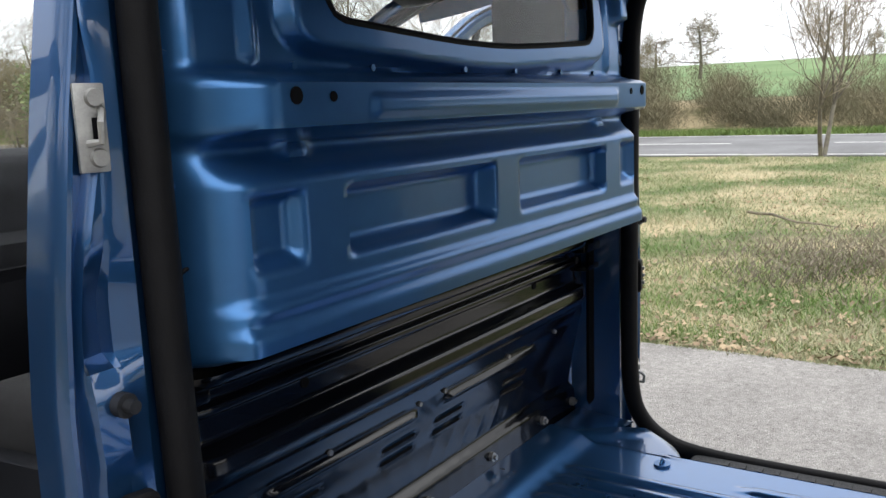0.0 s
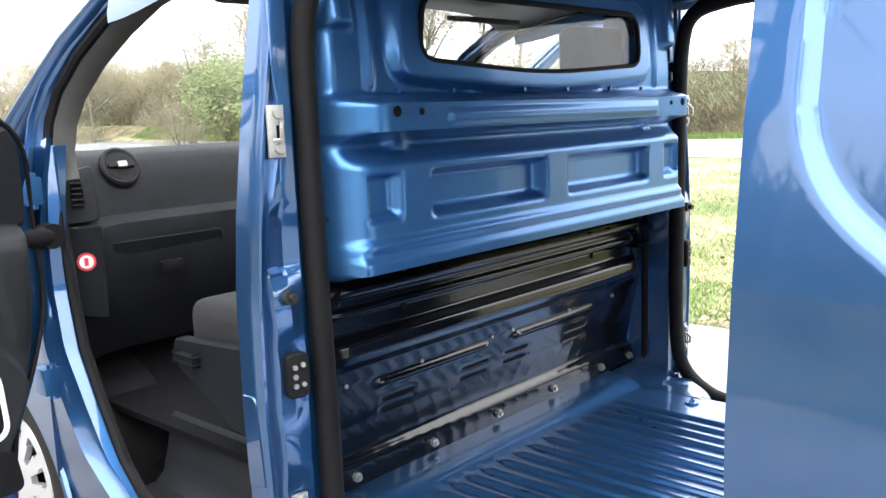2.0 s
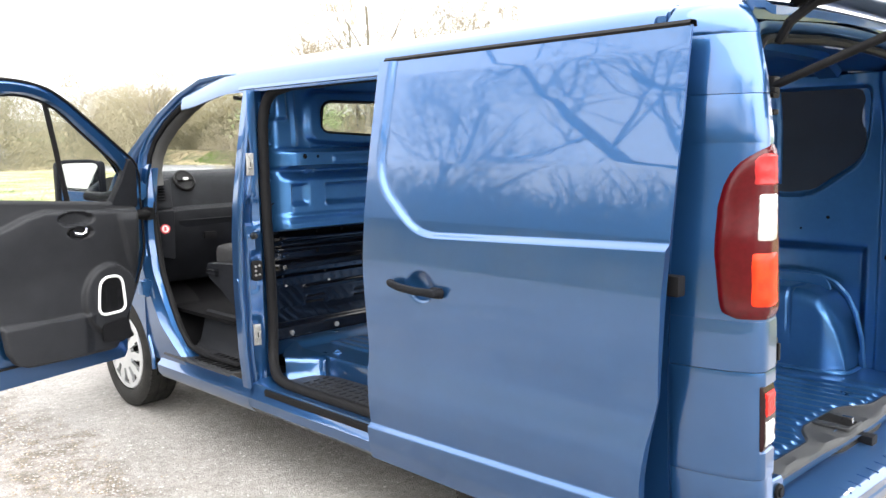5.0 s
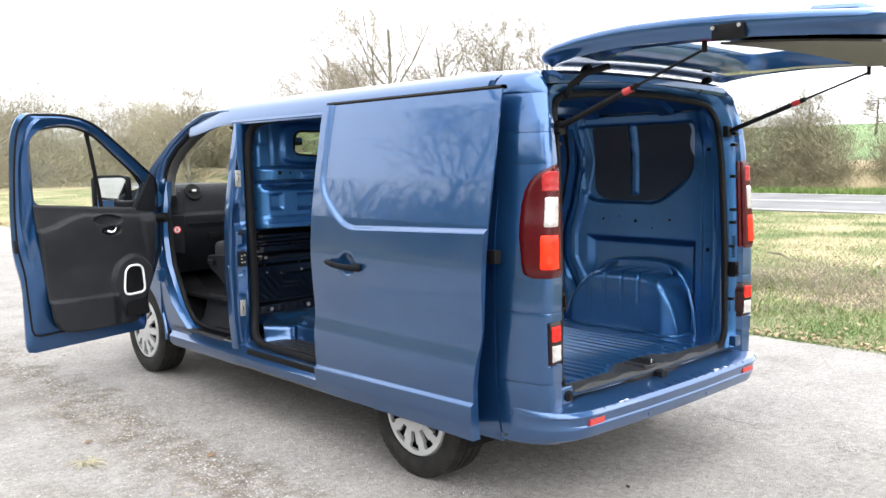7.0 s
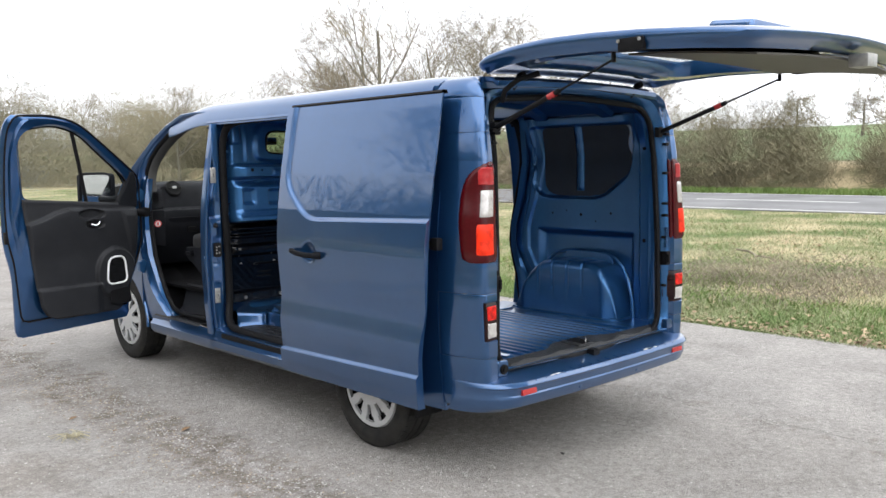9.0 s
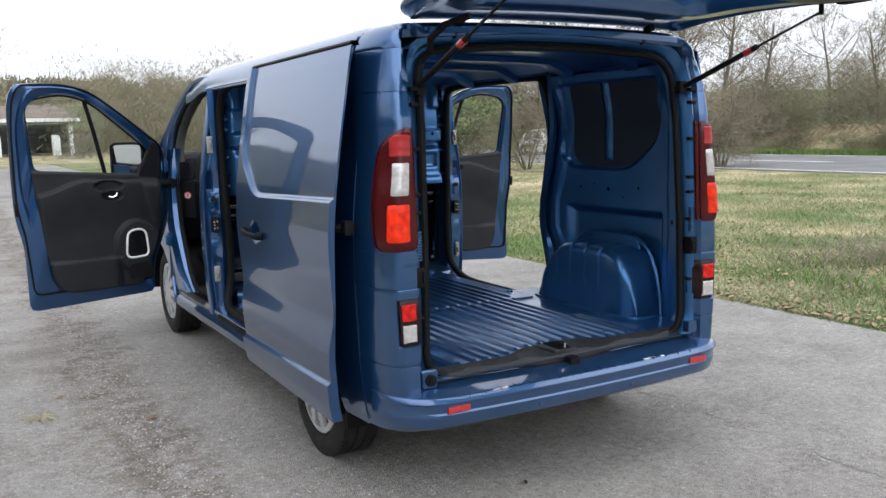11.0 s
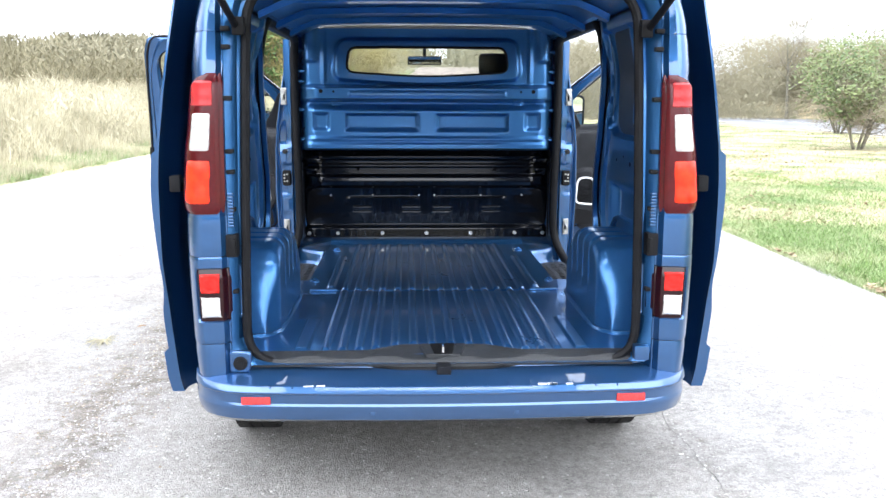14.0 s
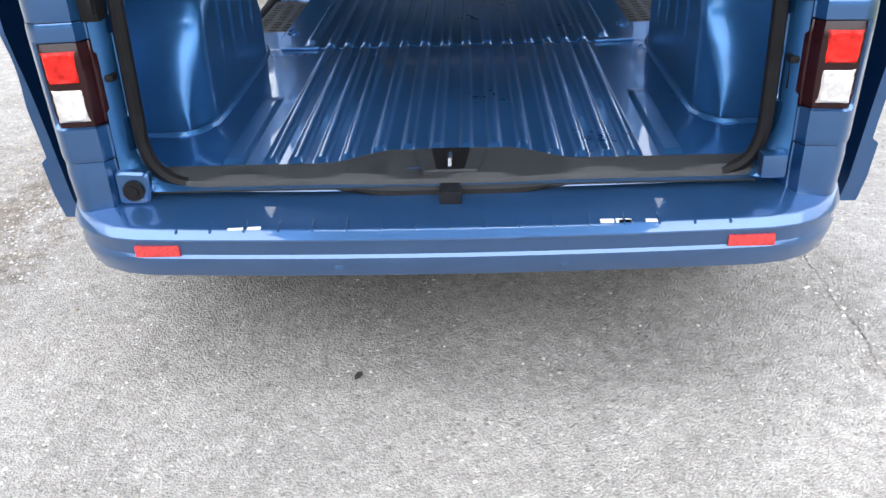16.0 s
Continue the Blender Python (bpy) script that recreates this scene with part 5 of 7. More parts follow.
    box(bm, m0.x - 0.006, m0.x + 0.012, m0.y - 0.02, m0.y + 0.02, 1.05, 1.13, 0.004)
    flip(bm, side)
    part("door_latch", bm, RUBBER, fdoor)
    # outside mirror
    bm = bmesh.new()
    mc = Vector((-1.150, 3.955, 1.375))
    box(bm, mc.x - 0.110, mc.x + 0.165, mc.y + 0.022, mc.y + 0.12, 1.25, 1.505, 0.045, 4)
    rim = rounded([(-0.108, -0.125), (0.098, -0.125), (0.098, 0.125), (-0.108, 0.125)], [0.04, 0.05, 0.05, 0.04], 5)
    tube(bm, [Vector((mc.x + u, mc.y + 0.004 - 0.25 * u - 0.05 * v, 1.378 + v)) for u, v in rim], 0.012, 8, closed=True)
    tube(bm, [dpt(0.13, 1.33, 0.06), dpt(0.15, 1.31, 0.18), (mc.x + 0.03, mc.y + 0.07, 1.31)], 0.026, 10)
    flip(bm, side)
    mir = part("door_mirror", bm, PLASTIC, fdoor, "black door mirror")
    bm = bmesh.new()
    slab(bm, rounded([(-0.100, -0.117), (0.090, -0.117), (0.090, 0.117), (-0.100, 0.117)], 0.035), lambda u, v, w: Vector((mc.x + u, mc.y - 0.008 + w - u * 0.25 - v * 0.05, 1.378 + v)), 0.004)
    flip(bm, side)
    part("mirror_glass", bm, MIRROR, mir)
    # hinges and check strap
    for z in (0.80, 1.34):
        bm = bmesh.new()
        box(bm, -0.985, -0.93, 3.61, 3.68, z - 0.04, z + 0.04, 0.01)
        tube(bm, [(-0.955, 3.625, z - 0.05), (-0.955, 3.625, z + 0.05)], 0.014, 10)
        flip(bm, side)
        part("door_hinge", bm, PAINT_IN_LIT, fdoor)
    bm = bmesh.new()
    tube(bm, [(-0.915, 3.655, 1.21), (-0.96, 3.625, 1.21), (-1.0, 3.63, 1.215)], [0.038, 0.032, 0.028], 12)
    tube(bm, [(-0.915, 3.655, 1.21), (-0.913, 3.618, 1.21)], 0.036, 14)
    flip(bm, side)
    part("cable_gaiter", bm, RUBBER, fdoor)

# ---- tailgate, raised ----
tg_top = table([(-0.05, 2.015), (0.0, 2.028), (0.05, 2.046), (0.10, 2.060), (0.22, 2.077), (0.35, 2.086), (0.5, 2.091), (0.72, 2.086), (0.95, 2.073), (1.2, 2.053), (1.44, 2.028)])


def tg(x, q, w):
    """x across, q from the hinge towards the free edge, w down from the outer skin."""
    k = (x / 0.78) ** 2
    y, z = 0.28 - q - 0.10 * (1 - k) * smooth(0.9, 1.44, q), tg_top(q) + 0.02 * (1 - k) - w
    return Vector((x, y, max(z, roof_f(x, y).z + 0.012) if y > 0.16 else z))


T_OUT = rounded([(-0.745, 0.0), (0.745, 0.0), (0.775, 0.45), (0.785, 0.95), (0.765, 1.44), (-0.765, 1.44), (-0.785, 0.95), (-0.775, 0.45)], [0.08, 0.08, 0.1, 0.1, 0.08, 0.08, 0.1, 0.1], 5)
T_WIN = rounded([(-0.58, 0.30), (0.58, 0.30), (0.64, 0.78), (-0.64, 0.78)], 0.07, 5)
T_PAN = rounded([(-0.68, 0.84), (0.68, 0.84), (0.66, 1.36), (-0.66, 1.36)], 0.08, 5)
t_o, t_w = resample(T_OUT, 200), resample(T_WIN, 200)
t_w = align(t_o, t_w)
bm = bmesh.new()
mixl = lambda k: [a.lerp(b, k) for a, b in zip(t_o, t_w)]
ring(bm, [[tg(p.x, p.y, 0.0) for p in t_w], [tg(p.x, p.y, 0.0) for p in mixl(0.5)], [tg(p.x, p.y, 0.004) for p in mixl(0.1)], [tg(p.x, p.y, 0.010) for p in mixl(0.03)], [tg(p.x, p.y, 0.020) for p in t_o], [tg(p.x, p.y, 0.032) for p in t_o], [tg(p.x, p.y, 0.052) for p in mixl(0.03)],
          [tg(p.x, p.y, 0.062) for p in mixl(0.07)], [tg(p.x, p.y, 0.085) for p in mixl(0.10)], [tg(p.x, p.y, 0.085) for p in mixl(0.14)], [tg(p.x, p.y, 0.07) for p in mixl(0.2)], [tg(p.x, p.y, 0.065) for p in mixl(0.45)], [tg(p.x, p.y, 0.09) for p in mixl(0.6)], [tg(p.x, p.y, 0.085) for p in mixl(0.9)], [tg(p.x, p.y, 0.05) for p in t_w], [tg(p.x, p.y, 0.0) for p in t_w]])
gate = part("tailgate", bm, PAINT, van, "raised blue tailgate with a window and a trimmed lower half", sharp=50)
bm = bmesh.new()
slab(bm, [tuple(p) for p in t_w], lambda u, v, w: tg(u, v, 0.02 + w), 0.004)
pn = part("tailgate_glass", bm, GLASS, gate)
pn.visible_shadow = False
bm = bmesh.new()
sheet(bm, lambda x, q: tg(x, q, 0.105 + 0.006 * math.sin(q * 5)), span(-0.66, 0.66, 24), span(0.83, 1.37, 12), 0.008, skip=lambda x, q: inside(T_PAN, x, q) < -0.01, toward=(0, 0, 1))
part("trim_panel", bm, mat("brown_hardboard", (0.048, 0.043, 0.037), 0.5, var=0.15, scale=10, bump=0.1, bscale=300), gate, "brown-grey hardboard trim panel")
for side in (-1, 1):
    bm = bmesh.new()
    c = tg(-0.772, 0.93, 0.05)
    box(bm, c.x - 0.022, c.x + 0.03, c.y - 0.06, c.y + 0.06, c.z - 0.04, c.z + 0.012, 0.006)
    flip(bm, side)
    cat = part("wedge_plate", bm, RUBBER, gate)
    bm = bmesh.new()
    for dy in (-0.05, 0.05):
        tube(bm, [(c.x - 0.034, c.y + dy, c.z), (c.x - 0.028, c.y + dy, c.z)], 0.007, 12)
    flip(bm, side)
    part("buffer", bm, STEEL, cat)
    bm = bmesh.new()
    tube(bm, [(-0.50, 0.25, 1.915), (-0.50, 0.215, 1.95), (-0.50, 0.20, 1.97), (-0.50, 0.17, 1.975)], 0.018, 8)
    flip(bm, side)
    part("gate_hinge", bm, RUBBER, gate)
    # gas strut
    bm = bmesh.new()
    a, b = Vector((-0.705, 0.18, 1.71)), Vector((-0.735, -0.53, 1.965))
    tube(bm, [a, a.lerp(b, 0.58)], 0.0125, 10)
    tube(bm, [a.lerp(b, 0.58), b], 0.0055, 8)
    box(bm, a.x - 0.012, a.x + 0.03, a.y - 0.015, a.y + 0.015, a.z - 0.03, a.z + 0.03, 0.006)
    tube(bm, [b + Vector((0, 0, 0.03)), b - Vector((0, 0, 0.012))], 0.01, 8)
    flip(bm, side)
    strut = part("gas_strut", bm, RUBBER, van, "black gas strut with a red band")
    bm = bmesh.new()
    tube(bm, [a.lerp(b, 0.49), a.lerp(b, 0.545)], 0.0142, 10)
    flip(bm, side)
    part("red_band", bm, REFLEX, strut)
bm = bmesh.new()
c = tg(0, 1.42, 0.10)
box(bm, -0.05, 0.05, c.y - 0.04, c.y + 0.04, c.z - 0.035, c.z + 0.02, 0.008)
part("gate_latch", bm, STEEL, gate)
bm = bmesh.new()
tube(bm, [(-0.64, 0.19, 1.84), (-0.66, 0.15, 1.89), (-0.62, 0.10, 1.94), (-0.56, 0.02, 1.965)], 0.014, 8)
part("cable_conduit", bm, RUBBER, gate)
bm = bmesh.new()
slab(bm, rounded([(-0.31, 0.98), (0.31, 0.98), (0.28, 1.14), (-0.28, 1.14)], 0.03), lambda u, v, w: tg(u, v, -0.055 + w), 0.06, 0.015)
part("plate_lamp_housing", bm, PAINT, gate)

# ---- wheels ----


def wheel(x, y, side):
    lathe = [(0.222, 0.06), (0.232, 0.092), (0.258, 0.104), (0.295, 0.102), (0.322, 0.088), (0.332, 0.065), (0.333, 0.03), (0.326, 0.028), (0.326, 0.018), (0.333, 0.016), (0.333, -0.016), (0.326, -0.018), (0.326, -0.028), (0.333, -0.03), (0.332, -0.065), (0.32, -0.09), (0.25, -0.104), (0.222, -0.06)]
    bm = bmesh.new()
    n = 56
    ring(bm, [[(-w, r * math.cos(k * math.tau / n), r * math.sin(k * math.tau / n)) for k in range(n)] for r, w in lathe])
    for k in range(n):
        a = k * math.tau / n
        m = Matrix.Rotation(a, 4, "X")
        box(bm, -0.086, -0.062, -0.0155, 0.0155, 0.318, 0.3318, 0.002, 1, m=m)
        box(bm, 0.062, 0.086, -0.0155, 0.0155, 0.318, 0.3318, 0.002, 1, m=m)
    flip(bm, side)
    wh = part("wheel", bm, TYRE, van, "black tyre on a steel wheel with silver cover")
    wh.location = (x, y, 0.335)
    bm = bmesh.new()
    n = 100
    sp = 10

    def cover(r, k):
        a = k * math.tau / n
        w = 0.090 + 0.016 * (1 - (r / 0.205) ** 2) - 0.03 * smooth(0.19, 0.205, r)
        return Vector((-w, 1.15 * r * math.cos(a), 1.15 * r * math.sin(a)))

    def hole(r, k):
        ph = (k / n * sp) % 1.0
        wide = 0.16 + 0.13 * (r - 0.075) / 0.1
        return 0.082 < r < 0.172 and abs(ph - 0.5) < wide
    sheet(bm, cover, [0.004, 0.02, 0.03, 0.045, 0.06, 0.075, 0.085, 0.10, 0.12, 0.14, 0.155, 0.168, 0.176, 0.19, 0.2, 0.205], list(range(n + 1)), 0.02, skip=hole, toward=(1, 0, 0))
    bmesh.ops.remove_doubles(bm, verts=bm.verts, dist=0.0004)
    flip(bm, side)
    part("wheel_cover", bm, RIM, wh, "silver ten-spoke wheel cover")
    # black disc added as the shade seen through the cover's openings
    bm = bmesh.new()
    tube(bm, [(-0.055, 0, 0), (0.05, 0, 0)], 0.226, 40)
    flip(bm, side)
    part("dark_backing", bm, RUBBER, wh)


for side in (-1, 1):
    wheel(0.785 * side, ARCH_Y, side)
    wheel(0.785 * side, FRONT_Y, side)
    # wheel housing and mud flap
    bm = bmesh.new()
    ring(bm, [[(x, ARCH_Y - 0.347 * math.cos(a), ARCH_Z + 0.347 * math.sin(a)) for a in span(-0.1, math.pi + 0.1, 24)] for x in (-0.92, -0.66)], closed=False)
    flip(bm, side)
    part("wheel_housing", bm, RUBBER, van)
    bm = bmesh.new()
    ring(bm, [[(x, FRONT_Y - 0.50 * math.cos(a), ARCH_Z + 0.42 * math.sin(a)) for a in span(-0.1, math.pi + 0.1, 24)] for x in (-0.92, -0.56, -0.54)], closed=False)
    flip(bm, side)
    part("wheel_housing", bm, RUBBER, van)
    bm = bmesh.new()
    box(bm, -0.90, -0.72, 0.56, 0.575, 0.25, 0.48, 0.004)
    flip(bm, side)
    part("mud_flap", bm, RUBBER, van)
bm = bmesh.new()
box(bm, -0.66, 0.66, 0.45, 4.85, 0.34, 0.45, 0.02)
tube(bm, [(-0.7, ARCH_Y, 0.30), (0.7, ARCH_Y, 0.30)], 0.045, 10)
part("underbody", bm, RUBBER, van)

# ---- cab and front end ----
bm = bmesh.new()
sheet(bm, lambda x, y: Vector((x, y, 0.64 + 0.10 * smooth(3.75, 4.1, y))), span(-0.72, 0.72, 8), span(2.80, 4.25, 12), 0.02, toward=(0, 0, -1))
part("cab_floor", bm, CARPET, van)
DASH = [(3.86, 0.78), (3.78, 0.92), (3.745, 1.02), (3.745, 1.16), (3.76, 1.205), (3.80, 1.22), (3.815, 1.228), (3.82, 1.24), (3.855, 1.33), (3.885, 1.385), (3.92, 1.412), (4.02, 1.43), (4.4, 1.40)]
bm = bmesh.new()


def dash_f(x, i):
    y, z = DASH[int(i)]
    k = smooth(0.62, 0.82, abs(x))
    return Vector((x, y - 0.03 * k + 0.05 * (1 - smooth(0.0, 0.3, abs(x))) * (z < 1.2), z - 0.015 * k))


sheet(bm, dash_f, span(-0.84, 0.84, 40), list(range(len(DASH))), 0.02, toward=(0, 1, 0))
for s in (-1, 1):
    slab(bm, [(y - 0.03, z) for y, z in DASH] + [(4.4, 0.85)], lambda u, v, w: Vector((s * (0.838 + w), u, v - 0.01)), 0.012)
dash = part("dashboard", bm, PLASTIC, van, "charcoal plastic dashboard with round vents", sharp=30)
for x in (-0.565, 0.565):
    bm = bmesh.new()
    c = Vector((x, 3.872, 1.375))
    m = Matrix.Translation(c) @ Matrix.Rotation(radians(-28), 4, "X")
    tube(bm, [m @ Vector((0.058 * math.cos(a), 0, 0.058 * math.sin(a))) for a in span(0, math.tau * 31 / 32, 31)], 0.012, 8, closed=True)
    tube(bm, [m @ Vector((0, -0.01, 0)), m @ Vector((0, 0.02, 0))], 0.05, 20)
    box(bm, -0.045, 0.045, -0.018, -0.006, -0.006, 0.006, 0.003, m=m)
    v = part("air_vent", bm, RUBBER, dash, "round black air vent")
    bm = bmesh.new()
    box(bm, -0.016, 0.016, -0.026, -0.016, -0.010, 0.010, 0.004, m=m)
    part("vent_knob", bm, STEEL, v)
bm = bmesh.new()
slab(bm, rounded([(-0.70, 0.92), (-0.28, 0.92), (-0.28, 1.15), (-0.70, 1.15)], 0.02), lambda u, v, w: Vector((u, 3.738 + w - 0.6 * max(0, 1.02 - v) * -1, v)), 0.02, 0.005)
glove = part("glovebox", bm, PLASTIC, dash)
bm = bmesh.new()
box(bm, -0.53, -0.45, 3.72, 3.745, 1.03, 1.07, 0.008)
part("glovebox_catch", bm, RUBBER, glove)
bm = bmesh.new()
# slanted end panel of the dashboard with its vent and sticker
END = Matrix.Translation((-0.785, 3.705, 0)) @ Matrix.Rotation(radians(-22), 4, "Z")
slab(bm, rounded([(-0.05, 0.95), (0.05, 0.93), (0.055, 1.215), (-0.05, 1.215)], 0.012), lambda u, v, w: END @ Vector((u, w, v)), 0.06, 0.004)
slab(bm, rounded([(-0.05, 1.22), (0.05, 1.225), (0.05, 1.39), (-0.045, 1.37)], 0.015), lambda u, v, w: END @ Vector((u, w + 0.035 + (v - 1.22) * 0.45, v)), 0.06, 0.004)
end = part("end_panel", bm, PLASTIC, dash)
bm = bmesh.new()
slab(bm, rounded([(-0.024, 1.265), (0.016, 1.265), (0.012, 1.35), (-0.02, 1.355)], 0.008), lambda u, v, w: END @ Vector((u, w + 0.033 + (v - 1.22) * 0.45, v)), 0.01)
part("side_vent", bm, HOLE_SHADE, dash)
for k in range(5):
    bm = bmesh.new()
    box(bm, -0.018, 0.011, 0.046 + k * 0.0075, 0.058 + k * 0.0075, 1.275 + k * 0.016, 1.279 + k * 0.016, m=END)
    part("vent_slat", bm, PLASTIC_LT, dash)
disc = [(math.cos(a), math.sin(a)) for a in span(0, math.tau * 31 / 32, 31)]
bm = bmesh.new()
slab(bm, [(0.027 * a, 0.027 * b) for a, b in disc], lambda u, v, w: END @ Vector((u + 0.0, w - 0.002, 1.11 + v)), 0.003)
st = part("airbag_sticker", bm, STICKER_R, dash, "round red and white warning sticker")
bm = bmesh.new()
slab(bm, [(0.020 * a, 0.020 * b) for a, b in disc], lambda u, v, w: END @ Vector((u + 0.0, w - 0.003, 1.11 + v)), 0.003)
part("sticker_centre", bm, WHITE_PL, st)
bm = bmesh.new()
box(bm, -0.006, 0.006, -0.004, -0.001, 1.098, 1.122, m=END)
part("sticker_sign", bm, STICKER_R, st)
# kick panels and the board under the dashboard
for s in (-1, 1):
    bm = bmesh.new()
    sheet(bm, lambda y, z: Vector((-0.80 - 0.02 * smooth(0.7, 1.0, z), y, z)), span(3.76, 4.30, 8), span(0.62, 1.25, 8), 0.01, toward=(-1, 0, 0))
    flip(bm, s)
    part("kick_panel", bm, CARPET, van)
bm = bmesh.new()
sheet(bm, lambda x, y: Vector((x, y, 0.80 - 0.10 * smooth(3.85, 4.2, y))), span(-0.80, 0.80, 8), span(3.86, 4.30, 6), 0.01, toward=(0, 0, 1))
part("under_dash_board", bm, CARPET, van)
bm = bmesh.new()
sheet(bm, lambda x, z: Vector((x, 4.24, z)), span(-0.80, 0.80, 6), span(0.62, 0.80, 4), 0.01, toward=(0, 1, 0))
part("toe_board", bm, CARPET, van)
# seats
for x, wide in ((-0.40, 0.80), (0.46, 0.50)):
    bm = bmesh.new()
    box(bm, x - wide / 2 + 0.02, x + wide / 2 - 0.02, 2.84, 3.18, 0.92, 1.06, 0.065, 5)
    seat = part("seat", bm, FABRIC, van, "black fabric cab seat")
    bm = bmesh.new()
    m = Matrix.Translation((x, 2.88, 1.0)) @ Matrix.Rotation(radians(12), 4, "X")
    box(bm, -wide / 2 + 0.01, wide / 2 - 0.01, -0.09, 0.05, -0.05, 0.56, 0.05, 4, m=m)
    part("backrest", bm, FABRIC, seat)
    for hx in ((x - 0.2, x + 0.2) if wide > 0.6 else (x,)):
        bm = bmesh.new()
        hz = 1.56 if wide < 0.6 else 1.40
        box(bm, hx - 0.13, hx + 0.13, 2.68, 2.77, hz, hz + 0.20, 0.04, 4)
        tube(bm, [(hx - 0.05, 2.74, 1.48), (hx - 0.05, 2.73, 1.58)], 0.007, 6)
        tube(bm, [(hx + 0.05, 2.74, 1.48), (hx + 0.05, 2.73, 1.58)], 0.007, 6)
        part("headrest", bm, FABRIC, seat)
    bm = bmesh.new()
    box(bm, x - wide / 2 + 0.10, x + wide / 2 - 0.10, 2.86, 3.02, 0.64, 0.92, 0.02)
    part("seat_base", bm, PLASTIC, seat)
    bm = bmesh.new()
    out = math.copysign(1, x)
    slab(bm, rounded([(3.19, 0.965), (2.84, 0.985), (2.84, 0.77), (2.93, 0.76), (3.05, 0.83), (3.18, 0.895)], [0.03, 0.03, 0.02, 0.03, 0.08, 0.03], 4), lambda u, v, w: Vector((x + out * (wide / 2 - 0.015 + w), u, v)), 0.04, 0.008)
    cover = part("seat_side_cover", bm, PLASTIC, seat, "charcoal plastic side cover")
    bm = bmesh.new()
    box(bm, x + out * (wide / 2 + 0.015), x + out * (wide / 2 + 0.04), 3.06, 3.15, 0.915, 0.935, 0.008)
    part("seat_lever", bm, PLASTIC, cover)
# steering wheel
bm = bmesh.new()
m = Matrix.Translation((0.46, 3.62, 1.20)) @ Matrix.Rotation(radians(-55), 4, "X")
tube(bm, [m @ Vector((0.19 * math.cos(a), 0.19 * math.sin(a), 0)) for a in span(0, math.tau * 39 / 40, 39)], 0.014, 8, closed=True)
for a in (0, math.pi, -math.pi / 2):
    tube(bm, [m @ Vector((0, 0, -0.02)), m @ Vector((0.18 * math.cos(a), 0.18 * math.sin(a), 0))], 0.016, 6)
tube(bm, [m @ Vector((0, 0, 0.01)), m @ Vector((0, 0, -0.06)), (0.46, 3.85, 1.10)], [0.06, 0.06, 0.03], 12)
part("steering_wheel", bm, PLASTIC, van)
# pillars, screen and roof lining of the cab
for side in (-1, 1):
    bm = bmesh.new()
    path = [(-0.80, 2.74, 1.905), (-0.815, 2.95, 1.915), (-0.822, 3.14, 1.905), (-0.832, 3.36, 1.835), (-0.845, 3.56, 1.74), (-0.86, 3.72, 1.63), (-0.875, 3.84, 1.53), (-0.893, 3.97, 1.39), (-0.89, 4.1, 1.25)]
    tube(bm, path, [0.012, 0.014, 0.016, 0.018, 0.02, 0.024, 0.032, 0.045, 0.05], 10, flat=1.3)
    flip(bm, side)
    part("screen_pillar", bm, PAINT, van)
    bm = bmesh.new()
    rim = [Vector(p) for p in ((-0.797, 2.71, 1.76), (-0.796, 2.745, 1.845), (-0.797, 2.80, 1.878), (-0.798, 2.90, 1.884), (-0.80, 3.04, 1.876), (-0.803, 3.14, 1.862), (-0.807, 3.24, 1.842), (-0.815, 3.39, 1.782), (-0.825, 3.54, 1.704), (-0.838, 3.655, 1.611), (-0.848, 3.708, 1.525), (-0.858, 3.718, 1.435), (-0.864, 3.69, 1.35))]
    out_n = []
    for i in range(len(rim)):
        d = rim[min(i + 1, len(rim) - 1)] - rim[max(i - 1, 0)]
        out_n.append(Vector((0, -d.z, d.y)).normalized())
    path = [(-0.80, 2.72, 0.62), (-0.80, 2.715, 1.2)] + [tuple(p) for p in rim] + [(-0.866, 3.665, 1.27), (-0.868, 3.63, 1.05), (-0.868, 3.595, 0.88), (-0.868, 3.505, 0.72), (-0.866, 3.42, 0.58), (-0.865, 3.33, 0.50), (-0.862, 3.20, 0.475), (-0.86, 2.85, 0.475), (-0.83, 2.745, 0.51)]
    tube(bm, path, 0.016, 8, closed=True)
    flip(bm, side)
    part("front_door_seal", bm, RUBBER, van)
    bm = bmesh.new()
    steps = ((0.008, 0.010), (0.012, 0.026), (0.016, 0.030), (0.024, 0.033), (0.030, 0.042), (0.038, 0.043), (0.046, 0.036), (0.050, 0.022), (0.050, -0.03))
    ring(bm, [[p + n * k + Vector((-dx * (0.7 + 0.6 * smooth(1.75, 1.4, p.z)), 0, 0)) for p, n in zip(rim, out_n)] for k, dx in steps], closed=False)
    flip(bm, side)
    part("door_opening_frame", bm, PAINT, van, sharp=30)
    bm = bmesh.new()
    ring(bm, [[p - n * k + Vector((dx, 0, 0)) for p, n in zip(rim, out_n)] for k, dx in ((0.006, 0.006), (0.016, 0.004), (0.034, 0.022), (0.040, 0.060))], closed=False)
    flip(bm, side)
    part("pillar_trim", bm, TRIM_GREY, van, "grey plastic trim inside the screen pillar")
    # hinge post
    jy = table([(0.42, 3.22), (0.5, 3.33), (0.6, 3.44), (0.72, 3.515), (0.88, 3.605), (1.05, 3.64), (1.5, 3.655)])
    zz = span(0.40, 1.46, 40)
    bm = bmesh.new()
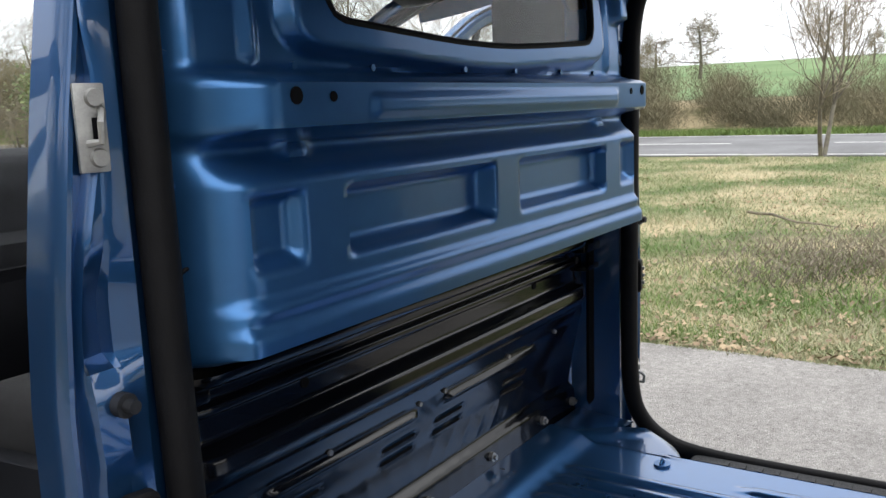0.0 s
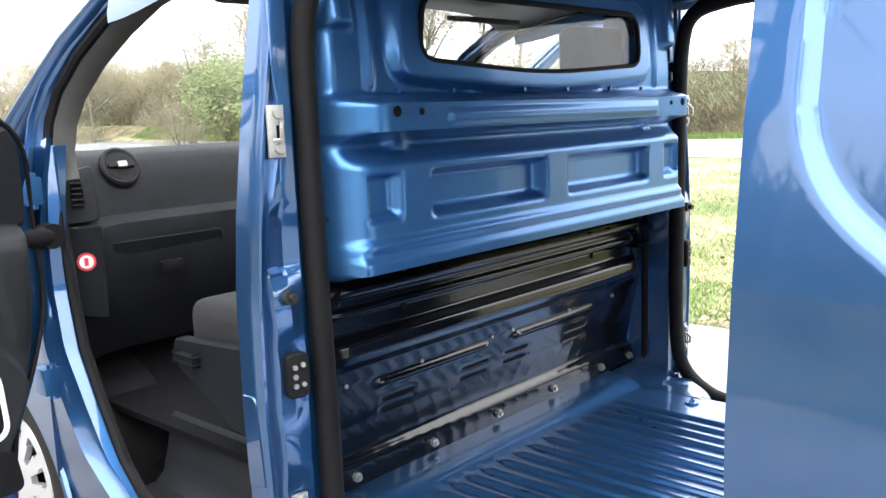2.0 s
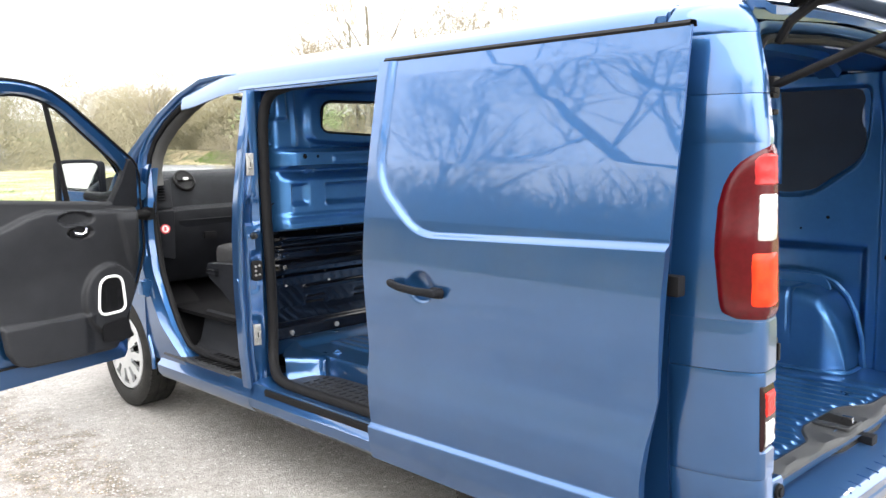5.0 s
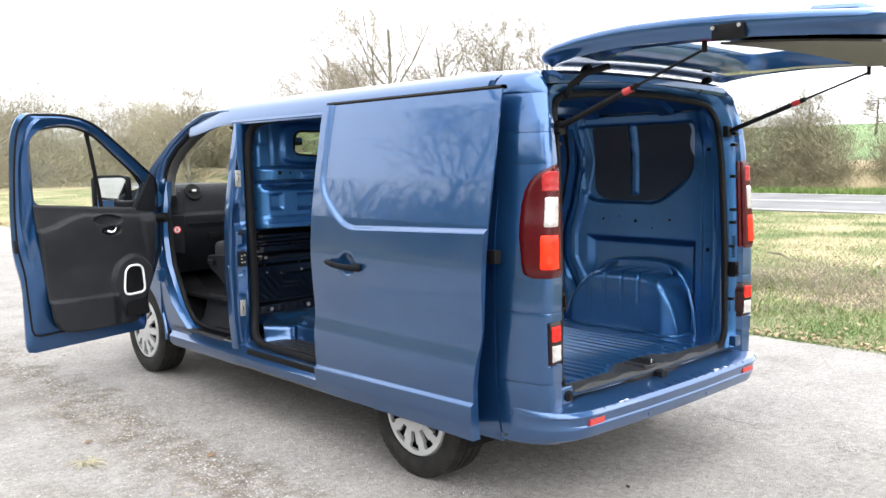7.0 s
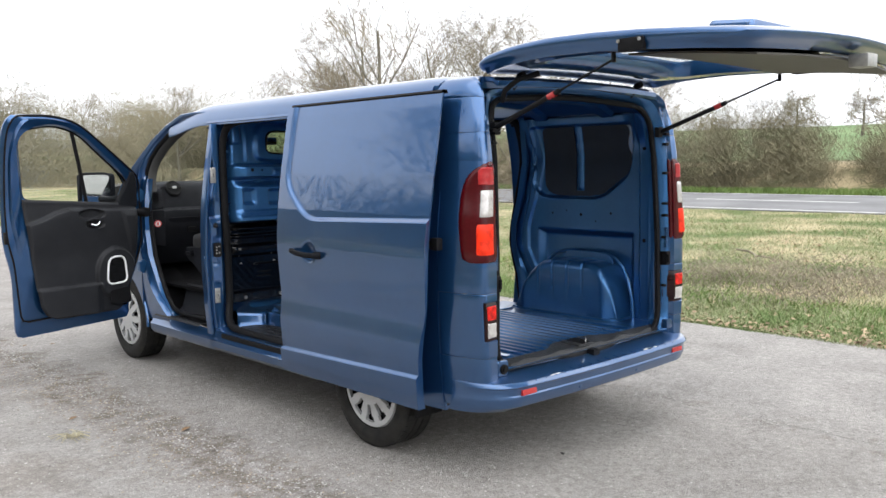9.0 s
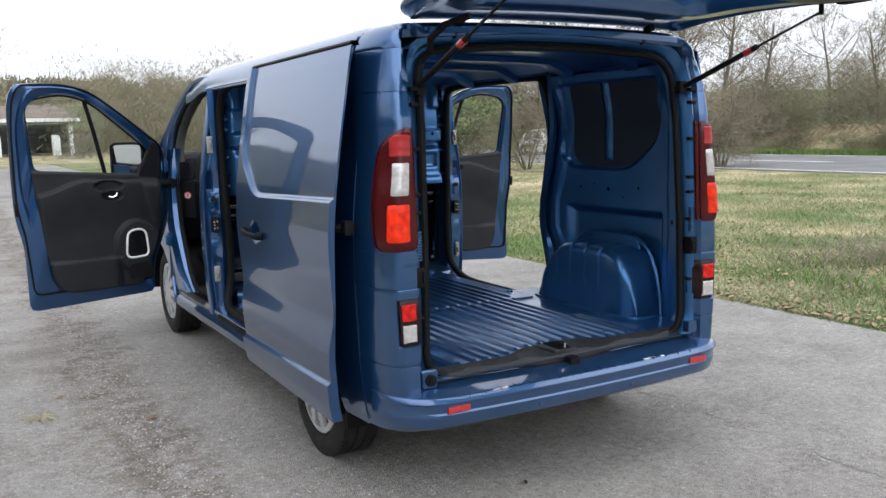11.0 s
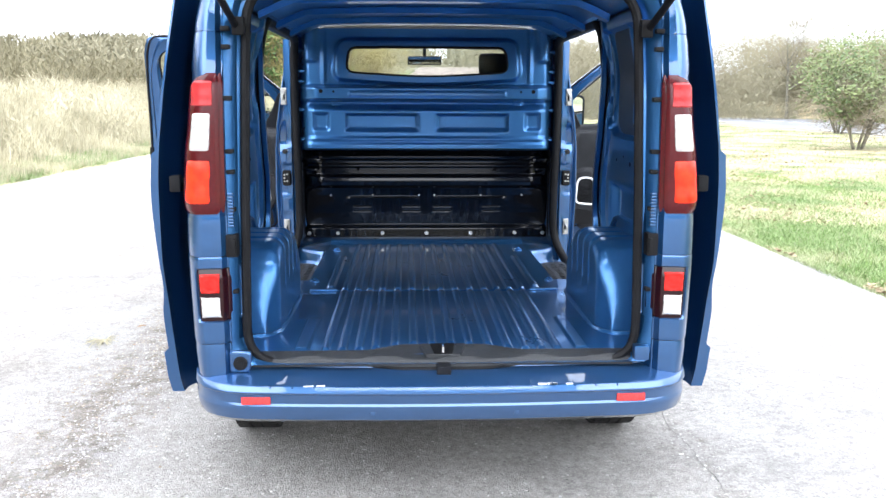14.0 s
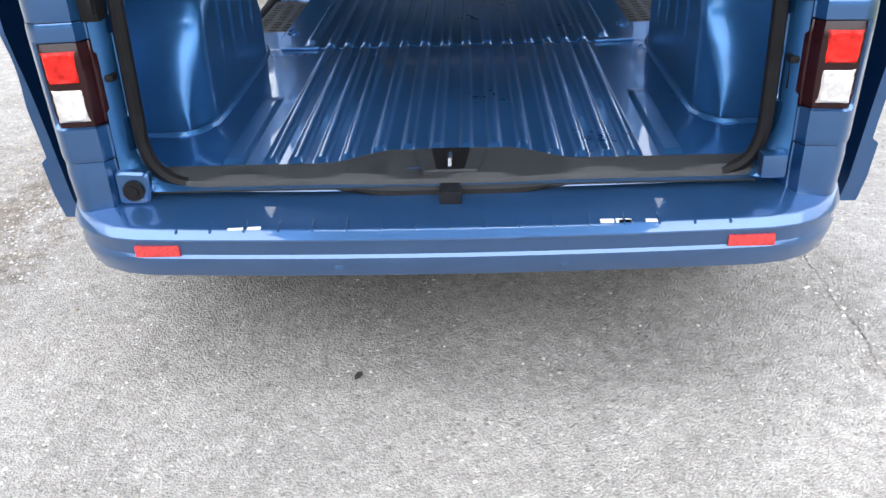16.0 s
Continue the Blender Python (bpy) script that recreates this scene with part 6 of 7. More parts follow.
    ring(bm, [[(-half(z), min(3.675, FRONT_Y - 0.51 * math.sqrt(max(0.0, 1 - ((z - ARCH_Z) / 0.43) ** 2))), z) for z in zz], [(-half(z) + 0.002, jy(z) + 0.055 + 0.01 * math.sin(z * 11), z) for z in zz], [(-half(z) + 0.03, jy(z) + 0.03, z) for z in zz], [(-half(z) + 0.04, jy(z) + 0.012, z) for z in zz], [(-half(z) + 0.085, jy(z), z) for z in zz], [(-0.872, jy(z) - 0.012, z) for z in zz], [(-0.85, jy(z) + 0.02, z) for z in zz], [(-0.82, jy(z) + 0.12, z) for z in zz]], closed=False)
    flip(bm, side)
    part("hinge_post", bm, PAINT, van, sharp=30)
    # sill under the front door
    bm = bmesh.new()
    ring(bm, [[(x, y, z) for y in span(2.60, 3.56, 14)] for x, z in ((-0.92, 0.30), (-0.945, 0.33), (-0.95, 0.375), (-0.93, 0.395), (-0.92, 0.44))], closed=False)
    flip(bm, side)
    part("front_sill", bm, PAINT, van)
    bm = bmesh.new()
    ring(bm, [[(x, y, z) for y in span(2.80, 3.50, 14)] for x, z in ((-0.942, 0.44), (-0.93, 0.452), (-0.74, 0.455), (-0.71, 0.48), (-0.70, 0.52))], closed=False)
    flip(bm, side)
    step = part("entry_step", bm, PLASTIC_LT, van, "dark grey plastic entry step")
    bm = bmesh.new()
    ring(bm, [[(x, y, z) for y in span(2.80, 3.50, 6)] for x, z in ((-0.699, 0.515), (-0.668, 0.64), (-0.655, 0.652))], closed=False)
    flip(bm, side)
    part("riser", bm, PLASTIC_LT, step)
    for k in range(9):
        bm = bmesh.new()
        box(bm, -0.905, -0.755, 2.84 + k * 0.045, 2.855 + k * 0.045, 0.453, 0.460)
        flip(bm, side)
        part("tread", bm, RUBBER, step)
    # front wing
    warch = lambda y: max(0.36, ARCH_Z + 0.43 * math.sqrt(max(0.0, 1 - ((y - FRONT_Y) / 0.51) ** 2)))
    bm = bmesh.new()
    top = table([(3.6, 1.50), (3.85, 1.43), (4.0, 1.33), (4.2, 1.21), (4.6, 1.08), (4.85, 0.98)])
    sheet(bm, lambda y, v: Vector((-(half(max(0.9, warch(y) * (1 - v) + top(y) * v)) - 0.10 * smooth(4.45, 4.95, y) - 0.03 * v * v), y, warch(y) * (1 - v) + top(y) * v)), span(3.66, 4.86, 50), span(0, 1, 14), 0.015, toward=(1, 0, 0))
    tube(bm, [(-0.94, FRONT_Y - 0.51 * math.cos(a), ARCH_Z + 0.43 * math.sin(a)) for a in span(0, math.pi, 24)], 0.012, 6)
    flip(bm, side)
    part("front_wing", bm, PAINT, van)
    bm = bmesh.new()
    slab(bm, rounded([(0.02, 0.0), (0.36, 0.02), (0.34, -0.11), (0.02, -0.12)], 0.02), lambda u, v, w: Vector((side * (0.28 + u * 0.9), 3.20 + v, 1.838 + 0.14 * v - w)), 0.018, 0.004)
    part("sun_visor", bm, PLASTIC_LT, van)
bm = bmesh.new()
sheet(bm, lambda x, v: Vector((x * (0.76 + 0.10 * v), 3.32 + 0.98 * v - 0.10 * x * x, 1.925 - 0.03 * x * x - 0.57 * v)), span(-1, 1, 20), span(0, 1, 12), 0.006, toward=(0, 0.4, 0.9))
scr = part("windscreen", bm, GLASS, van)
scr.visible_shadow = False
bm = bmesh.new()
sheet(bm, lambda x, y: Vector((x, y, roof_z(x, y) - 0.055 - 0.05 * smooth(0.6, 0.8, abs(x)))), span(-0.80, 0.80, 16), span(2.68, 3.34, 8), 0.012, toward=(0, 0, 1))
part("headlining", bm, HEADLINER, van)
bm = bmesh.new()
box(bm, -0.12, 0.12, 3.40, 3.44, 1.715, 1.775, 0.015, 3)
tube(bm, [(0, 3.43, 1.76), (0, 3.42, 1.83)], 0.012, 8)
mr = part("rear_view_mirror", bm, PLASTIC, van)
bm = bmesh.new()
box(bm, -0.11, 0.11, 3.396, 3.40, 1.722, 1.768, 0.0)
part("mirror_glass", bm, MIRROR, mr)
bm = bmesh.new()
sheet(bm, lambda x, y: Vector((x * (0.84 - 0.12 * smooth(4.3, 4.95, y)), y, 1.37 - 0.30 * ((y - 4.25) / 0.65) ** 1.4 - 0.10 * abs(x) ** 3 if y > 4.25 else 1.37 - 0.10 * abs(x) ** 3)), span(-1, 1, 24), span(4.2, 4.88, 16), 0.015, toward=(0, 0, -1))
part("bonnet", bm, PAINT, van)
bm = bmesh.new()
sheet(bm, lambda x, z: Vector((x * 0.86, 5.0 - 0.16 * x * x - 0.10 * smooth(0.8, 1.1, z) - 0.05 * (1 - smooth(0.3, 0.45, z)), z)), span(-1, 1, 24), span(0.28, 1.06, 14), 0.02, toward=(0, -1, 0))
part("front_bumper", bm, PAINT, van)
bm = bmesh.new()
for k in range(3):
    box(bm, -0.45, 0.45, 4.93, 4.985, 0.78 + k * 0.06, 0.81 + k * 0.06, 0.008)
part("radiator_grille", bm, PLASTIC, van)
for side in (-1, 1):
    bm = bmesh.new()
    box(bm, -0.80, -0.52, 4.80, 4.93, 0.84, 1.0, 0.04, 3)
    flip(bm, side)
    part("headlamp", bm, LAMP_WHITE, van)
bm = bmesh.new()
sheet(bm, lambda x, z: Vector((x, 4.42, z)), span(-0.80, 0.80, 4), span(0.36, 1.36, 4), 0.02, toward=(0, 1, 0))
part("firewall", bm, RUBBER, van)

# ---- ground ----


def ground_z(x, y):
    z = 0.0
    z += 1.1 * smooth(7.4, 13, -x) + 2.0 * smooth(13, 40, -x)
    if x > 33.5:
        z += 1.3 * smooth(34.0, 38.0, x) + 6.0 * smooth(38, 170, x)
    z += 15 * smooth(210, 420, y) * smooth(-260, -150, x) * (1 - smooth(40, 170, x)) + 3.0 * smooth(70, 200, y) + 1.0 * smooth(34, 60, -y)
    return z - 0.02


def mesh_from(name, verts, faces, material):
    me = bpy.data.meshes.new(name)
    me.from_pydata(verts, [], faces)
    me.materials.append(material)
    return me


gx = sorted(set([-900, -500, -300, -260, -230, -200, -170, -140, -120, -100, -85, -70, -60, -50, -40] + [round(v, 2) for v in span(-32, 60, 92)] + [3.4, 3.6, 70, 85, 100, 120, 150, 180, 250, 400, 900]))
gy = sorted(set([-900, -500, -250, -120, -80, -60] + span(-50, 110, 80) + [130, 160, 200, 230, 260, 290, 320, 350, 380, 410, 450, 600, 900]))
bm = bmesh.new()
sheet(bm, lambda x, y: Vector((x, y, ground_z(x, y))), gx, gy)
ground = new("ground", finish(bm, "ground", TURF))
tagged(ground, "rough turf ground with worn grass", "ground", kind="structure")

nz = lambda s, k: noise.noise(Vector((s * k, 3.7, 1.3)))
bm = bmesh.new()
ys = span(-45, 62, 214)
sheet(bm, lambda u, y: Vector(((-7.1 + 0.25 * nz(y, 0.5) + 0.12 * nz(y, 2.1) + 0.012 * max(0, y - 28) ** 2 * (y < 58) + 10.6 * (y >= 58)) * (1 - u) + (3.52 + 0.06 * nz(y + 40, 0.6) + 0.05 * nz(y, 3.0)) * u, y, 0.0)), span(0, 1, 30), ys, 0.03, toward=(0, 0, -1))
layby = new("layby", finish(bm, "layby", ASPHALT))
tagged(layby, "worn pale grey asphalt lay-by with grit", "pavement", kind="structure")
bm = bmesh.new()
road_c = lambda y: 26.2 + 0.0009 * max(0, y - 10) ** 2
sheet(bm, lambda u, y: Vector((road_c(y) + u, y, 0.012)), [-5.6, -3, 0, 3, 5.6], span(-120, 140, 90), 0.04, toward=(0, 0, -1))
road = new("road", finish(bm, "road", ROADTOP))
tagged(road, "grey tarmac main road beyond the grass", "road", kind="structure")
bm = bmesh.new()
for k in range(-14, 18):
    y = k * 9.0
    box(bm, road_c(y) - 0.07, road_c(y) + 0.07, y, y + 6.0, 0.013, 0.018)
for s in (-5.2, 5.2):
    ring(bm, [[(road_c(y) + s + d, y, 0.017) for y in span(-110, 130, 80)] for d in (-0.08, 0.08)], closed=False)
tagged(new("road_marking", finish(bm, "road_marking", PAINTLINE)), "white painted road lines", "road marking", kind="structure")

bm = bmesh.new()
sheet(bm, lambda x, y: Vector((x, y, ground_z(x, y) + 0.3)), span(-270, 170, 22), [206, 225, 245, 265, 285, 305, 325, 350, 380, 410, 450])
tagged(new("hillside", finish(bm, "hillside", mat("wood_floor", (0.17, 0.155, 0.12), 0.95, var=0.3, scale=0.05, col2=(0.26, 0.245, 0.20)))), "brown leafless hillside in the distance", "hill", kind="structure")

# ---- trees, hedges and grass ----


def limb(V, F, pts, rs, n):
    """A tapered n-sided bar, appended to the lists V and F."""
    first = len(V)
    for i, p in enumerate(pts):
        d = (pts[min(i + 1, len(pts) - 1)] - pts[max(i - 1, 0)]).normalized()
        a = d.orthogonal().normalized()
        b = d.cross(a)
        for k in range(n):
            V.append(tuple(p + (a * math.cos(k * math.tau / n) + b * math.sin(k * math.tau / n)) * rs[i]))
    for i in range(len(pts) - 1):
        for k in range(n):
            F.append((first + i * n + k, first + i * n + (k + 1) % n, first + (i + 1) * n + (k + 1) % n, first + (i + 1) * n + k))


def grow(rng, out, p, d, length, r, level, top, up=0.12, spread=0.75, kids=(7, 6, 5, 4, 3), thin=0.006):
    """One limb and its branches; out[0] takes trunk and limbs, out[1] the twigs."""
    steps = 6 if level == 0 else 4 if level < 3 else 3
    pts, dirs = [p.copy()], []
    for i in range(steps):
        d = (d + Vector((rng.gauss(0, 1), rng.gauss(0, 1), rng.gauss(0, 0.6))) * (0.07 if level == 0 else 0.17) + Vector((0, 0, up * (0.3 if level == 0 else 1)))).normalized()
        p = p + d * (length / steps)
        pts.append(p.copy())
        dirs.append(d.copy())
    rs = [r * (1 - 0.72 * i / steps) for i in range(steps + 1)]
    V, F = out[0] if level < 2 else out[1]
    limb(V, F, pts, rs, 8 if level == 0 else 5 if level == 1 else 3)
    if level >= top:
        return
    for k in range(kids[level]):
        t = rng.uniform(0.28 if level == 0 else 0.15, 1.0)
        i = min(steps - 1, int(t * steps))
        q = pts[i].lerp(pts[i + 1], t * steps - i)
        a = rng.uniform(0, math.tau)
        side = dirs[i].orthogonal().normalized()
        side = Matrix.Rotation(a, 3, dirs[i]) @ side
        nd = (dirs[i] * (1 - spread) + side * spread * rng.uniform(0.7, 1.2)).normalized()
        grow(rng, out, q, nd, length * rng.uniform(0.42, 0.72) * (1.15 - 0.45 * t), max(thin, r * (1 - 0.72 * t) * rng.uniform(0.45, 0.65)), level + 1, top, up, spread, kids, thin)


def bare_tree(seed, height, r, label, top=4, stems=1, up=0.12, spread=0.75, kids=(8, 6, 5, 4, 3), lean=(0, 0), twig=None, name="bare_tree", category="tree", thin=0.006):
    rng = random.Random(seed)
    out = [([], []), ([], [])]
    for s in range(stems):
        a = s * math.tau / max(1, stems)
        tilt = Vector((math.cos(a), math.sin(a), 0)) * (0.45 if stems > 1 else 0) + Vector((lean[0], lean[1], 1))
        grow(rng, out, Vector((0.08 * math.cos(a), 0.08 * math.sin(a), -0.15)), tilt.normalized(), height * rng.uniform(0.62, 0.8), r, 0, top, up, spread, kids, thin)
    t = thing(name, label, category)
    for nm, (V, F), m in (("trunk", out[0], BARK), ("crown", out[1], twig or TWIG)):
        ob = new(nm, mesh_from(nm, V, F, m))
        ob.parent = t
    return t


def leafy(tree, seed, centre, radii, count, size, material, name="leaves"):
    """Adds small leaves, in uneven clumps, to a tree."""
    rng = random.Random(seed)
    V, F = [], []
    clumps = []
    while len(clumps) < max(12, count // 60):
        q = Vector((rng.uniform(-1, 1), rng.uniform(-1, 1), rng.uniform(-1, 1)))
        if 0.35 < q.length < 1:
            clumps.append((Vector(centre) + Vector((q.x * radii[0], q.y * radii[1], q.z * radii[2])), rng.uniform(0.12, 0.3) * min(radii)))
    for i in range(count):
        c, rad = rng.choice(clumps)
        p = c + Vector((rng.gauss(0, rad), rng.gauss(0, rad), rng.gauss(0, rad * 0.8)))
        a = Vector((rng.gauss(0, 1), rng.gauss(0, 1), rng.gauss(0, 1))).normalized()
        b = a.orthogonal().normalized()
        s = size * rng.uniform(0.6, 1.4)
        k = len(V)
        V += [tuple(p), tuple(p + a * s * 0.5 + b * s * 0.28), tuple(p + a * s), tuple(p + a * s * 0.5 - b * s * 0.28)]
        F.append((k, k + 1, k + 2, k + 3))
    ob = new(name, mesh_from(name, V, F, material))
    ob.parent = tree
    return tree


def thicket(name, label, seed, spots, material, per=220, wide=0.03, category="hedge"):
    """Tangled shrubs at the spots (x, y, reach, height), one object of kind stuff."""
    rng = random.Random(seed)
    V, F = [], []
    for x, y, reach, h in spots:
        z = ground_z(x, y)
        for i in range(per):
            a = rng.uniform(0, math.tau)
            b = Vector((x + rng.gauss(0, reach * 0.35), y + rng.gauss(0, reach * 0.35), z + h * rng.random() ** 1.6 * 0.75))
            d = Vector((math.cos(a) * rng.uniform(0.1, 0.8), math.sin(a) * rng.uniform(0.1, 0.8), rng.uniform(0.2, 1))).normalized()
            ln = min(max(0.75, wide * 16), h * rng.uniform(0.12, 0.42))
            bend = Vector((rng.gauss(0, 0.25), rng.gauss(0, 0.25), rng.gauss(0, 0.1))) * ln
            e = b + d * ln + bend
            m = b + d * ln * 0.5
            s = d.orthogonal().normalized() * wide * rng.uniform(0.4, 1.2)
            k = len(V)
            V += [tuple(b - s), tuple(b + s), tuple(m + s * 0.7), tuple(m - s * 0.7), tuple(e)]
            F += [(k, k + 1, k + 2, k + 3), (k + 3, k + 2, k + 4)]
    return tagged(new(name, mesh_from(name, V, F, material)), label, category, kind="stuff")


def at(x, y, turn=0, s=1.0):
    return pose(x, y, ground_z(x, y), 0, 0, turn) @ Matrix.Diagonal((s, s, s, 1))


def place(tree, x, y, turn=0, s=1.0):
    tree.matrix_basis = at(x, y, turn, s)


def again(tree, x, y, turn=0, s=1.0):
    """A copy of a tree, turned and scaled."""
    c = copy_thing(tree, at(x, y, turn, 1.0))
    c.scale = (s, s, s)
    return c


tall = bare_tree(11, 13.0, 0.20, "tall bare roadside tree with fine grey twigs", kids=(13, 8, 6, 4, 3), thin=0.0095, spread=0.62)
place(tall, 38, 50, 0)
tall2 = bare_tree(12, 11.0, 0.17, "bare spreading tree with pale twigs", kids=(12, 8, 6, 4, 3), spread=0.7, thin=0.0095)
place(tall2, 40, 36, 0)
oak = bare_tree(13, 9.0, 0.26, "round bare oak on the field's ridge", kids=(12, 7, 6, 4, 3), spread=0.95, up=0.04, thin=0.02)
place(oak, 88, 28.5, 0, 0.9)
slim = bare_tree(14, 6.0, 0.06, "slender bare roadside tree beside the verge", stems=2, kids=(11, 6, 4, 3, 3), spread=0.5, up=0.2)
place(slim, 20.6, 5.4)
shrub = bare_tree(15, 4.2, 0.05, "wide bare shrub with arching pale branches", stems=6, kids=(9, 6, 4, 3, 3), spread=0.9, up=-0.02, name="bare_shrub", category="shrub")
place(shrub, 21.5, 19)
rng = random.Random(21)
for x, y, k, s in ((42, 62, 0, 1.05), (36, 60, 1, 0.9), (33, 72, 0, 0.8), (46, 46, 1, 1.1), (36, 43, 1, 0.75), (52, 56, 0, 1.2), (30, 84, 1, 0.9), (24, 92, 0, 0.8), (44, 28, 1, 0.7), (41, 42, 0, 0.95), (40, 33, 1, 0.8), (18, 96, 1, 0.8), (36, 52, 1, 0.9), (34, 47, 0, 0.7), (56, 40, 1, 0.9)):
    again(tall if k == 0 else tall2, x, y, rng.uniform(0, 360), s)
for x, y, s in ((96, 36, 0.7), (110, 50, 0.8), (100, 14, 0.55)):
    again(oak, x, y, rng.uniform(0, 360), s)
for x, y, s in ((22.5, 25, 0.9), (24.0, 30, 0.8), (20.5, 38, 0.9)):
    again(shrub, x, y, rng.uniform(0, 360), s)
forked = bare_tree(19, 14.5, 0.24, "tall forked bare tree with few thick limbs", kids=(6, 4, 4, 3, 2), thin=0.02, spread=0.55, up=0.2)
place(forked, 33.6, 44)
# great tree on the bank beside the lay-by, seen in the paint
great = bare_tree(31, 15.0, 0.34, "large bare tree on the bank beside the lay-by", lean=(0.1, -0.28), kids=(11, 7, 5, 4, 3), spread=0.85)
place(great, -11.5, 7.0)
again(tall, -17, 20, 40, 0.9)
again(tall2, -16, -4, 200, 0.9)
again(tall, -20, -14, 100, 1.0)
# ivy-clad tree and hazel beyond the lay-by's far end
ivy = bare_tree(41, 12.0, 0.24, "ivy-clad tree with dark green leaves beyond the lay-by", kids=(9, 6, 5, 4, 3), name="ivy_tree")
leafy(ivy, 42, (0, 0, 4.6), (2.1, 2.1, 4.4), 6500, 0.20, LEAF, "ivy")
place(ivy, -7.2, 38)
ivy2 = again(ivy, -4.6, 46, 120, 0.8)
hazel = bare_tree(43, 8.5, 0.08, "hazel thicket hung with yellow-brown catkins", stems=9, kids=(10, 7, 5, 4, 3), spread=0.6, twig=mat("hazel_catkins", (0.20, 0.16, 0.06), 0.9, var=0.3, scale=0.8, col2=(0.36, 0.30, 0.12), island=0.5), name="hazel", category="shrub")
place(hazel, -4.6, 39)
again(hazel, -3.4, 47, 70, 0.8)
again(hazel, -6.5, 42, 190, 1.05)
# evergreen bush on the grass
bush = bare_tree(51, 3.4, 0.05, "bushy green evergreen shrub on the grass", stems=6, kids=(8, 6, 4, 3, 3), spread=0.8, name="evergreen_bush", category="bush")
leafy(bush, 52, (0, 0, 2.2), (1.7, 1.5, 1.3), 7000, 0.11, BUD, "leaves")
place(bush, 14.2, 24.2)
again(shrub, 17.0, 24.5, 80, 0.8)
again(bush, 46, 57, 50, 0.8)

spots = []
rng = random.Random(5)
for i in range(340):
    y = rng.uniform(-30, 130)
    spots.append((road_c(y) + 7.6 + rng.uniform(0, 4.5), y, 1.6, rng.uniform(1.2, 2.0) + (1.0 + 2.0 * rng.random()) * smooth(10, 18, y)))
thicket("roadside_hedge", "tangled brown hedge and brambles behind the road", 6, spots, HEDGE, 1000, 0.010)
spots = [(rng.uniform(-5, 62), rng.uniform(66, 112), 3.5, rng.uniform(6.5, 13.5)) for i in range(230)]
spots = [q for q in spots if not (0.0 < math.atan2(q[0] + 1.5, q[1] + 3) < 0.105 and q[1] < 97)]
spots = spots + [(rng.uniform(48, 75), rng.uniform(30, 70), 3.0, rng.uniform(3, 7)) for i in range(90)]
rw = random.Random(17)
thicket("hill_wood", "leafless brown wood on the distant hill", 18, [(rw.uniform(-190, 110), rw.uniform(345, 430), 9.0, rw.uniform(8, 13)) for i in range(170)] + [(rw.uniform(-230, -20), rw.uniform(225, 345), 9.0, rw.uniform(5, 10)) for i in range(150)], FARWOOD, 150, 0.45, "woodland")
rb = random.Random(29)
brush = []
for i in range(150):
    y = rb.uniform(48, 112)
    brush.append((road_c(y) + rb.uniform(8.5, 14), y, 2.6, (1.3 + 0.083 * y) * rb.uniform(0.72, 1.02)))
thicket("roadside_brush", "tall yellow-brown leafless brush beyond the road", 30, brush, mat("catkin_brush", (0.17, 0.145, 0.065), 0.95, var=0.3, scale=0.15, col2=(0.29, 0.25, 0.13), island=0.4), 900, 0.018, "brush")
thicket("far_woodland", "distant brown leafless woodland", 7, spots, FARWOOD, 640, 0.026, "woodland")
spots = [(rng.uniform(-40, -15), rng.uniform(-30, 70), 2.2, rng.uniform(2, 3.8)) for i in range(150)]
spots += [(rng.uniform(-17, -11.5), rng.uniform(-26, 17), 2.4, rng.uniform(2.3, 3.8)) for i in range(170)]
thicket("bank_thicket", "brown thicket along the top of the bank", 8, spots, HEDGE, 520, 0.021, "thicket")
spots = [(rng.uniform(-15, -8.8), rng.uniform(-5, 46), 1.0, rng.uniform(0.7, 1.5)) for i in range(260)]
thicket("bank_brambles", "tangle of dry brambles and stalks on the bank", 10, spots, DRYGRASS, 300, 0.008, "brambles")
# Never in view: added to darken what the van's rear-facing paint reflects.
spots = [(rng.uniform(-40, 26), rng.uniform(-56, -40), 3.2, rng.uniform(3.5, 6.0)) for i in range(130)]
thicket("rear_reflection_screen", "unseen twig screen behind the lay-by, added to dim reflections", 9, spots, HEDGE, 420, 0.06, "thicket")


def blades(name, label, seed, count, where, height, width, material, category, lean=0.5):
    """Single blades, each a bent sliver, one object of kind stuff."""
    rng = random.Random(seed)
    V, F = [], []
    for i in range(count):
        x, y, g = where(rng)
        z = ground_z(x, y)
        h = height * g * rng.uniform(0.5, 1.3)
        a = rng.uniform(0, math.tau)
        w = width * rng.uniform(0.6, 1.4)
        dx, dy = rng.gauss(0, lean) * h, rng.gauss(0, lean) * h
        k = len(V)
        V += [(x - w * math.cos(a), y - w * math.sin(a), z - 0.01), (x + w * math.cos(a), y + w * math.sin(a), z - 0.01), (x + dx, y + dy, z + h)]
        F.append((k, k + 1, k + 2))
    return tagged(new(name, mesh_from(name, V, F, material)), label, category, kind="stuff")


def verge(rng):
    x = 3.5 + 16.8 * rng.random() ** 1.9
    y = rng.uniform(-4, 14) if rng.random() < 0.55 else rng.uniform(-6, 60)
    if math.hypot((x - 6.3) / 1.5, (y - 2.1) / 1.2) < rng.uniform(0.5, 1.2):
        return 3.6 + rng.random(), y, 0.5
    g = 0.55 + 0.9 * max(0, noise.noise(Vector((x * 0.5, y * 0.5, 0)))) + 0.5 * max(0, noise.noise(Vector((x * 0.13, y * 0.13, 5))))
    return x, y, g * (0.6 + 0.4 * smooth(3.5, 4.4, x))


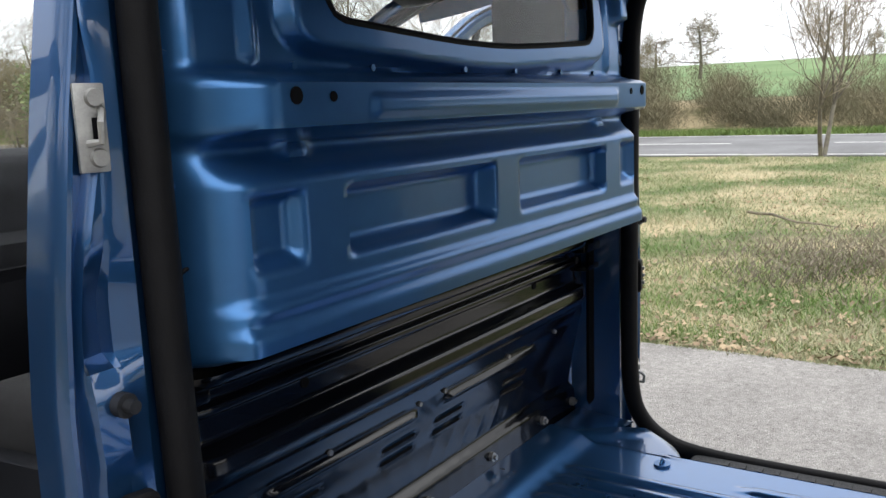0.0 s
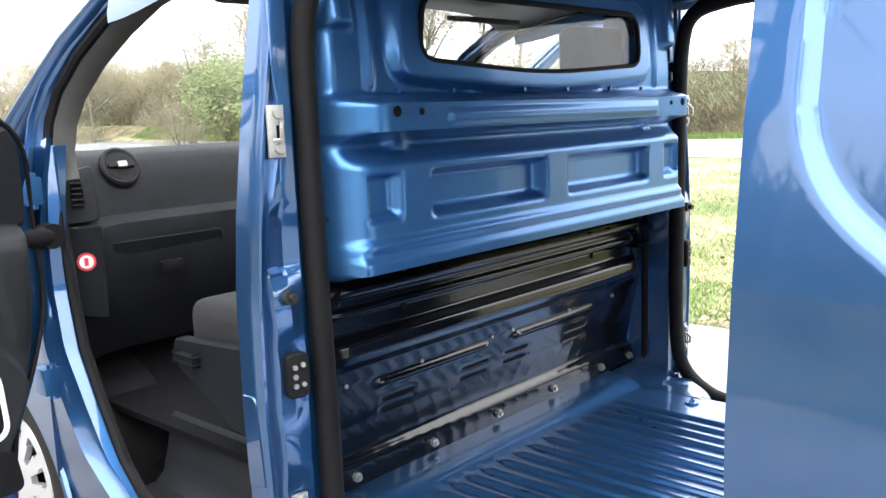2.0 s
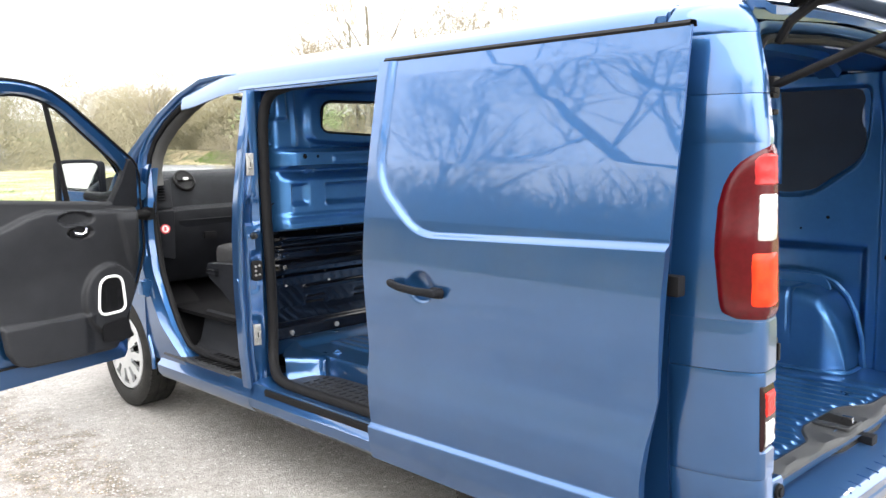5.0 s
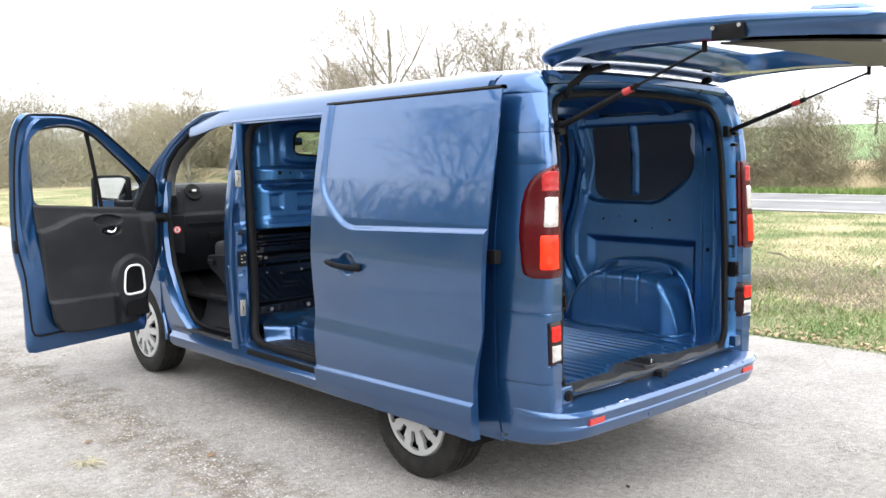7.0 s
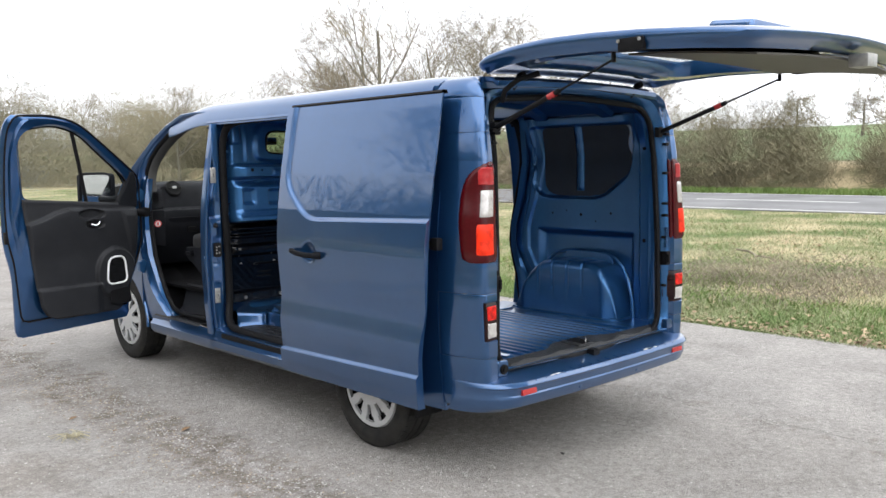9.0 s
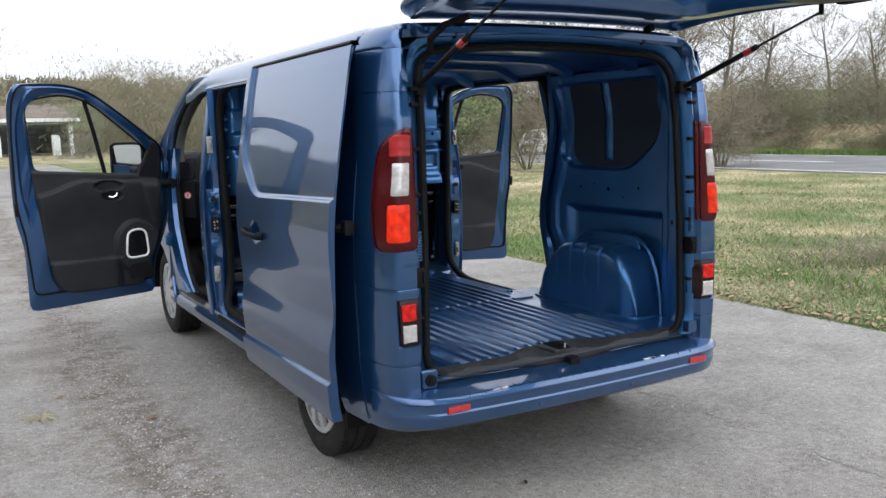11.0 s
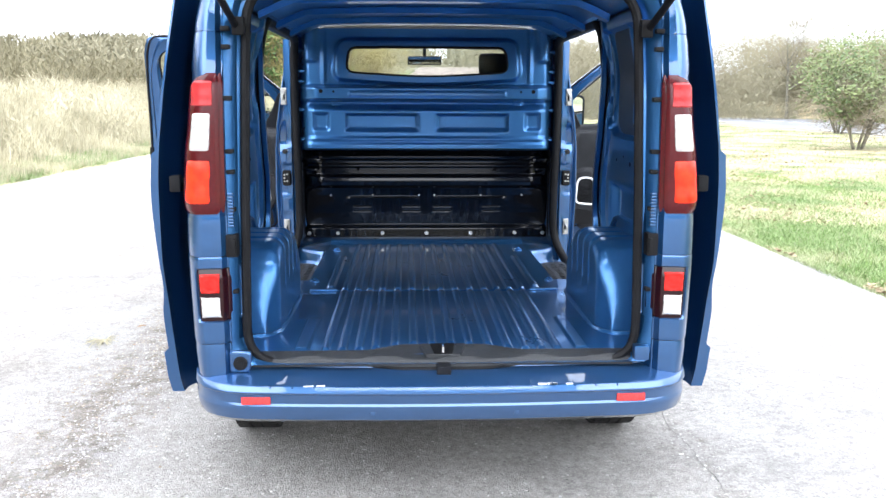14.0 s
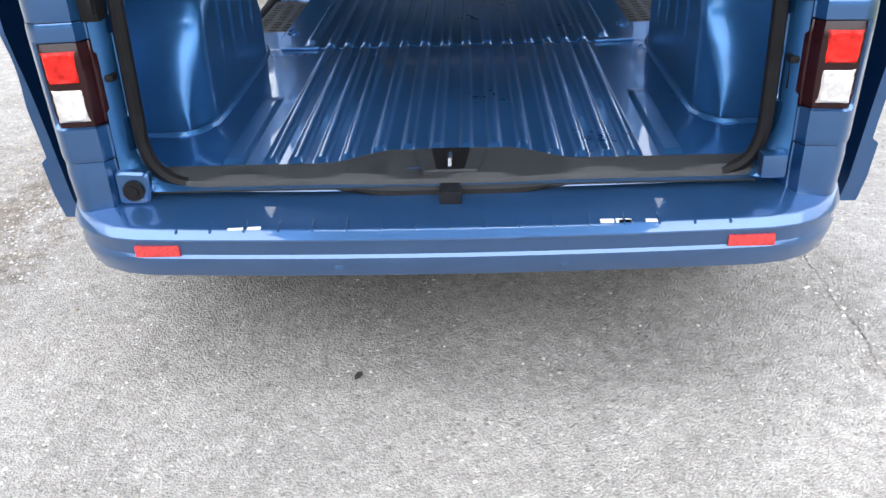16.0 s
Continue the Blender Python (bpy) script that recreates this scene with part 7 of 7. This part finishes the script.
rs = random.Random(91)
thicket("brush_heap", "low heap of brown twigs and dead bramble in the grass", 92, [(6.4 + max(-1.6, min(1.6, rs.gauss(0, 0.8))), 2.1 + rs.gauss(0, 0.7), 0.7, rs.uniform(0.15, 0.4)) for i in range(60)], TWIG, 150, 0.006, "brush")
blades("rough_grass", "short rough grass, green mixed with straw", 61, 330000, verge, 0.10, 0.006, GRASS, "grass", 0.8)


blades("green_verge", "fresh green grass along the edge of the lay-by", 66, 60000, lambda r: (lambda x, y: (x, y, 0.25 + 1.6 * max(0, noise.noise(Vector((x * 0.9, y * 0.55, 4))) + 0.12)))(3.72 + 3.5 * r.random() ** 1.4, r.uniform(-4, 20)), 0.085, 0.006, mat("fresh_edge_grass", (0.10, 0.20, 0.035), 0.7, var=0.25, scale=0.8, col2=(0.19, 0.28, 0.07), island=0.5), "grass", 0.7)


def bank(rng):
    y = rng.uniform(-6, 45)
    x = -7.3 - 9 * rng.random() ** 1.5
    return x, y, (0.35 + 1.2 * smooth(7.6, 10.0, -x)) * (0.7 + 0.8 * max(0, noise.noise(Vector((x * 0.4, y * 0.4, 2)))))


blades("bank_reeds", "tall straw-coloured grass on the bank", 62, 110000, bank, 0.62, 0.008, DRYGRASS, "grass", 0.28)
blades("bank_grass", "green grass at the foot of the bank", 63, 30000, lambda r: (-7.15 - 1.3 * r.random(), r.uniform(-6, 45), 1.0), 0.16, 0.008, GRASS, "grass", 0.6)
blades("far_verge", "green grass verge along the road", 64, 50000, lambda r: (lambda y: (road_c(y) + r.choice((5.7, 5.9, 6.4, 7.0)) + r.uniform(0, 1.0), y, 1.0))(r.uniform(-30, 70)), 0.25, 0.03, mat("fresh_verge_grass", (0.10, 0.19, 0.04), 0.7, var=0.3, scale=0.6, col2=(0.17, 0.24, 0.06), island=0.4), "grass", 0.5)
bm = bmesh.new()
sheet(bm, lambda x, y: Vector((x, y, ground_z(x, y) + 0.6)), span(-6, 46, 10), [222, 245, 265, 285, 305, 330])
tagged(new("hill_field", finish(bm, "hill_field", FIELD)), "green field on the distant hillside", "field", kind="structure")
# sown field on the rise
bm = bmesh.new()
sheet(bm, lambda x, y: Vector((x, y, ground_z(x, y) + 0.05)), span(44, 300, 32), span(-120, 150, 30))
tagged(new("field", finish(bm, "field", FIELD)), "bright green sown field on the rise", "field", kind="structure")

# ---- passing car stopped on the road, filling station, litter ----


def hatchback(x, y, turn):
    car = thing("hatchback", "white five-door hatchback on the main road", "car", (x, y, 0.02))
    car.rotation_euler = (0, 0, radians(turn))
    white = mat("white_car_paint", (0.72, 0.73, 0.75), 0.3, 0.0, 0.9, var=0.04, scale=3)
    side = table([(-1.98, 0.62), (-1.90, 0.88), (-1.5, 0.93), (1.0, 0.90), (1.7, 0.78), (1.98, 0.55)])
    bm = bmesh.new()

    def body(u, v):
        y = -1.98 + 3.96 * u
        top = side(y)
        w = 0.84 - 0.12 * smooth(1.4, 1.98, abs(y))
        a = math.pi * (v - 0.5)
        cx = math.copysign(abs(math.sin(a)) ** 0.45, math.sin(a))
        cz = abs(math.cos(a)) ** 0.35
        low = max(0.22, 0.31 + math.sqrt(max(0, 0.34 ** 2 - min((y - 1.25) ** 2, (y + 1.24) ** 2)))) if min(abs(y - 1.25), abs(y + 1.24)) < 0.34 else 0.22
        return Vector((w * cx, y, low + (top - low) * cz))
    sheet(bm, body, span(0, 1, 48), span(0, 1, 20))
    part("body", bm, white, car)
    bm = bmesh.new()
    roof = table([(-1.75, 0.90), (-1.55, 1.30), (-1.1, 1.45), (-0.3, 1.48), (0.2, 1.42), (1.05, 0.90)])
    sheet(bm, lambda u, v: Vector(((0.80 - 0.22 * smooth(0.9, 1.48, roof(-1.75 + 2.8 * u) * (1 - abs(2 * v - 1) ** 6) + 0.0)) * (2 * v - 1), -1.75 + 2.8 * u, 0.86 + (roof(-1.75 + 2.8 * u) - 0.86) * (1 - abs(2 * v - 1) ** 5))), span(0, 1, 30), span(0, 1, 18))
    part("cabin", bm, white, car)
    dark = mat("tinted_car_glass", (0.02, 0.022, 0.025), 0.05, 0.0, 1.0)
    for s in (-1, 1):
        bm = bmesh.new()
        for q in (((-1.25, 0.95), (-0.35, 0.95), (-0.35, 1.38), (-0.95, 1.36)), ((-0.28, 0.95), (0.72, 0.95), (0.12, 1.36), (-0.28, 1.38))):
            slab(bm, rounded(list(q), 0.05), lambda a, b, w: Vector((s * (0.80 - 0.17 * (b - 0.9) + w), a, b)), 0.02)
        part("side_window", bm, dark, car)
    bm = bmesh.new()
    slab(bm, rounded([(-0.56, 0.02), (0.56, 0.02), (0.48, 0.62), (-0.48, 0.62)], 0.06), lambda a, b, w: Vector((a, 0.98 - b * 1.15, 0.955 + b * 0.74 + w)), 0.012)
    part("windscreen", bm, dark, car)
    for s in (-1, 1):
        for yy in (1.25, -1.24):
            bm = bmesh.new()
            ring(bm, [[(s * w, yy + r * math.cos(k * math.tau / 28), 0.30 + r * math.sin(k * math.tau / 28)) for k in range(28)] for r, w in ((0.19, 0.80), (0.22, 0.84), (0.29, 0.83), (0.30, 0.72), (0.29, 0.64))])
            w = part("wheel", bm, TYRE, car)
            bm = bmesh.new()
            tube(bm, [(s * 0.78, yy, 0.30), (s * 0.815, yy, 0.30)], 0.195, 20)
            part("rim", bm, RIM, w)
        bm = bmesh.new()
        box(bm, s * 0.62 - 0.13, s * 0.62 + 0.13, 1.62, 1.86, 0.60, 0.72, 0.04)
        part("headlight", bm, LAMP_WHITE, car)
    return car


hatchback(27.6, 37.5, 176)

station = thing("filling_station", "low filling station with a white canopy edge and brown roof", "building", (4.0, 92.0, 0.5))
pale = mat("pale_cladding", (0.70, 0.72, 0.72), 0.6, var=0.08, scale=2)
tiles = mat("brown_roof_tiles", (0.16, 0.12, 0.10), 0.8, var=0.25, scale=2, col2=(0.22, 0.18, 0.15))
bm = bmesh.new()
box(bm, -4.3, 5.2, -4.2, 4.2, 2.85, 3.2, 0.04)
part("canopy", bm, pale, station)
bm = bmesh.new()
ring(bm, [[(-4.3, -4.2, 3.2), (5.2, -4.2, 3.2), (5.2, 4.2, 3.2), (-4.3, 4.2, 3.2)], [(-2.6, -0.8, 4.5), (3.6, -0.8, 4.5), (3.6, 0.8, 4.5), (-2.6, 0.8, 4.5)]])
part("roof", bm, tiles, station)
for x in (-3.6, 0.4, 4.4):
    bm = bmesh.new()
    box(bm, x - 0.18, x + 0.18, -3.4, -3.0, -0.8, 2.85, 0.03)
    part("column", bm, pale, station)
bm = bmesh.new()
box(bm, -4.0, 5.0, 5.0, 8.0, -0.8, 2.8, 0.05)
part("kiosk", bm, mat("dark_shop_front", (0.05, 0.055, 0.05), 0.4, var=0.3, scale=2), station)
for x, w, h, m in ((-1.9, 0.5, 1.9, pale), (-0.5, 0.7, 1.8, pale), (3.2, 0.6, 1.9, pale), (0.0, 0.9, 0.9, mat("green_fascia", (0.05, 0.30, 0.12), 0.5, var=0.1, scale=3))):
    bm = bmesh.new()
    box(bm, x - w, x + w * 0.2, -3.9, -3.2, -0.8, h - 0.3, 0.05)
    part("fuel_pump", bm, m, station)
post = thing("marker_post", "thin leaning grey post with a small white top", "post", (-4.3, 30.0, 0.0))
bm = bmesh.new()
tube(bm, [(0, 0, -0.1), (-0.06, 0, 0.9), (-0.20, 0, 2.7), (-0.25, 0, 3.05)], [0.035, 0.033, 0.03, 0.028], 8)
part("pole", bm, STEEL, post)
bm = bmesh.new()
tube(bm, [(-0.22, 0, 2.66), (-0.20, 0, 2.72), (-0.12, 0, 2.78)], [0.07, 0.12, 0.05], 10)
part("cap", bm, WHITE_PL, post)
# old joints in the asphalt, crumbled open
rng = random.Random(77)


CRACK = mat("crumbled_joint", (0.10, 0.092, 0.082), 0.95, var=0.4, scale=9, bump=0.8, bscale=80, col2=(0.22, 0.21, 0.195))


def joint(name, label, pts, seed, wide, gaps=-0.1):
    rng = random.Random(seed)
    V, F = [], []
    n = len(pts)
    for i, (x, y) in enumerate(pts):
        w = wide * (0.35 + 1.3 * abs(noise.noise(Vector((x * 3, y * 6, seed)))) + 0.3 * rng.random())
        V += [(x - w, y, 0.0022), (x + w, y, 0.0022)]
    for i in range(n - 1):
        if noise.noise(Vector((pts[i][0] * 0.7, pts[i][1] * 1.7, seed * 3.1))) > gaps:
            F.append((2 * i, 2 * i + 1, 2 * i + 3, 2 * i + 2))
    return tagged(new(name, mesh_from(name, V, F, CRACK)), label, "crack", kind="structure")


wob = lambda y, c, k: c + 0.05 * noise.noise(Vector((y * 0.9, k, 0))) + 0.03 * noise.noise(Vector((y * 4, k, 3))) + 0.012 * noise.noise(Vector((y * 17, k, 7)))
joint("asphalt_joint", "dark crumbled joint in the asphalt", [(wob(y, -1.53, 1), y) for y in span(-4, 9, 900)], 5, 0.006, 0.10)
joint("asphalt_crack", "thin crack in the asphalt beside the van", [(wob(y, 1.08, 9), y) for y in span(-4.5, 9, 900)], 6, 0.003, 0.0)
joint("asphalt_crack", "thin crack in the asphalt beside the van", [(-3.4 + 0.55 * (y - 4.0) + 0.1 * noise.noise(Vector((y * 3, 4, 0))), y) for y in span(3.0, 7.0, 200)], 7, 0.006)


def grit(name, label, seed, count, where, size, material):
    rng = random.Random(seed)
    V, F = [], []
    for i in range(count):
        x, y = where(rng)
        r = size * rng.uniform(0.4, 1.3) ** 1.5
        k = len(V)
        a = rng.uniform(0, math.tau)
        for j in range(4):
            q = a + j * math.tau / 4 + rng.uniform(-0.4, 0.4)
            V.append((x + r * math.cos(q), y + r * math.sin(q), 0.001))
        V.append((x + rng.gauss(0, r * 0.3), y + rng.gauss(0, r * 0.3), r * rng.uniform(0.5, 1.0)))
        F += [(k + j, k + (j + 1) % 4, k + 4) for j in range(4)]
    return tagged(new(name, mesh_from(name, V, F, material)), label, "grit", kind="stuff")


STONE = mat("loose_chippings", (0.25, 0.24, 0.23), 0.85, var=0.3, scale=30, col2=(0.46, 0.445, 0.42), island=0.8)
grit("grit", "loose pale chippings on the asphalt", 81, 30000, lambda r: (r.gauss(-1.4, 0.6) if r.random() < 0.45 else r.uniform(-4.5, 3.4), r.uniform(-2.5, 7.5)), 0.0052, STONE)
grit("joint_grit", "chippings along the open joints", 82, 6000, lambda r: (lambda y, k: (wob(y, 1.08, 9) + r.gauss(0, 0.05) if k else wob(y, -1.53, 1) + r.gauss(0, 0.08), y))(r.uniform(-3.5, 8), r.random() < 0.4), 0.006, STONE)



grit("strip_litter", "brown crumbs and leaf scraps along the worn strip", 84, 2600, lambda r: (lambda y: (wob(y, -1.53, 1) - 0.12 + r.gauss(0, 0.16) * (1 + abs(noise.noise(Vector((y, 2, 2))))), y))(r.gauss(3.2, 1.9)), 0.006, mat("brown_scraps", (0.24, 0.185, 0.13), 0.9, var=0.3, scale=20, col2=(0.38, 0.32, 0.25), island=0.8))


def leaf(x, y, size, turn, label, material):
    bm = bmesh.new()
    out = [(0, 0), (0.3, 0.22), (0.7, 0.25), (1.0, 0.0), (0.7, -0.22), (0.3, -0.25)]
    m = pose(x, y, 0.006, 0, 0, turn)
    slab(bm, [(u * size, v * size) for u, v in out], lambda u, v, w: m @ Vector((u, v, w + 0.25 * abs(v) + 0.1 * u)), 0.002)
    return tagged(new("fallen_leaf", finish(bm, "fallen_leaf", material)), label, "leaf", "fallen leaves")


BROWN = mat("dead_leaf", (0.20, 0.12, 0.06), 0.8, var=0.3, scale=80)
leaf(-1.50, 1.97, 0.07, 20, "curled brown dead leaf on the asphalt", BROWN)
leaf(-0.26, 0.12, 0.035, 60, "small black shrivelled leaf on the asphalt", mat("black_leaf", (0.02, 0.018, 0.016), 0.8, var=0.3, scale=80))
for k in range(26):
    leaf(rng.uniform(-4.5, -1.1), rng.uniform(0, 7), rng.uniform(0.025, 0.06), rng.uniform(0, 360), "curled brown dead leaf on the asphalt", BROWN)
wisp = bmesh.new()
for k in range(26):
    a, l = rng.uniform(0, math.tau), rng.uniform(0.06, 0.16)
    p = Vector((-1.99 + rng.gauss(0, 0.02), 2.35 + rng.gauss(0, 0.02), 0.004))
    tube(wisp, [p, p + Vector((math.cos(a) * l * 0.5, math.sin(a) * l * 0.5, 0.02)), p + Vector((math.cos(a) * l, math.sin(a) * l, 0.004))], 0.0022, 4)
tagged(new("straw_wisp", finish(wisp, "straw_wisp", DRYGRASS)), "wisp of dry straw lying on the asphalt", "straw")
# dead leaves in the grass, and a fallen branch
V, F = [], []
for i in range(26000):
    x, y = 3.55 + 12 * rng.random() ** 2.2, rng.uniform(-4, 25)
    if noise.noise(Vector((x * 0.4, y * 0.4, 9))) < -0.12:
        continue
    z, s, a = ground_z(x, y) + rng.uniform(0.01, 0.05), rng.uniform(0.015, 0.035), rng.uniform(0, math.tau)
    t = rng.uniform(-0.6, 0.6)
    k = len(V)
    for q in range(4):
        V.append((x + s * math.cos(a + q * 1.57), y + s * 0.7 * math.sin(a + q * 1.57), z + s * t * math.cos(q * 1.57)))
    F.append((k, k + 1, k + 2, k + 3))
tagged(new("leaf_litter", mesh_from("leaf_litter", V, F, mat("leaf_litter", (0.22, 0.14, 0.08), 0.85, var=0.4, scale=3, col2=(0.42, 0.32, 0.20), island=0.7))), "brown leaf litter among the grass", "leaf litter", kind="stuff")
br = bmesh.new()
pts = [(9.55 - 0.17 * k + rng.gauss(0, 0.05), 4.4 - 0.19 * k + rng.gauss(0, 0.05), 0.05 + 0.03 * rng.random()) for k in range(8)]
tube(br, pts, [0.018, 0.018, 0.017, 0.015, 0.013, 0.011, 0.008, 0.004], 6)
tagged(new("fallen_branch", finish(br, "fallen_branch", TWIG)), "pale fallen branch lying in the grass", "branch")
